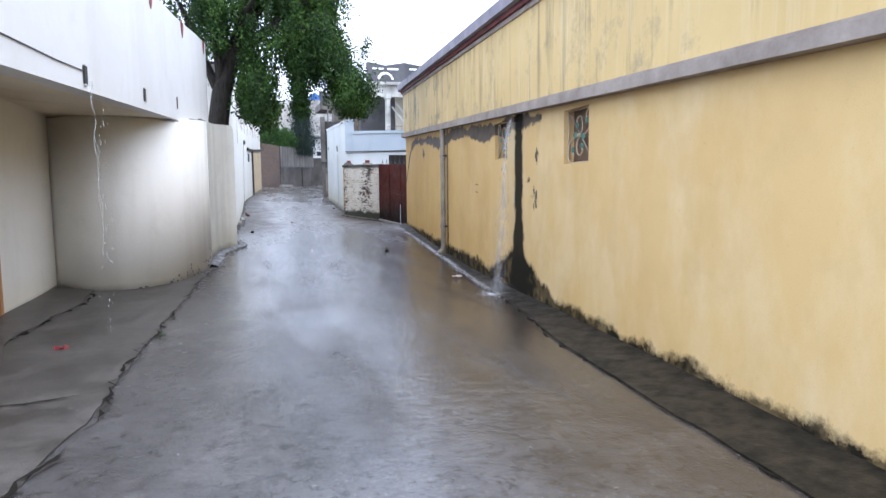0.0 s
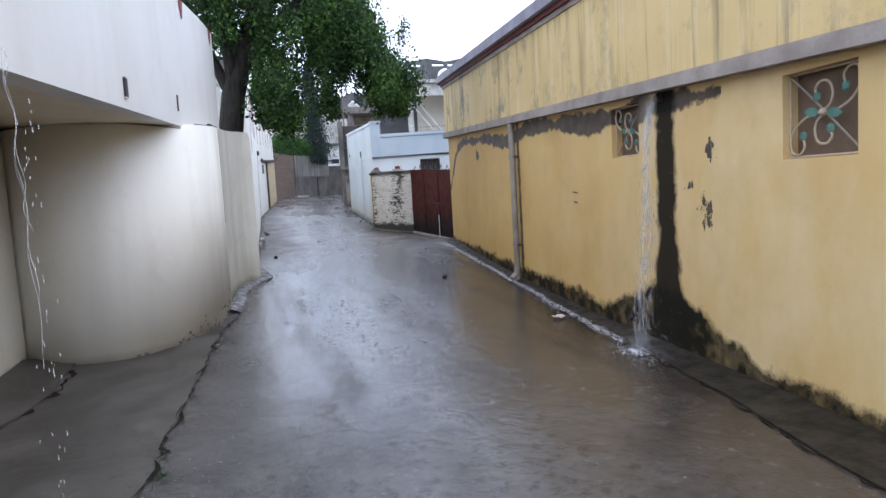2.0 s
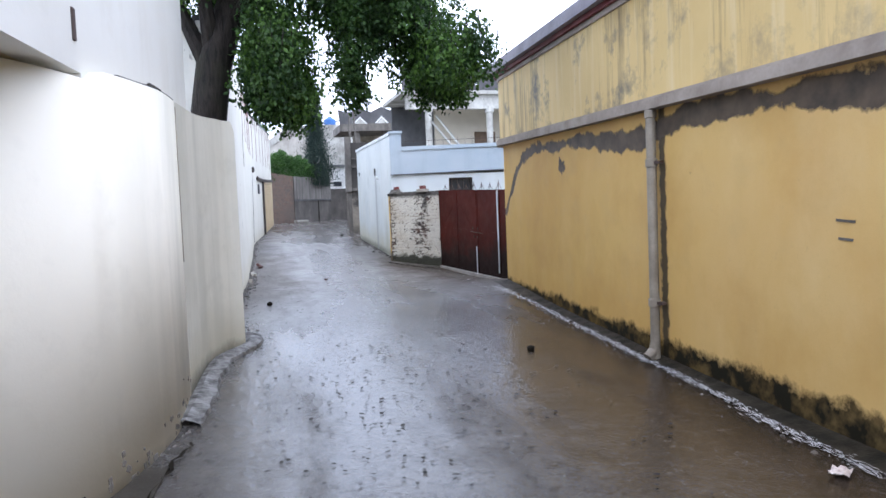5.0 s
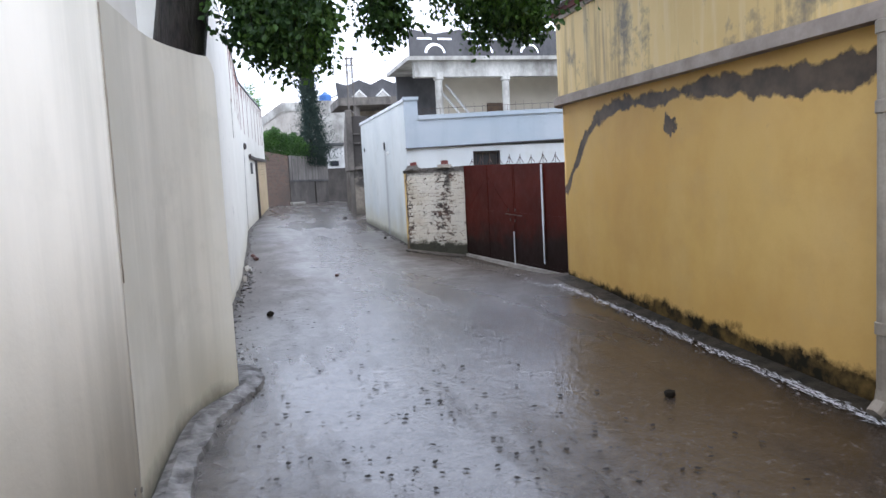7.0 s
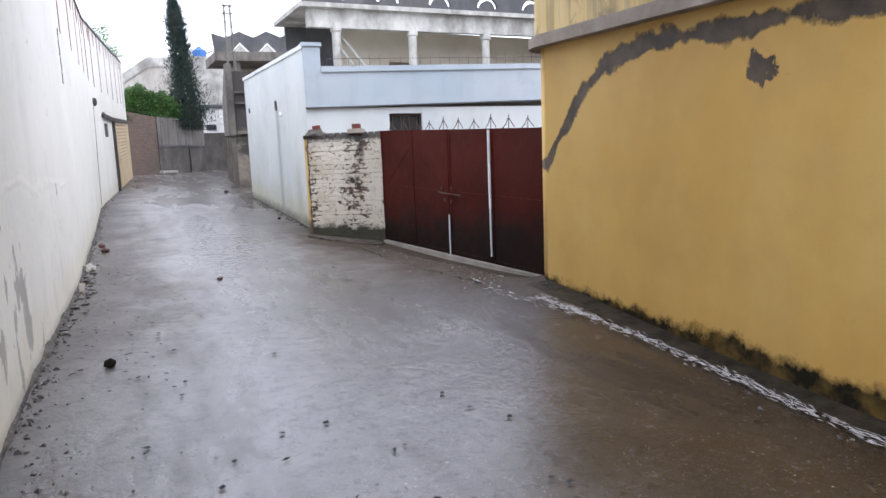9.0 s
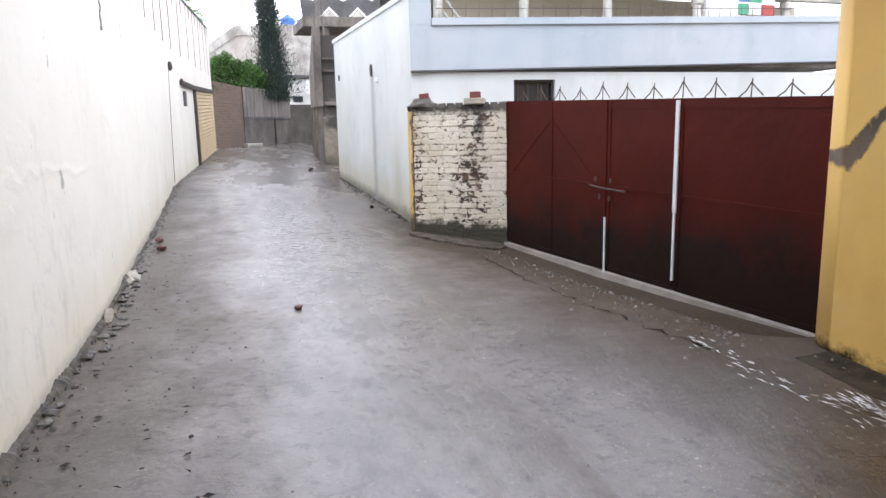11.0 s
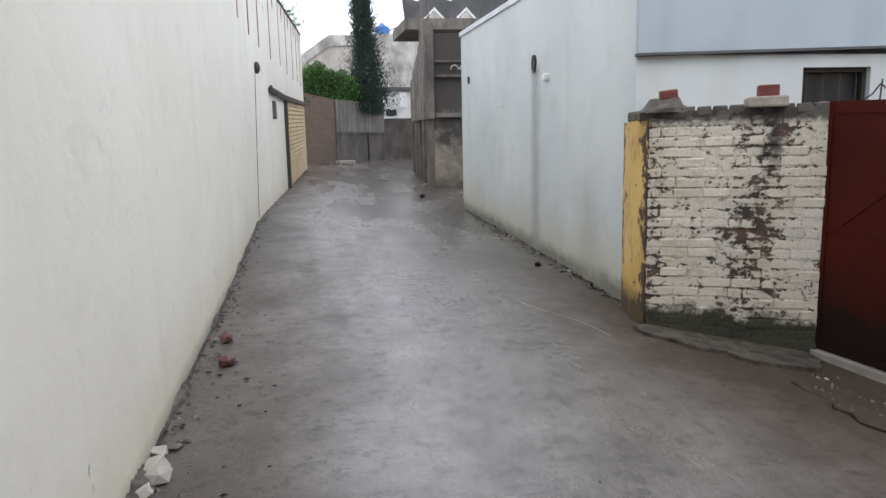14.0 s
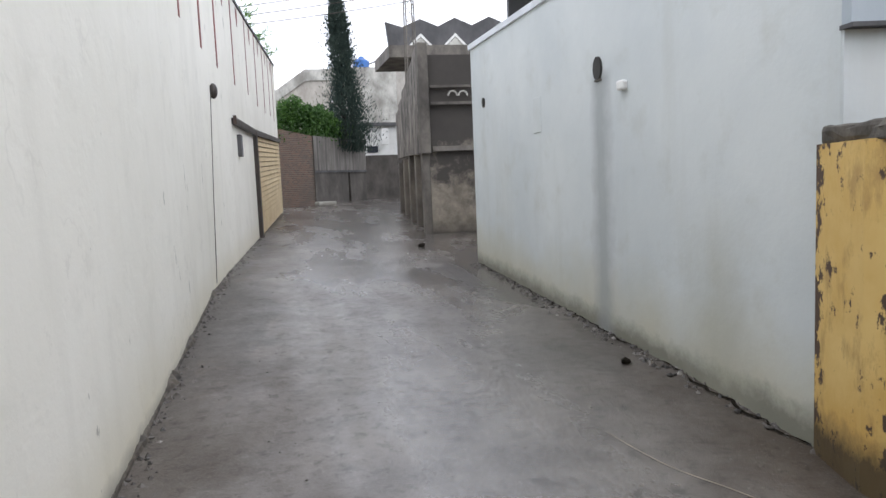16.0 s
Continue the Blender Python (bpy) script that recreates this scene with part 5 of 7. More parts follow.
    bm = bmesh.new()
    box(bm, (wall_x(36.3) + 0.06, 36.3, 3.54), (0.06, 0.08, 0.16))
    part("end_plate", bm, RUST, t)
    keep(t)
    t = thing("meter_box", (wall_x(37.1), 37.1, 3.0), "small grey metal meter box on the wall", "meter box")
    bm = bmesh.new()
    box(bm, (wall_x(37.1) + 0.03, 37.1, 3.12), (0.09, 0.30, 0.42), -5, bevel=0.01)
    part("body", bm, ROOF_GREY, t)
    keep(t)
    t = thing("wall_lamp", (wall_x(34.0), 34.0, 3.65), "small dark outlet fixture with a cable", "wall fixture")
    bm = bmesh.new()
    bmesh.ops.create_uvsphere(bm, u_segments=12, v_segments=8, radius=0.09, matrix=Matrix.Translation((wall_x(34.) + .04, 34.0, 3.72)) @ Matrix.Diagonal((.7, 1, 1.3, 1)))
    part("cap", bm, BLACK, t)
    bm = bmesh.new()
    tube(bm, [(wall_x(33.9) + .012, 33.85, 3.62), (wall_x(33.5) + .012, 33.5, 2.2), (wall_x(33.2) + .012, 33.2, .9)], 0.006, 5)
    part("cable", bm, GRIME, t)
    keep(t)
    bm = bmesh.new()
    for k in range(26):
        z = 3.05 + .03 * k + rnd.uniform(-.02, .02)
        y = 24.05 + rnd.gauss(0, .035)
        box(bm, (wall_x(y) + .004, y, z), (.012, rnd.uniform(.02, .07), rnd.uniform(.015, .05)), 0, rnd.uniform(-40, 40))
    tagged(setting("flaked_spot", bm, GRIME_PALE, "flaked grey spots in the white paint"), kind="stuff", category="flaking paint")
    # broken kerb along the foot
    kerb = [(-0.40, 13.2), (-0.34, 13.9), (-0.18, 15.3), (0.15, 15.95), (0.17, 16.6), (0.10, 18.3), (0.12, 19.5), (0.33, 21.7), (0.40, 23.5), (0.45, 25.5), (0.58, 28), (0.66, 30.5), (0.74, 33)]
    line = smooth_line(kerb, 9)
    for i, (a, b) in enumerate(zip(line, line[1:])):
        big = a[1] < 16.2 or 20 < a[1] < 24.2
        for j in range(2 if big else 1):
            f = rnd.random()
            x, y = a[0] + (b[0] - a[0]) * f + rnd.uniform(-.02, 0.13 if big else 0.04), a[1] + (b[1] - a[1]) * f
            r = rnd.uniform(0.02, 0.065) if big else rnd.uniform(0.01, 0.028)
            bm = bmesh.new()
            lump(bm, (x, y, ground_z(x, y) + r * 0.15), r, i * 7 + j, 0.5)
            setting("rubble_stone", bm, RUBBLE, "wet broken kerb stone at the foot of the wall")
    pts = smooth_line([p for p in kerb if p[1] < 16.7], 26)
    bm = bmesh.new()
    rows = []
    for p in pts:
        w = 0.19 + 0.09 * noise.noise((p[1] * 2.3, 0, 4)) + rnd.uniform(-.012, .012)
        row = []
        for f, h in ((-.08, .07), (.25, .075), (.6, .055), (.9, .04), (1.0, -.03)):
            x, y = p[0] + w * f, p[1]
            row.append(bm.verts.new((x, y, ground_z(x, y) + h + (.02 * noise.noise((x * 14, y * 14, 1)) + rnd.uniform(-.006, .006) if 0 < f < 1 else 0))))
        rows.append(row)
    for a, b in zip(rows, rows[1:]):
        for k in range(4):
            bm.faces.new((a[k], a[k + 1], b[k + 1], b[k]))
    setting("kerb_strip", bm, KERB, "rough wet broken concrete kerb at the pier's foot")
    # crumbled footing under the white plaster
    bm = bmesh.new()
    rows = []
    for k in range(420):
        y = 17.4 + 15.6 * k / 420
        bite = max(0.0, noise.noise((y * 1.7, 3, 9))) + (.16 if 19.5 < y < 24.0 else 0)
        w = .018 + .11 * bite * (.7 + .6 * rnd.random())
        row = []
        for f, h in ((-.2, .03 + .10 * bite), (.15, .025 + .07 * bite), (.55, .02 + .03 * bite), (1.0, -.02)):
            x = wall_x(y) + w * f
            row.append(bm.verts.new((x, y, ground_z(x, y) + h * rnd.uniform(.7, 1.3))))
        rows.append(row)
    for a, b in zip(rows, rows[1:]):
        for k in range(3):
            bm.faces.new((a[k], a[k + 1], b[k + 1], b[k]))
    setting("wall_footing", bm, CRUMBLE, "dark crumbled wet footing under the white plaster")


build_lane_wall()


# ---- red gate ----
GA, GB = Vector((5.57, 25.05)), Vector((6.39, 19.62))


def build_gate():
    run = (GB - GA).normalized()
    out = Vector((run.y, -run.x))
    if out.x > 0:
        out = -out
    deg = math.degrees(math.atan2(run.y, run.x))
    L = (GB - GA).length
    zb = lambda s: 0.235 - 0.26 * s / L
    zt = lambda s: 2.37 - 0.25 * s / L
    t = thing("gate", (*GA.lerp(GB, .5), 0.3), "closed maroon sheet-metal double gate, near black low down", "gate")
    P = lambda s, d=0.0: GA + run * s + out * d
    leaves = [(-0.02, 2.128), (2.132, 3.190), (3.215, L + 0.02)]
    for i, (a, b) in enumerate(leaves):
        bm = bmesh.new()
        ribbon(bm, [tuple(P(a)), tuple(P(b))], 0.03, [zb(a) + 0.04, zb(b) + 0.04], [zt(a), zt(b)])
        leaf = part("gate_leaf", bm, RED, t)
        for s in (a + .03, b - .03, (a + b) / 2)[:3 if i == 0 else 2]:
            bm = bmesh.new()
            ribbon(bm, [tuple(P(s - .018, .010)), tuple(P(s + .018, .010))], 0.02, zb(s) + .05, zt(s) - .01)
            part("frame_bar", bm, RED, leaf)
        for z0, z1 in ((.05, .09), (.98, 1.02), (1.86, 1.90)):
            bm = bmesh.new()
            h = [(zb(s) + z0 * (zt(s) - zb(s)) / 1.95, zb(s) + z1 * (zt(s) - zb(s)) / 1.95) for s in (a, b)]
            ribbon(bm, [tuple(P(a, .008)), tuple(P(b, .008))], 0.02, [h[0][0], h[1][0]], [h[0][1], h[1][1]])
            part("rail", bm, RED, leaf)
        for u, v in () if i else (((a + .1, 1.06), ((a + b) / 2 - .05, 1.85)), (((a + b) / 2 + .05, 1.85), (b - .1, 1.06))):
            bm = bmesh.new()
            p, q = P(u[0], .004), P(v[0], .004)
            tube(bm, [(*p, zb(u[0]) + u[1]), (*q, zb(v[0]) + v[1])], 0.0045, 4)
            part("brace", bm, RED, leaf)
    for s, w, z0, z1, lab in ((3.205, .022, 1.02, 2.14, "bare pale steel edge"), (3.205, .012, .18, .98, "bare pale steel edge"), (2.13, .008, 0.03, 0.72, "bare pale steel edge")):
        bm = bmesh.new()
        ribbon(bm, [tuple(P(s - w, .04)), tuple(P(s + w, .04))], 0.02, zb(s) + z0 * 0.9, min(zt(s) - .02, zb(s) + z1))
        part("edge_strip", bm, WHITE_TRIM, t, lab)
    bm = bmesh.new()
    z = zb(2.1) + 1.08
    tube(bm, [(*P(1.88, .06), z + .02), (*P(2.1, .075), z), (*P(2.5, .06), z - .03)], 0.012, 8)
    part("bolt", bm, RUST, t, "rusty sliding bolt")
    for s, dz in ((1.98, .10), (2.24, .09), (2.05, -.11), (2.22, -.13)):
        bm = bmesh.new()
        box(bm, (*P(s, .05), z + dz), (.03, .02, .06), deg, bevel=.005)
        part("hasp", bm, RUST, t, "rusty hasp plate")
    # barbed crown
    for k in range(13):
        s = .40 + k * .405
        if s > L - .1:
            break
        for pts in ([(0, 0), (.01, .19)], [(0, .15), (.07, .07), (.13, .01)], [(0, .15), (-.06, .06), (-.13, .01)]):
            bm = bmesh.new()
            tube(bm, [(*P(s + u, .0), zt(s) + v * (.8 + .4 * ((k * 37) % 10) / 10)) for u, v in pts], 0.0065, 5)
            part("spike", bm, RUST, t, "bent rusty iron spike")
    keep(t)
    bm = bmesh.new()
    ribbon(bm, [tuple(P(-.02, .05)), tuple(P(L + .0, .05))], 0.16, -0.3, [zb(0) + .03, zb(L) + .03])
    setting("gate_sill", bm, simple("pale_sill", (.36, .33, .30), (.16, .14, .12), .5, 3.0), "worn pale concrete sill under the gate")
    bm = bmesh.new()
    prism(bm, [(5.78, 25.0), (9.0, 24.7), (9.0, 19.7), (6.58, 19.7)], -.3, [.24, .24, .03, .03])
    setting("yard_floor", bm, APRON, "concrete yard behind the gate")


build_gate()


# ---- blue house ----
def build_blue():
    bm = bmesh.new()
    ys = [26.32, 28, 30, 32, 33.72]
    sx = lambda y: 4.51 + 0.046 * (y - 26.3)
    st = lambda y: 4.06 + 0.036 * (y - 26.3)
    ribbon(bm, [(sx(y), y) for y in ys], -0.25, 0.0, [st(y) for y in ys])
    setting("wall_blue_side", bm, BLUE, "pale blue-grey plaster side wall with damp runs")
    bm = bmesh.new()
    ribbon(bm, [(sx(y) - .03, y) for y in (26.28, 33.76)], -0.32, [st(y) - .003 for y in (26.28, 33.76)], [st(y) + .08 for y in (26.28, 33.76)])
    setting("coping_blue", bm, WHITE_TRIM, "white coping along the side wall")
    fy = lambda x: 26.30 - 0.1276 * (x - 4.51)
    F = lambda x, d=0.0: (x - 0.126 * d, fy(x) - 0.992 * d)
    # front: openings at the window
    bm = bmesh.new()
    for x0, x1, z0, z1 in ((4.51, 6.21, 0, 2.90), (6.21, 6.93, 0, 2.0), (6.21, 6.93, 2.775, 2.90), (6.93, 13, 0, 2.90)):
        ribbon(bm, [F(x0), F(x1)], 0.25, z0, z1)
    setting("wall_blue_front_low", bm, BLUE, "pale blue-white plaster front wall")
    bm = bmesh.new()
    ribbon(bm, [F(4.51, .05), F(13, .05)], 0.3, [2.90, 3.1], [3.62, 3.82])
    ribbon(bm, [F(4.505, .052), F(4.84, .052)], 0.3, 3.61, 4.10)
    setting("parapet_blue", bm, BLUE_FRONT, "light blue painted parapet, weather-stained")
    bm = bmesh.new()
    ribbon(bm, [F(4.84, .09), F(13, .09)], 0.38, [3.60, 3.80], [3.71, 3.91])
    ribbon(bm, [F(4.48, .09), F(4.87, .09)], 0.38, 4.10, 4.17)
    setting("coping_blue_front", bm, BLUE_FRONT, "light blue coping of the parapet")
    # drip edge in dark grey, which paints the shadow line under the parapet
    bm = bmesh.new()
    ribbon(bm, [F(4.5, .075), F(13, .075)], 0.1, [2.885, 3.085], [2.91, 3.11])
    setting("drip_ledge", bm, ROOF_GREY, "thin drip edge below the parapet, dark to draw its shadow line")
    bm = bmesh.new()
    prism(bm, [F(4.6, -.2), F(13, -.2), (13, 33.7), (4.9, 33.7)], 3.0, 3.15)
    setting("roof_blue", bm, SLAB, "flat concrete roof of the blue house")
    bm = bmesh.new()
    ribbon(bm, [(4.9, 33.7), (13, 33.5)], -0.2, 0, 3.2)
    setting("wall_blue_back", bm, BLUE, "plain back wall of the blue house")
    t = thing("window_1", (*F(6.57), 2.0), "dark barred window of the blue house", "window")
    bm = bmesh.new()
    ribbon(bm, [F(6.21, -.14), F(6.93, -.14)], 0.02, 2.0, 2.775)
    part("pane", bm, GLASS, t, "dark dusty pane")
    for k in range(4):
        bm = bmesh.new()
        x = 6.3 + .18 * k
        tube(bm, [(*F(x, -.08), 2.0), (*F(x, -.08), 2.775)], .008, 5)
        part("bar", bm, BLACK, t)
    for x0, x1, z0, z1 in ((6.21, 6.25, 2.0, 2.775), (6.89, 6.93, 2.0, 2.775), (6.25, 6.89, 2.735, 2.775)):
        bm = bmesh.new()
        ribbon(bm, [F(x0, -.06), F(x1, -.06)], 0.06, z0, z1)
        part("window_frame", bm, BLACK, t)
    keep(t)
    for y, z, r in ((29.22, 3.21, .10), (33.05, 3.40, .06)):
        t = thing("drain_hole", (sx(y), y, z), "dark round rain outlet in the blue-grey wall", "drain hole", "rain outlets")
        bm = bmesh.new()
        bmesh.ops.create_cone(bm, cap_ends=True, segments=14, radius1=r * .75, radius2=r * .75, depth=.05, matrix=Matrix.Translation((sx(y) - .002, y, z)) @ pose(0, 0, 0, 0, 90, 0) @ Matrix.Diagonal((1.5, 1, 1, 1)))
        part("opening", bm, HOLE, t)
        bm = bmesh.new()
        box(bm, (sx(y) - .008, y, z - r * 1.15), (.03, r * 1.2, .02), bevel=.006)
        part("lip", bm, GRIME, t)
        keep(t)
    t = thing("insulator", (sx(28.72), 28.72, 2.97), "small white insulator fixed on the wall", "insulator")
    bm = bmesh.new()
    box(bm, (sx(28.72) - .03, 28.72, 2.97), (.07, .1, .09), 0, bevel=.02)
    part("knob", bm, PALE, t)
    keep(t)
    t = thing("vent_patch", (sx(30.85), 30.85, 2.9), "small white blanked vent on the wall", "vent cover")
    bm = bmesh.new()
    box(bm, (sx(30.85) - .003, 30.85, 2.95), (.02, .22, .42), 2.6, bevel=.004)
    part("cover", bm, BLUE, t)
    keep(t)
    bm = bmesh.new()
    jagged(bm, [(sx(y) - .04, y) for y in (26.5, 28, 30, 32, 33.7)], .012, 43, .012)
    setting("dirt_line", bm, CRACK, "dark wet dirt along the foot of the wall")
    rnd = random.Random(55)
    for k in range(46):
        y = rnd.uniform(26.4, 33.6)
        x = sx(y) - abs(rnd.gauss(.05, .07)) - .02
        q = rnd.uniform(.012, .04)
        bm = bmesh.new()
        lump(bm, (x, y, ground_z(x, y) + q * .2), q, k + 900, .6)
        setting("rubble_stone", bm, RUBBLE, "small wet stone at the foot of the wall")
    t = thing("dry_twig", (3.8, 25.9, ground_z(3.8, 25.9)), "long thin pale twig on the wet lane", "twig")
    bm = bmesh.new()
    pts = smooth_line([(3.40, 27.0), (3.50, 26.5), (3.68, 26.15), (3.80, 25.85), (3.86, 25.5)], 5)
    tube(bm, [(x, y, ground_z(x, y) + .012) for x, y in pts], .0025, 5)
    part("twig", bm, PIPE, t)
    keep(t)
    # spiked wire above the parapet
    t = thing("spike_rail", (*F(8), 3.75), "thin rusty spiked wire along the parapet", "railing")
    bm = bmesh.new()
    z = lambda x: 3.76 + 0.0235 * (x - 4.84)
    tube(bm, [(*F(4.95, -.1), z(4.95) + .12), (*F(12.9, -.1), z(12.9) + .12)], .006, 5)
    part("wire", bm, RUST, t)
    for k in range(36):
        x = 5.0 + k * .22
        bm = bmesh.new()
        tube(bm, [(*F(x, -.1), z(x) - .06), (*F(x, -.1), z(x) + .2)], [.006, .002], 4)
        part("spike", bm, RUST, t)
    keep(t)


build_blue()


# ---- whitewashed brick wall between house and gate ----
def build_brick_wall():
    A, B = Vector((4.33, 25.76)), Vector((5.575, 25.05))
    run = (B - A).normalized()
    deg = math.degrees(math.atan2(run.y, run.x))
    out = Vector((run.y, -run.x))
    L = (B - A).length
    bm = bmesh.new()
    ribbon(bm, [tuple(A + run * .015 + out * .003), tuple(B + out * .003)], 0.2, 0.0, 2.335)
    wall = setting("wall_brick", bm, washed_surface("washed_joint", 0.085), "old brick wall with flaking whitewash, mossy at its foot")
    rnd = random.Random(17)
    meshes = {}
    bh = 0.0885
    for row in range(24):
        z = 0.25 + bh * row
        if z > 2.30:
            break
        s = 0.0
        top = z > 2.20
        if row % 2 or top:
            s = -0.12 if not top else 0.0
        while s < L - .02:
            w = 0.13 if top else rnd.choice((0.235, 0.235, 0.225, 0.245, 0.12))
            a, b = max(0.0, s), min(L, s + w)
            s += w
            if b - a < .03:
                continue
            key = (round((b - a) / .02) * .02, rnd.randrange(4))
            if key not in meshes:
                me_bm = bmesh.new()
                box(me_bm, (0, 0, 0), (key[0] - .007, .06, bh - .009), bevel=.011)
                for v in me_bm.verts:
                    q = v.co * 16 + Vector((key[1] * 5.1, key[0] * 40, 0))
                    v.co += Vector((noise.noise(q), .9 * noise.noise(q + Vector((9, 0, 0))), noise.noise(q + Vector((0, 9, 0))))) * .0065
                me = bpy.data.meshes.new("brick")
                me_bm.to_mesh(me)
                me_bm.free()
                me.materials.append(WASH)
                meshes[key] = me
            ob = new("brick", meshes[key])
            c = A + run * ((a + b) / 2) - out * (.024 + rnd.uniform(-.008, .007))
            ob.matrix_world = pose(c.x, c.y, z + bh / 2 + rnd.uniform(-.004, .004), rnd.uniform(-3, 3), rnd.uniform(-1.8, 1.8), deg + rnd.uniform(-2, 2))
            ob.parent = wall
    # yellow return towards the house
    bm = bmesh.new()
    ribbon(bm, [(4.325, 25.765), (4.33, 26.0), (4.47, 26.44)], -0.2, 0.1, 2.27)
    setting("pillar_yellow", bm, PEEL, "peeling yellow plaster return of the brick wall")
    t = thing("pillar_cap", (4.45, 25.95, 2.28), "broken mortar cap with a red brick on top", "wall cap")
    bm = bmesh.new()
    box(bm, (4.52, 25.86, 2.30), (.40, .40, .075), deg, bevel=.012)
    bmesh.ops.subdivide_edges(bm, edges=bm.edges[:], cuts=2, use_grid_fill=True)
    for v in bm.verts:
        v.co += Vector((noise.noise(v.co * 9), noise.noise(v.co * 9 + Vector((5, 0, 0))), .5 * noise.noise(v.co * 14))) * .03
    part("slab", bm, CAP, t)
    bm = bmesh.new()
    box(bm, (4.535, 26.14, 2.315), (.24, .60, .11), -16, bevel=.03)
    bmesh.ops.subdivide_edges(bm, edges=[e for e in bm.edges if e.calc_length() > .1], cuts=4, use_grid_fill=True)
    for v in bm.verts:
        v.co += Vector((noise.noise(v.co * 9), noise.noise(v.co * 9 + Vector((5, 0, 0))), .6 * noise.noise(v.co * 12))) * .025
    part("shoulder", bm, CAP, t, "crumbling dark mortar shoulder")
    bm = bmesh.new()
    rings = []
    for k, (rad, h) in enumerate(((.22, .0), (.205, .035), (.17, .06), (.135, .085), (.11, .12), (.07, .14))):
        ring_v = []
        for q in range(14):
            a = q * math.tau / 14
            d = Vector((rad * math.cos(a) * 1.1, rad * math.sin(a), h))
            d *= 1 + .22 * noise.noise(d * 9 + Vector((2, 7, 1)))
            ring_v.append(bm.verts.new((4.52 + d.x, 25.82 + d.y, 2.325 + d.z)))
        rings.append(ring_v)
    for a, b in zip(rings, rings[1:]):
        for q in range(14):
            bm.faces.new((a[q], a[(q + 1) % 14], b[(q + 1) % 14], b[q]))
    bm.faces.new(rings[-1])
    bm.faces.new(rings[0][::-1])
    part("mortar", bm, CAP, t)
    bm = bmesh.new()
    box(bm, (4.53, 25.78, 2.485), (.15, .12, .085), deg + 6, 4, -6, bevel=.014)
    part("brick", bm, RED_BRICK, t, "worn red brick")
    keep(t)
    t = thing("pillar_cap", (5.17, 25.28, 2.33), "small concrete cap with a red painted brick", "wall cap")
    bm = bmesh.new()
    box(bm, (5.18, 25.34, 2.385), (.31, .26, .09), deg, bevel=.015)
    part("slab", bm, MORTAR, t)
    bm = bmesh.new()
    box(bm, (5.18, 25.32, 2.475), (.16, .13, .10), deg, bevel=.01)
    part("brick", bm, RED_BRICK, t, "bright red painted brick")
    keep(t)


build_brick_wall()


# ---- house with the verandah behind ----
def ring(cx, cz, r, a0, a1, n=10):
    return [(cx + r * math.cos(radians(a0 + (a1 - a0) * i / n)), cz + r * math.sin(radians(a0 + (a1 - a0) * i / n))) for i in range(n + 1)]


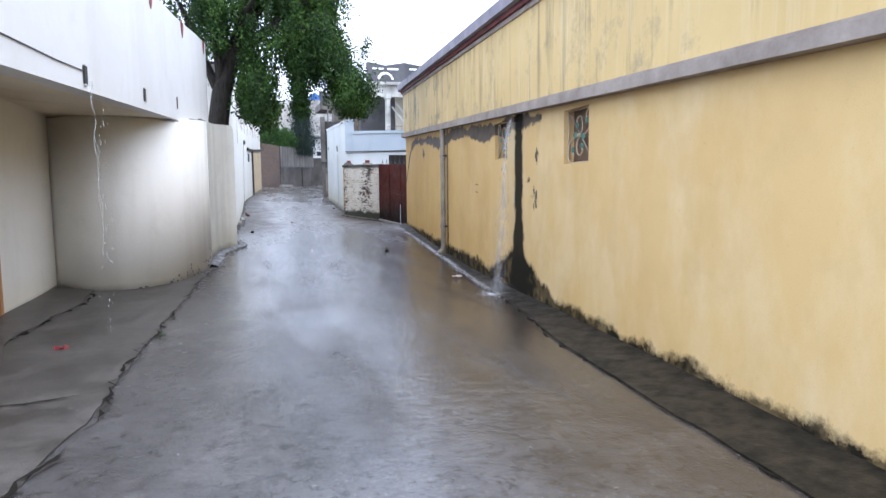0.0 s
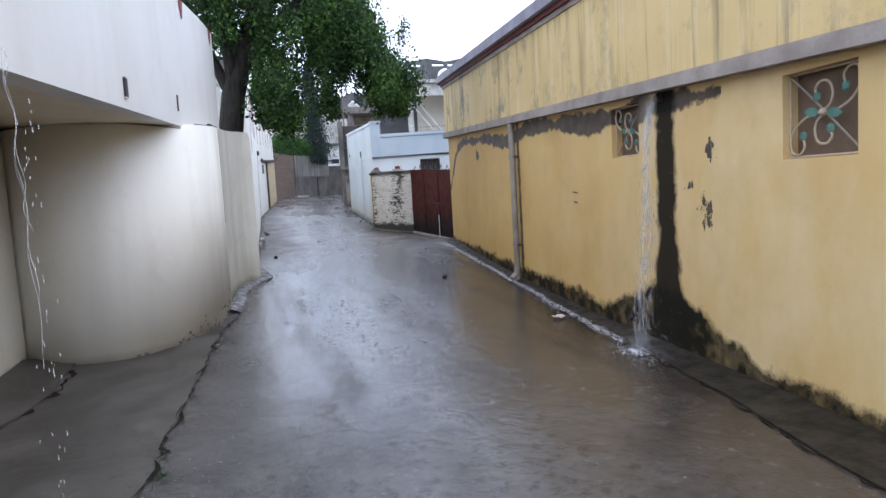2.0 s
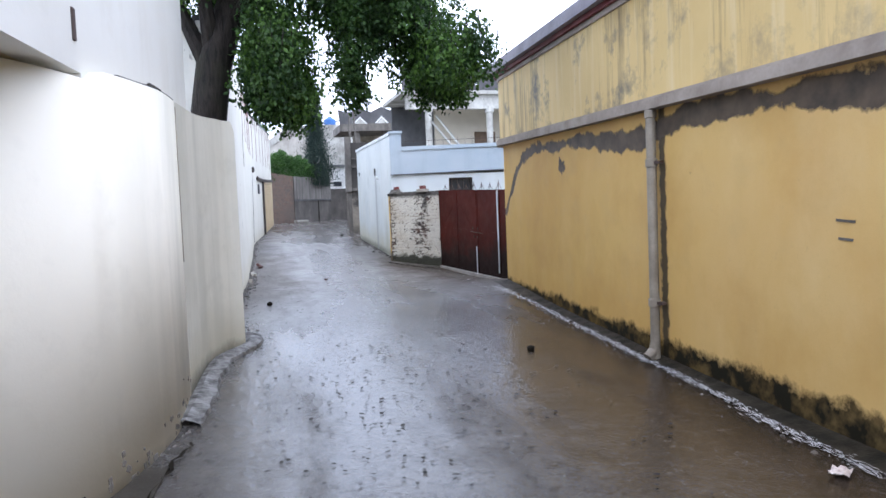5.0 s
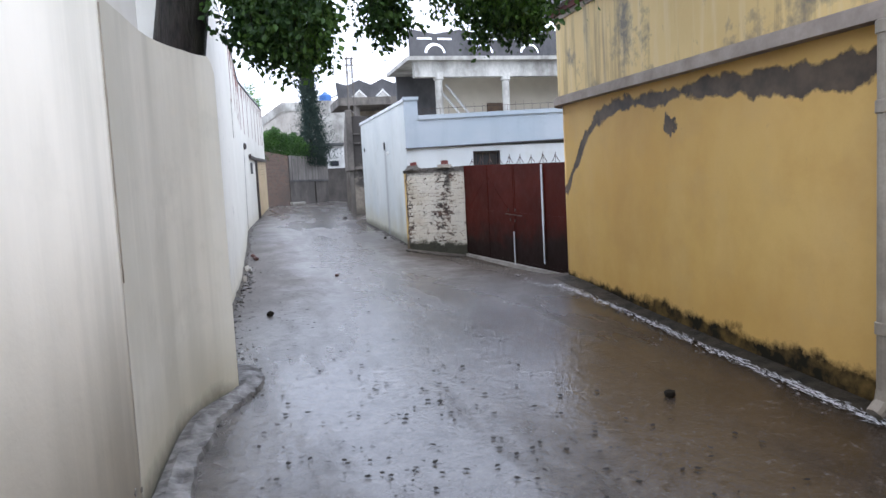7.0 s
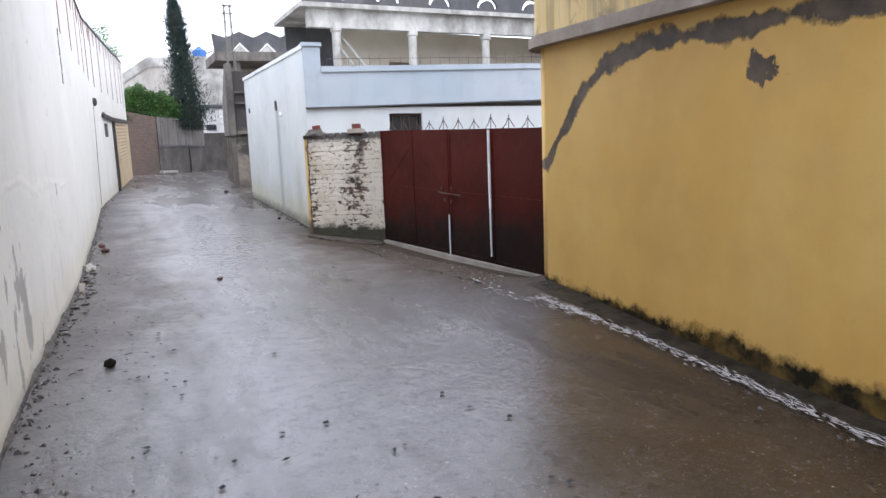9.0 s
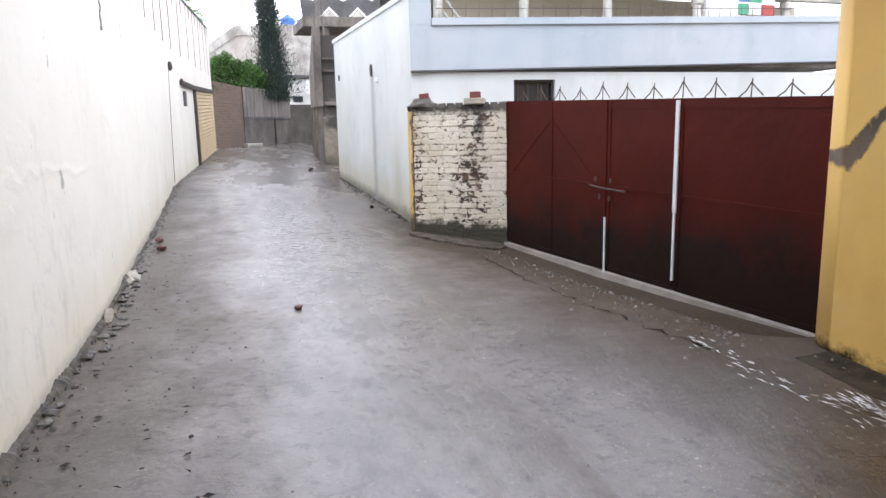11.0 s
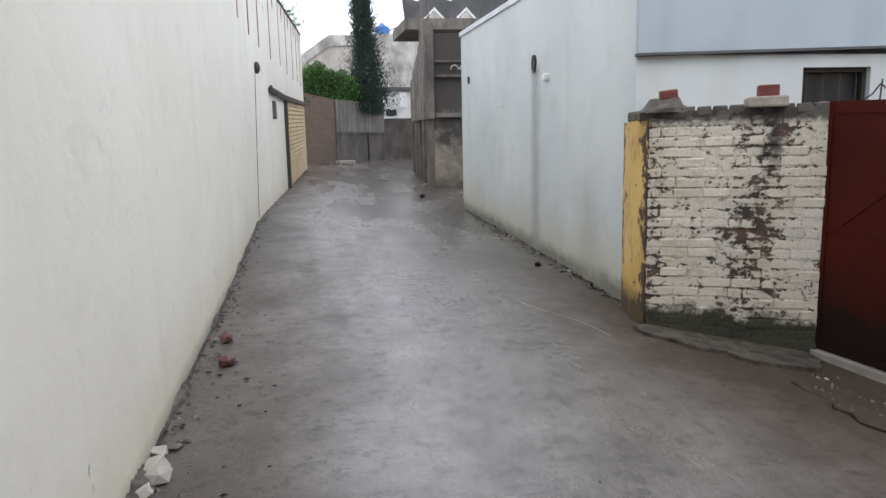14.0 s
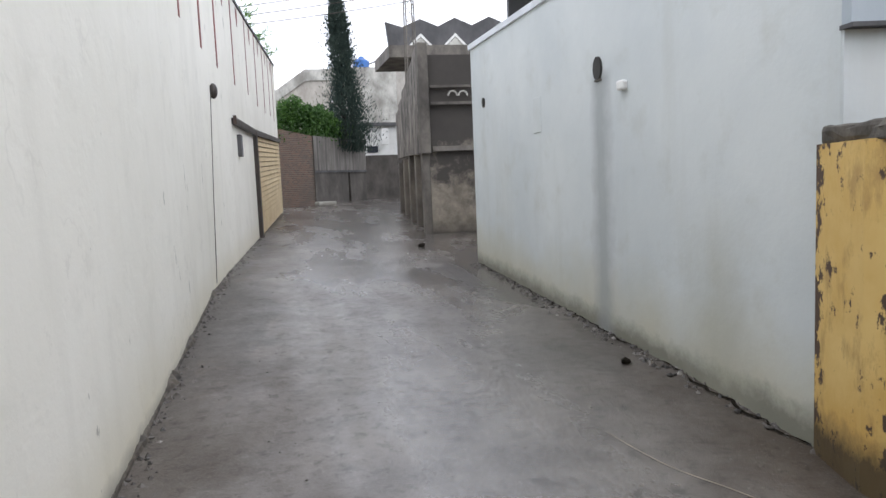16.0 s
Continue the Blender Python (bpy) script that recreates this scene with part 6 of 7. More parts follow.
def build_verandah():
    Y = 35.2
    X0, X1 = 7.25, 26.0
    up = Matrix(((1, 0, 0, 0), (0, 0, 1, 0), (0, 1, 0, 0), (0, 0, 0, 1)))
    t = thing("verandah_house", (15, 37, 3), "two-storey house with a columned verandah and pierced parapet", "house")
    centres = [8.3 + 2.04 * k for k in range(9)]
    zb = lambda x: 7.06 + 0.018 * (x - 7.3)
    outline = [(X0, zb(X0)), (X1, zb(X1)), (X1, 8.25)]
    top = [(X0, 8.05)]
    for c in centres:
        top += [(c - 1.0, 8.13 + .018 * (c - 8)), (c, 7.98 + .018 * (c - 8))]
    outline += [p for p in sorted(top, key=lambda q: -q[0]) if p[0] < X1 - .05]
    holes = []
    for c in centres:
        z0 = zb(c) + .12
        holes.append(ring(c, z0, .46, 8, 172) + ring(c, z0, .33, 172, 8))
        holes.append([(c - .72, z0 + .56), (c - .10, z0 + .56), (c - .10, z0 + .66), (c - .72, z0 + .66)])
        holes.append([(c + .10, z0 + .56), (c + .72, z0 + .56), (c + .72, z0 + .66), (c + .10, z0 + .66)])
    bm = bmesh.new()
    plate(bm, outline, holes, Matrix.Translation((0, Y, 0)) @ up, 0.12)
    part("parapet", bm, ROOF_GREY, t, "grey pierced concrete parapet with arches")
    bm = bmesh.new()
    ribbon(bm, [(X0 - .15, Y - .2), (X1, Y - .2)], 3.6, [6.92, 7.25], [7.07, 7.40])
    part("roof_slab", bm, SLAB, t)
    bm = bmesh.new()
    ribbon(bm, [(X0 + .15, Y + .05), (X1, Y + .05)], .25, [6.32, 6.6], [6.93, 7.26])
    part("beam", bm, SLAB, t, "moss-stained concrete beam")
    for x in (8.42, 11.3, 14.4, 18.1, 22.2):
        bm = bmesh.new()
        tube(bm, [(x, Y + .2, 3.1), (x, Y + .2, 6.2), (x, Y + .2, 6.25), (x, Y + .2, 6.5)], [.15, .15, .21, .21], 14)
        part("column", bm, SLAB, t, "round pale column")
    bm = bmesh.new()
    ribbon(bm, [(9.6, Y + 3.2), (X1, Y + 3.2)], .2, 3.1, 7.0)
    part("rear_wall", bm, BEIGE, t, "beige plaster rear wall")
    bm = bmesh.new()
    ribbon(bm, [(7.5, Y + 3.3), (9.6, Y + 3.3)], .15, 3.1, 7.0)
    part("stair_bay", bm, ROOF_GREY, t)
    bm = bmesh.new()
    ribbon(bm, [(7.4, Y - .2), (X1, Y - .2)], 3.6, 2.9, 3.15)
    part("floor_slab", bm, SLAB, t)
    bm = bmesh.new()
    ribbon(bm, [(7.5, Y + .1), (X1, Y + .1)], .2, 0.3, 2.92)
    part("lower_wall", bm, BEIGE, t)
    bm = bmesh.new()
    box(bm, (19.0, Y + .1, 5.4), (1.4, .3, 3.0))
    part("pier", bm, PALE, t)
    for k in range(12):
        bm = bmesh.new()
        x, z = 18.95 + .62 * (k % 4), 6.55 - .42 * (k // 4)
        box(bm, (x + .31, Y - .02, z), (.58, .05, .38), bevel=.01)
        part("tile", bm, PANEL_COLOURS[(k * 3 + k // 4) % 5], t, "coloured glazed tile")
    for a, b in (((9.0, 6.0), (10.4, 4.3)), ((9.2, 6.3), (10.8, 4.3))):
        bm = bmesh.new()
        tube(bm, [(a[0], Y + 1.6, a[1]), (b[0], Y + 1.6, b[1])], .05, 6)
        part("stair_rail", bm, PALE, t)
    for x0 in (12.2, 15.8):
        bm = bmesh.new()
        box(bm, (x0, Y + 3.16, 4.6), (1.1, .06, 2.3))
        part("door", bm, WOOD_DARK, t, "brown wooden door")
    keep(t)


build_verandah()


# ---- grimy corner building along the lane, and the house with the folded parapet ----
def build_grimy():
    t = thing("corner_building", (5.8, 40, 1.0), "stained grey concrete building with an overhanging upper wall", "building")
    A, B = (5.42, 38.9), (6.88, 48.4)
    lerp = lambda f: (A[0] + (B[0] - A[0]) * f, A[1] + (B[1] - A[1]) * f)
    bm = bmesh.new()
    ribbon(bm, [A, B], -.25, .8, 3.1)
    part("lower_wall", bm, GRIME_PALE, t, "stained beige plaster wall")
    bm = bmesh.new()
    ribbon(bm, [(A[0] + .02, 38.88), (6.6, 38.75)], .25, .8, 5.3)
    part("front_wall", bm, GRIME_FRONT, t, "black-stained concrete front")
    for f in (.0, .2, .42, .68, .97):
        bm = bmesh.new()
        p = lerp(f)
        box(bm, (p[0] - .04, p[1] + .1, 2.0), (.2, .32, 2.3), -8, bevel=.02)
        part("pilaster", bm, GRIME, t)
    bm = bmesh.new()
    pts = [lerp(f) for f in (0.0, .14, .141, .35, .351, .6, .601, .8, .801, .98)]
    pts = [(p[0] - .18, p[1]) for p in pts]
    ribbon(bm, pts, -.2, [3.0, 3.0, 3.02, 3.1, 3.1, 3.2, 3.2, 3.25, 3.25, 3.3], [5.55, 5.55, 5.45, 5.4, 5.25, 5.25, 5.1, 5.1, 4.95, 4.95])
    part("upper_wall", bm, GRIME_MID, t, "overhanging grey upper wall with a stepped top")
    bm = bmesh.new()
    box(bm, (5.34, 38.8, 4.25), (.24, .24, 2.6), bevel=.02)
    part("corner_post", bm, GRIME, t)
    for k in range(2):
        bm = bmesh.new()
        tube(bm, [(u, 38.6, v) for u, v in ring(6.02 + k * .26, 4.30, .11, 0, 180, 8)], .022, 5)
        part("arch_ornament", bm, SLAB, t, "pale moulded arch")
    for z0, z1 in ((4.10, 4.17), (4.5, 4.56), (3.0, 3.12)):
        bm = bmesh.new()
        ribbon(bm, [(5.5, 38.70), (6.6, 38.57)], .12, z0, z1)
        part("string_course", bm, GRIME, t)
    bm = bmesh.new()
    prism(bm, [(5.6, 38.9), (7.0, 48.4), (12, 47.5), (12, 38.5)], 2.9, 3.05)
    part("slab", bm, SLAB, t)
    keep(t)
    t = thing("lane_house", (9, 48.5, 3), "grey house with a folded zigzag parapet", "house")
    up = Matrix(((1, 0, 0, 0), (0, 0, 1, 0), (0, 1, 0, 0), (0, 0, 0, 1)))
    peaks = [7.73, 9.10, 10.50, 11.9, 13.3]
    outline = [(6.5, 7.45), (14.5, 7.65), (14.5, 8.6)]
    top = [(6.4, 8.35), (7.05, 8.18)]
    for p in peaks:
        top += [(p, 8.5 + .06 * (p - 7.7)), (p + .7, 8.24 + .06 * (p - 7.7))]
    outline += sorted(top, key=lambda q: -q[0])
    bm = bmesh.new()
    plate(bm, outline, [], Matrix.Translation((0, 48, 0)) @ up, .15)
    part("parapet", bm, ROOF_GREY, t, "dark folded concrete parapet")
    for p in peaks:
        bm = bmesh.new()
        z = 7.52 + .03 * (p - 7.7)
        plate(bm, [(p - .45, z), (p - .33, z), (p, z + .32), (p + .33, z), (p + .45, z), (p, z + .44)], [], Matrix.Translation((0, 47.96, 0)) @ up, .045)
        part("chevron", bm, PALE, t, "white painted chevron")
        bm = bmesh.new()
        plate(bm, [(p - .32, z - .02), (p + .32, z - .02), (p, z + .29)], [], Matrix.Translation((0, 47.975, 0)) @ up, .03)
        part("infill", bm, SLAB, t)
    bm = bmesh.new()
    ribbon(bm, [(6.45, 47.8), (14.5, 47.8)], 3.0, [7.02, 7.2], [7.46, 7.66])
    part("roof_slab", bm, GRIME, t, "stained concrete slab edge")
    for x in (7.55, 9.4, 12.0):
        bm = bmesh.new()
        box(bm, (x, 48.2, 4.6), (.32, .32, 4.9), bevel=.02)
        part("column", bm, GRIME, t)
    bm = bmesh.new()
    ribbon(bm, [(7.7, 50.6), (14.5, 50.6)], .2, 1.2, 7.1)
    part("rear_wall", bm, GRIME_PALE, t)
    for x in (8.0, 10.2):
        bm = bmesh.new()
        box(bm, (x, 50.56, 5.6), (1.0, .1, 1.3))
        part("window", bm, GLASS, t, "dark window")
    bm = bmesh.new()
    ribbon(bm, [(7.5, 48.1), (14.5, 48.1)], .15, 1.2, 4.4)
    part("lower_wall", bm, GRIME, t)
    keep(t)


build_grimy()


# ---- end of the lane ----
def build_far_end():
    bm = bmesh.new()
    ribbon(bm, [(2.2, 53.2), (4.1, 55.0)], .3, 1.0, [5.05, 4.80])
    setting("wall_far_brick", bm, FARBRICK, "old red-brown brick wall, dark with rain")
    bm = bmesh.new()
    ribbon(bm, [(4.1, 55.0), (7.35, 60.0)], .3, 1.0, [4.80, 4.90])
    setting("wall_far_plaster", bm, FAR_DARK, "dark rain-stained plastered wall")
    bm = bmesh.new()
    ribbon(bm, [(4.12, 54.95), (7.36, 59.94)], .04, [3.2, 3.3], [4.82, 4.92])
    setting("wall_far_render", bm, FAR_STREAK, "streaked grey render on the upper half of the wall")
    bm = bmesh.new()
    ribbon(bm, [(4.11, 54.93), (7.4, 59.95)], .08, [3.1, 3.2], [3.18, 3.28])
    setting("wall_far_band", bm, ROOF_GREY, "thin projecting band on the wall")
    bm = bmesh.new()
    ribbon(bm, [(4.1, 54.93), (4.35, 55.3)], .1, 1.2, 4.8)
    setting("wall_far_corner", bm, FAR_DARK, "stained corner of the wall")
    bm = bmesh.new()
    ribbon(bm, [(7.2, 61.0), (12.6, 60.6)], .2, 1.4, 4.15)
    setting("wall_far_low", bm, FAR_DARK, "low dark wall at the bend")
    t = thing("slab_stone", (4.6, 54.0, 1.5), "flat pale stone slab lying by the wall", "stone")
    bm = bmesh.new()
    box(bm, (4.45, 54.2, ground_z(4.45, 54.2) + .1), (.9, .5, .2), 20, bevel=.05)
    part("slab", bm, SLAB, t)
    keep(t)
    # building behind
    t = thing("far_building", (7, 66, 2), "cream and grey plastered building with a stepped roofline", "building")
    bm = bmesh.new()
    ribbon(bm, [(1.5, 66.2), (3.0, 66), (4.8, 66), (6.4, 66)], .4, 2, [8.0, 8.55, 9.8, 9.85])
    part("wall", bm, FAR_CREAM, t, "cream plaster wall")
    bm = bmesh.new()
    ribbon(bm, [(1.5, 65.9), (3.0, 65.9), (4.8, 65.9), (6.4, 65.9)], .6, [7.4, 7.9, 9.15, 9.2], [8.05, 8.6, 9.86, 9.9])
    part("parapet", bm, SLAB, t, "mouldy grey parapet")
    bm = bmesh.new()
    ribbon(bm, [(6.4, 65.5), (12.4, 65.5)], .4, 2, 9.95)
    part("wall", bm, SLAB, t, "grey plastered wall")
    bm = bmesh.new()
    ribbon(bm, [(7.9, 64.8), (10.3, 64.8)], .7, 6.2, 6.4)
    part("balcony_slab", bm, ROOF_GREY, t)
    bm = bmesh.new()
    ribbon(bm, [(8.0, 65.2), (12.4, 65.2)], .3, 3.6, 6.2)
    part("lower_storey", bm, PALE, t)
    bm = bmesh.new()
    box(bm, (8.7, 65.15, 4.75), (.7, .1, .4))
    part("window", bm, GLASS, t, "dark window")
    bm = bmesh.new()
    box(bm, (9.45, 64.7, 5.5), (.42, .3, 1.0), bevel=.05)
    part("cooler", bm, PALE, t, "white air cooler unit")
    bm = bmesh.new()
    ribbon(bm, [(10.2, 64), (12.5, 60)], .3, 1.5, 9.9)
    part("side_wall", bm, FAR_CREAM, t)
    keep(t)
    t = thing("water_tank", (8.5, 66.5, 9.9), "blue plastic rooftop water tank", "water tank")
    bm = bmesh.new()
    tube(bm, [(8.5, 66.6, 9.95), (8.5, 66.6, 10.5), (8.5, 66.6, 10.66), (8.5, 66.6, 10.72)], [.52, .52, .3, .16], 16)
    part("body", bm, BLUE_TANK, t)
    bm = bmesh.new()
    tube(bm, [(8.5, 66.6, 10.72), (8.5, 66.6, 10.8)], .17, 12)
    part("lid", bm, BLUE_TANK, t)
    bm = bmesh.new()
    tube(bm, [(8.9, 66.5, 10.3), (9.6, 66.3, 10.55), (10.3, 66.2, 10.3), (10.3, 66.2, 9.9)], .05, 6)
    part("pipe", bm, ROOF_GREY, t)
    keep(t)
    # lattice electricity pole
    t = thing("lattice_pole", (6.95, 46.5, 3.05), "grey steel lattice electricity pole behind the wall", "pole")
    half = lambda z: .21 - .012 * (z - 3)
    for a, b in ((-1, -1), (1, -1), (1, 1), (-1, 1)):
        bm = bmesh.new()
        tube(bm, [(6.95 + a * half(z), 46.5 + b * half(z), z) for z in (3.05, 9.45)], .025, 5)
        part("leg", bm, GRIME, t)
    for k in range(14):
        z = 3.1 + .45 * k
        for sg in (1, -1):
            bm = bmesh.new()
            tube(bm, [(6.95 - sg * half(z), 46.5 - half(z), z), (6.95 + sg * half(z + .45), 46.5 - half(z + .45), z + .45)], .014, 4)
            part("brace", bm, GRIME, t)
    for z in (9.0, 9.35):
        bm = bmesh.new()
        box(bm, (6.95, 46.4, z), (.5, .06, .06))
        part("cross_arm", bm, GRIME, t)
    keep(t)
    for za, zb2, k in ((7.9, 9.35, 0), (7.75, 9.0, 1), (7.6, 8.65, 2)):
        t = thing("power_line", (3, 46.3, 8), "thin overhead power line across the sky", "cable", "overhead power lines")
        bm = bmesh.new()
        a, b = Vector((-14, 46.3, za - .9)), Vector((6.95, 46.3, zb2))
        tube(bm, [a.lerp(b, f) - Vector((0, 0, .55 * 4 * f * (1 - f))) for f in (i / 20 for i in range(21))], .014, 5)
        part("wire", bm, BLACK, t)
        keep(t)
    # cypress
    rs = np.random.RandomState(5)
    t = thing("cypress_tree", (6.05, 57.8, 2), "tall narrow dark green cypress behind the wall", "tree")
    bm = bmesh.new()
    tube(bm, [(6.05, 58.2, 1.5), (6.05, 58.2, 6), (6.1, 58.2, 11)], [.18, .12, .02], 8)
    part("trunk", bm, BARK, t)
    n = 24000
    h = rs.rand(n) ** 1.1
    z = 4.2 + h * 8.2
    prof = np.interp(h, [0, .15, .35, .6, .8, .93, 1], [.80, .95, .84, .58, .36, .19, .04])
    a = rs.rand(n) * 2 * np.pi
    lobes = 1 + .5 * np.sin(3 * a + 9 * h * 6) * np.sin(61 * h + 3 * a)
    r = prof * lobes * np.sqrt(rs.uniform(.08, 1.0, n)) * rs.choice([1.0, 1.0, 1.0, 1.0, 1.25, 1.75], n)
    c = np.stack([6.08 + .12 * np.sin(h * 5) + r * np.cos(a), 58.2 + r * np.sin(a), z + rs.normal(0, .08, n)], 1)
    d = np.stack([np.cos(a) * .5, np.sin(a) * .5, np.full(n, 1.1)], 1) + rs.normal(0, .25, (n, 3))
    leaves_mesh("crown", c, d, rs.uniform(.07, .22, n), CYPRESS, t, 2, .16)
    keep(t)
    # vine over the wall
    t = thing("creeper_bush", (3.8, 55.8, 4.8), "bright green creeper spilling over the wall top", "bush")
    n = 17000
    u = rs.rand(n)
    x = 2.3 + u * 4.6
    yb = np.interp(x, [2.2, 4.1, 7.3], [53.5, 55.3, 60.1])
    top = np.interp(x, [2.3, 3.3, 4.3, 5.2, 6.0, 7.0], [6.1, 6.5, 6.3, 6.1, 5.85, 5.4]) + .25 * np.sin(x * 7) * np.sin(x * 3.1)
    v = rs.rand(n) ** .7
    c = np.stack([x + rs.normal(0, .1, n), yb + rs.uniform(-.25, 1.2, n), 4.45 + v * (top - 4.45)], 1)
    d = rs.normal(0, 1, (n, 3)) + np.array([0, -.4, -.3])
    leaves_mesh("foliage", c, d, rs.uniform(.06, .15, n), CREEPER, t, 3, .42)
    bm = bmesh.new()
    for k in range(12):
        x0 = 2.5 + k * .36
        y0 = float(np.interp(x0, [2.2, 4.1, 7.3], [53.9, 55.7, 60.5]))
        tube(bm, [(x0, y0, 4.0), (x0 + .1, y0, 5.2), (x0 - .05, y0 - .2, 5.7)], [.03, .02, .008], 5)
    part("stems", bm, BARK, t)
    keep(t)


build_far_end()


# ---- the tree over the lane ----
def build_tree():
    t = thing("street_tree", (-0.15, 17.0, 0.2), "large dark green tree with drooping leafy twigs over the lane", "tree")
    bm = bmesh.new()
    trunk = [(-.28, 17.0, .1), (-.24, 17.0, 1.6), (-.16, 17.0, 3.0), (-.06, 17.0, 3.8), (.16, 17.05, 4.5), (.45, 17.1, 5.2), (.7, 17.2, 6.2), (.8, 17.3, 7.4)]
    tube(bm, trunk, [.27, .245, .24, .235, .22, .19, .14, .07], 14)
    for v in bm.verts:
        k = noise.noise((v.co.x * 6, v.co.y * 6, v.co.z * 1.6)) * .035
        v.co.x += k
        v.co.y += k * .6
    for f in bm.faces:
        f.smooth = True
    part("trunk", bm, BARK, t, "dark wet bark")
    limbs = [[(-.08, 17, 3.7), (-.45, 17.1, 4.6), (-.8, 17.2, 5.6), (-1.3, 17.3, 6.6)], [(.1, 17, 4.3), (.9, 16.8, 5.2), (1.8, 16.6, 5.9), (2.8, 16.5, 6.1)],
             [(.3, 17.1, 4.9), (.5, 16.3, 5.5), (.9, 15.5, 5.9)], [(.5, 17.1, 5.4), (1.2, 17.8, 6.3), (2.2, 18.4, 6.9)], [(-.05, 17, 3.9), (-.15, 16.7, 5.0), (-.2, 16.4, 6.2)],
             [(1.0, 16.8, 5.25), (1.5, 16.4, 5.3), (2.6, 16.0, 5.2)]]
    for pts in limbs:
        bm = bmesh.new()
        tube(bm, [tuple(p) for p in pts], [.13 - .11 * i / (len(pts) - 1) for i in range(len(pts))], 9)
        part("limb", bm, BARK, t)
    rs = np.random.RandomState(11)
    blobs = [(1.1, 17.3, 5.9, 2.1, 1.9, 1.5, 245), (-1.1, 17.4, 6.2, 1.3, 1.4, 1.2, 110), (2.55, 16.7, 5.2, .95, 1.2, 1.1, 165), (.7, 16.5, 4.1, .55, .8, .9, 130), (2.95, 16.5, 4.3, .42, .7, .75, 90),
             (.8, 17.4, 7.3, 2.2, 2.0, 1.3, 340), (2.3, 17.2, 6.7, 1.15, 1.2, 1.2, 170), (1.6, 16.4, 5.2, 1.2, .9, .9, 85), (1.76, 16.5, 4.2, .12, .3, .8, 34), (.2, 16.6, 5.4, .8, .8, .9, 110),
             (.5, 16.5, 3.55, .32, .6, .4, 60), (1.05, 16.4, 3.45, .22, .5, .4, 40), (3.05, 16.4, 3.75, .28, .5, .35, 45), (1.76, 16.5, 3.7, .10, .3, .25, 12), (3.1, 14.9, 3.9, .5, .5, .35, 26)]
    cs, ds, ss, twigs = [], [], [], []
    for bx, by, bz, rx, ry, rz, k in blobs:
        for q in range(k):
            if q % 7 == 0:
                v = rs.normal(size=3)
                v /= np.linalg.norm(v)
                v *= rs.rand() ** .4
                hub = np.array([bx + v[0] * rx, by + v[1] * ry, bz + v[2] * rz])
            p = hub + rs.normal(0, .13, 3)
            L = rs.uniform(.35, 1.15)
            low = float(np.interp(p[0], [.30, .42, .9, 1.2, 1.35, 1.6, 1.68, 1.85, 1.95, 2.25, 2.4, 2.9, 3.3, 3.5], [4.7, 3.2, 2.9, 3.05, 4.1, 4.15, 3.2, 3.2, 4.1, 4.05, 3.6, 3.25, 3.2, 3.6])) + .35 * rs.rand() ** 2
            if p[2] < low:
                continue
            L = min(L, max(.12, p[2] - low))
            n = int(36 + 74 * L)
            f = rs.rand(n)
            sway = rs.normal(0, .18, 2)
            c = p + np.stack([sway[0] * f ** 1.5 * L, sway[1] * f ** 1.5 * L, -f * L], 1) + rs.normal(0, .065, (n, 3))
            d = rs.normal(0, .7, (n, 3)) + np.array([0, 0, -.9])
            cs.append(c)
            ds.append(d)
            ss.append(rs.uniform(.035, .085, n))
            if rs.rand() < .3:
                twigs.append([tuple(p + np.array([0, 0, .1])), tuple(p + np.array([sway[0] * .35 * L, sway[1] * .35 * L, -L * .5])), tuple(p + np.array([sway[0] * L, sway[1] * L, -L]))])
    leaves_mesh("crown", np.concatenate(cs), np.concatenate(ds), np.concatenate(ss), LEAF, t, 7, .36)
    bm = bmesh.new()
    for pts in twigs:
        tube(bm, pts, [.008, .005, .002], 4)
    tagged(part("twig_growth", bm, BARK, t), kind="stuff")
    keep(t)


build_tree()


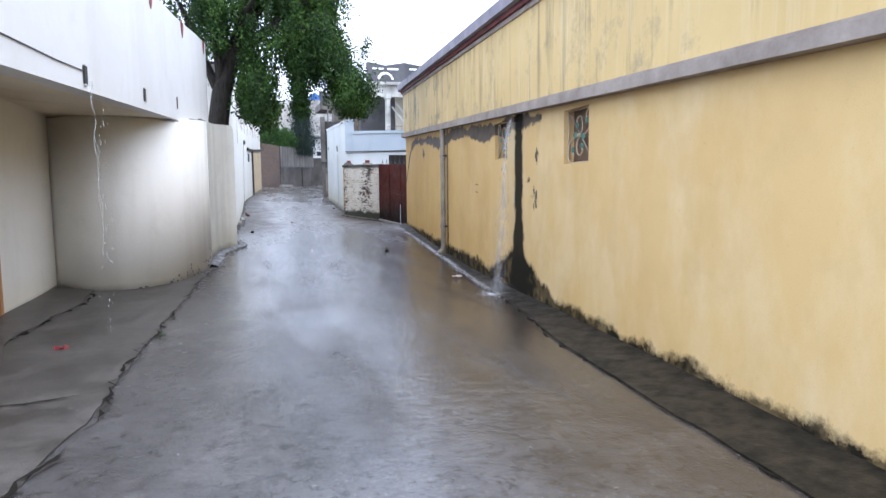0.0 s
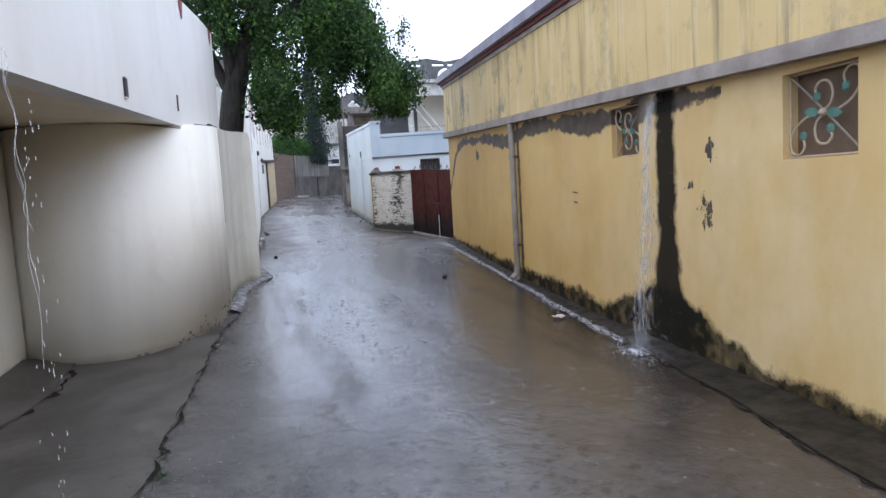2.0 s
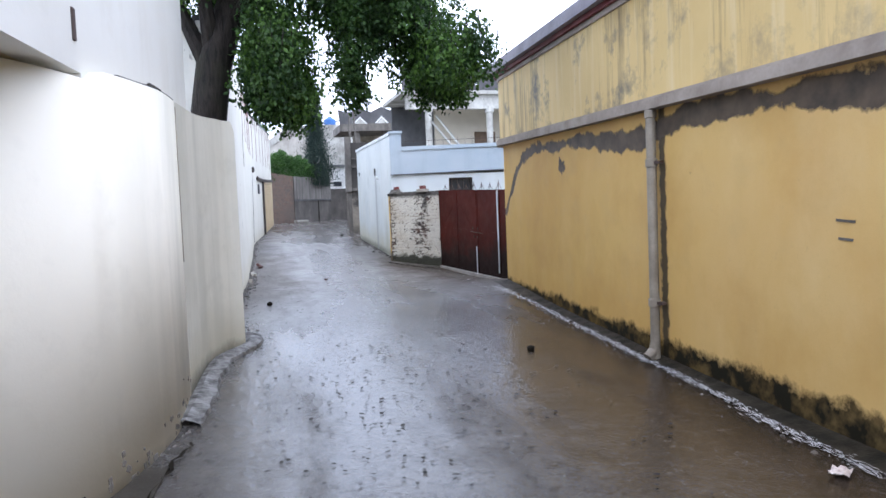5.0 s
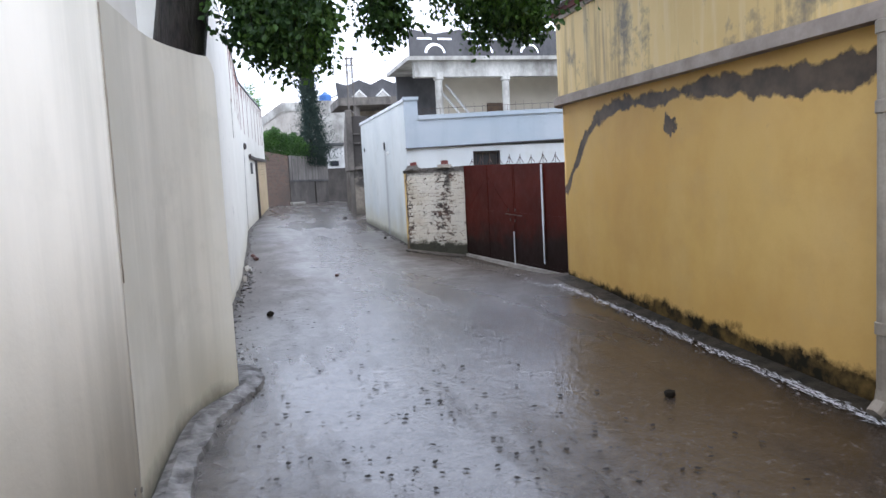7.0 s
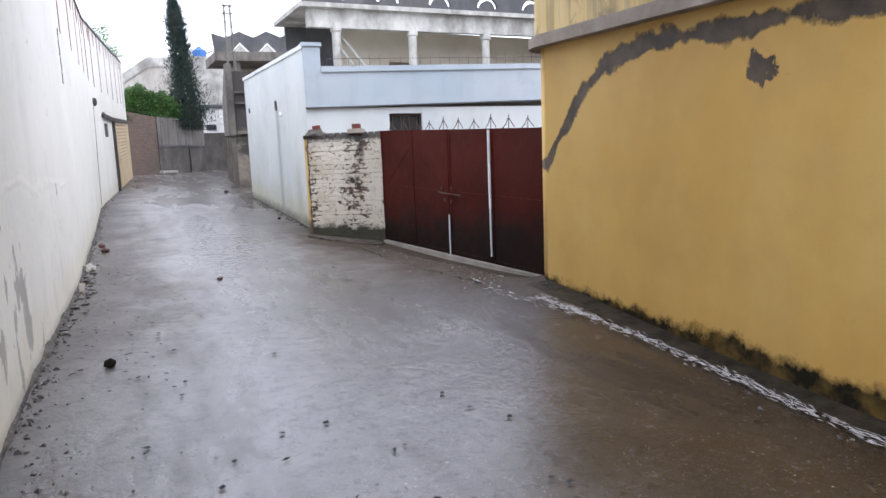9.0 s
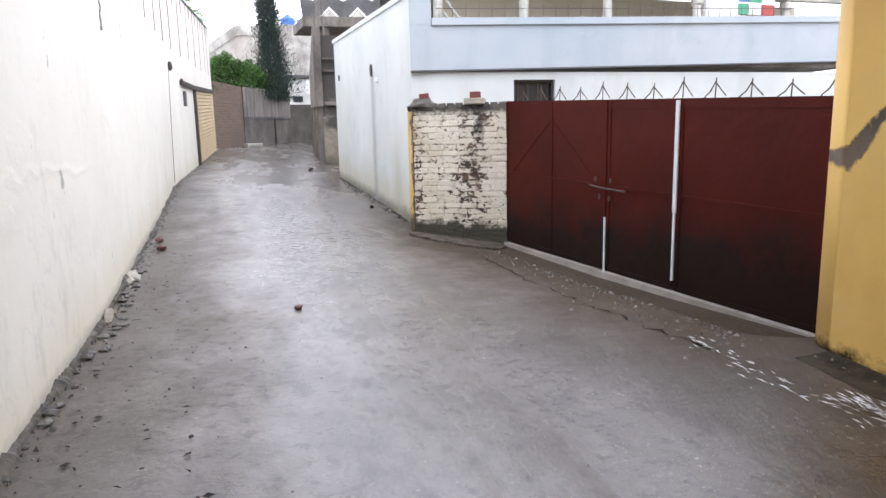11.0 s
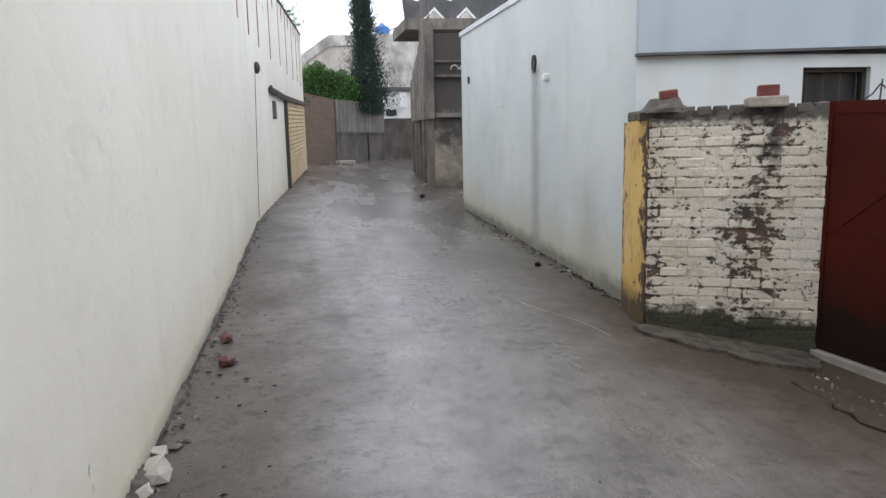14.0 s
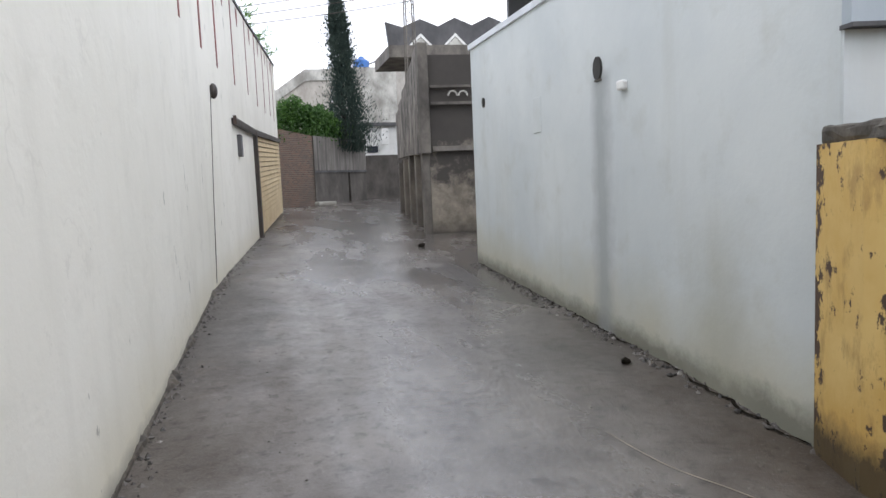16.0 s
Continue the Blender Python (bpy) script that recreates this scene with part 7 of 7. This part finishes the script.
# ---- small things on the ground ----
def build_litter():
    rnd = random.Random(31)

    def sheet(name, x, y, w, h, mat, label, cat, rz):
        t = thing(name, (x, y, ground_z(x, y)), label, cat)
        bm = bmesh.new()
        bmesh.ops.create_grid(bm, x_segments=6, y_segments=5, size=.5, matrix=pose(x, y, ground_z(x, y) + .02, 0, 0, rz) @ Matrix.Diagonal((w, h, 1, 1)))
        for v in bm.verts:
            v.co.z += rnd.uniform(0, .035)
        bmesh.ops.solidify(bm, geom=bm.faces[:], thickness=.004)
        part("sheet", bm, mat, t)
        keep(t)

    sheet("wrapper", -1.62, 7.2, .13, .06, RED_FOIL, "crumpled red foil wrapper on the wet concrete", "litter", 10)
    sheet("paper_scrap", 3.70, 10.6, .16, .11, PAPER, "soggy white paper scrap by the gutter", "litter", 30)
    for x, y, r, lab in ((1.95, 22.07, .05, "small dark red stone on the lane"), (.63, 26.17, .075, "broken red brick lump by the wall"), (.67, 25.57, .07, "broken red brick lump by the wall"), (4.27, 28.2, .05, "dark stone by the wall"),
                         (.45, 23.9, .075, "white plaster lump at the wall's foot"), (3.36, 14.47, .05, "dark stone on the muddy lane"), (.6, 18.96, .06, "dark stone on the wet lane"), (4.5, 36.2, .08, "small stone on the lane")):
        t = thing("stone", (x, y, ground_z(x, y)), lab, "stone", "loose stones")
        bm = bmesh.new()
        lump(bm, (x, y, ground_z(x, y) + r * .5), r, int(x * 100 + y))
        part("stone", bm, SLAB if "plaster" in lab else DARK_RED if "red" in lab else CRACK, t)
        keep(t)
    # plaster that has broken away from the foot of the white wall
    for y, size, seed in ((23.72, .075, 3), (23.95, .095, 5), (24.18, .06, 8), (22.35, .085, 12), (22.6, .05, 13)):
        x = wall_x(y) + size * .55
        t = thing("plaster_chunk", (x, y, ground_z(x, y)), "broken white plaster chunk at the wall's foot", "rubble", "broken plaster chunks")
        bm = bmesh.new()
        box(bm, (x, y, ground_z(x, y) + size * .35), (size * .9, size * 1.7, size * .8), seed * 31, seed * 9 - 60, 14, bevel=.012)
        for v in bm.verts:
            v.co += Vector((noise.noise(v.co * 25), noise.noise(v.co * 25 + Vector((4, 0, 0))), noise.noise(v.co * 25 + Vector((0, 4, 0))))) * .022
        part("chunk", bm, MORTAR if seed > 10 else FAR_CREAM, t)
        keep(t)
    # fallen leaves and grit below the tree and along the wall
    rs = np.random.RandomState(9)
    x = np.concatenate([rs.normal(1.3, 0.85, 620), rs.uniform(.3, 1.1, 150)])
    y = np.concatenate([rs.normal(13.4, 1.7, 620), rs.uniform(18, 27, 150)])
    ok = (x > .25) & (x < 4.2)
    x, y = x[ok], y[ok]
    c = np.stack([x, y, np.array([ground_z(a, b) + .008 for a, b in zip(x, y)])], 1)
    d = np.stack([rs.normal(size=len(x)), rs.normal(size=len(x)), np.full(len(x), .05)], 1)
    t = thing("fallen_leaves", (1.2, 16, 0), "dark wet leaves and grit scattered on the lane", "fallen leaves", kind="stuff")
    flat = leaves_mesh("leaves", c, d, rs.uniform(.02, .065, len(x)), WET_LEAF, t, 4, .4)
    for v in flat.data.vertices:
        g0 = ground_z(v.co.x, v.co.y)
        v.co.z = g0 + .013 + .15 * abs(v.co.z - g0)
    keep(t)
    bm = bmesh.new()
    for k in range(260):
        side = rnd.random() < .5
        y = rnd.uniform(2, 30)
        x = rnd.gauss(-.9, .45) if y < 12 else (wall_x(y) + abs(rnd.gauss(.1, .35)) if y > 17.5 else rnd.gauss(.7, .4))
        if not side:
            x = rnd.uniform(.2, 4.0)
        if y < 12 and x > 3.0:
            continue
        lump(bm, (x, y, ground_z(x, y) + .012), rnd.uniform(.004, .012), k, .5)
    t = thing("gravel", (1, 12, 0), "scattered grit and pebbles on the wet lane", "gravel", kind="stuff")
    part("pebbles", bm, RUBBLE, t)
    keep(t)


build_litter()


def build_grit():
    mixed = Graph("mixed_grit")
    k = mixed.node("NewGeometry").outputs["Random Per Island"]
    grit = mixed.done(mixed.ramp(k, [(0.0, (.02, .018, .015)), (.45, (.05, .042, .035)), (.75, (.10, .09, .08)), (.93, (.15, .138, .125)), (1.0, (.26, .245, .225))]), 0.5)
    pebbles("gravel", "dark grit and crumbs of plaster along the white wall", [(wall_x(y), y) for y in (17.6, 19, 22, 25, 28, 31, 33.2, 36, 40)], .09, 1500, (.004, .035), grit, 1)
    pebbles("gravel", "dark grit and rubble crumbs along the blue wall", [(4.56, 26.4), (4.80, 33.6)], -.09, 700, (.005, .04), grit, 2)
    pebbles("gravel", "wet grit and moss crumbs along the yellow wall", [off_wall(y, .02) for y in (0, 6, 12, 19.2)], -.16, 1400, (.004, .03), grit, 3)
    pebbles("gravel", "muddy grit before the gate", [(5.35, 25.0), (5.1, 22), (4.95, 19.5)], -.30, 600, (.004, .028), grit, 4)
    pebbles("gravel", "grit along the foot of the curved wall", [(-.62, 12.2), (-.36, 13.2), (-.30, 14.6), (.2, 16.2), (.12, 17.6)], .12, 350, (.004, .03), grit, 5)
    pebbles("gravel", "pale crumbs scattered on the apron", [(-1.7, 3.5), (-1.3, 6.5), (-1.0, 9.5), (-.8, 11.5)], .35, 620, (.003, .017), grit, 6)
    pebbles("gravel", "small stones scattered on the lane", [(.6, 17), (.9, 24), (1.3, 33)], 1.5, 700, (.003, .014), grit, 7)


build_grit()
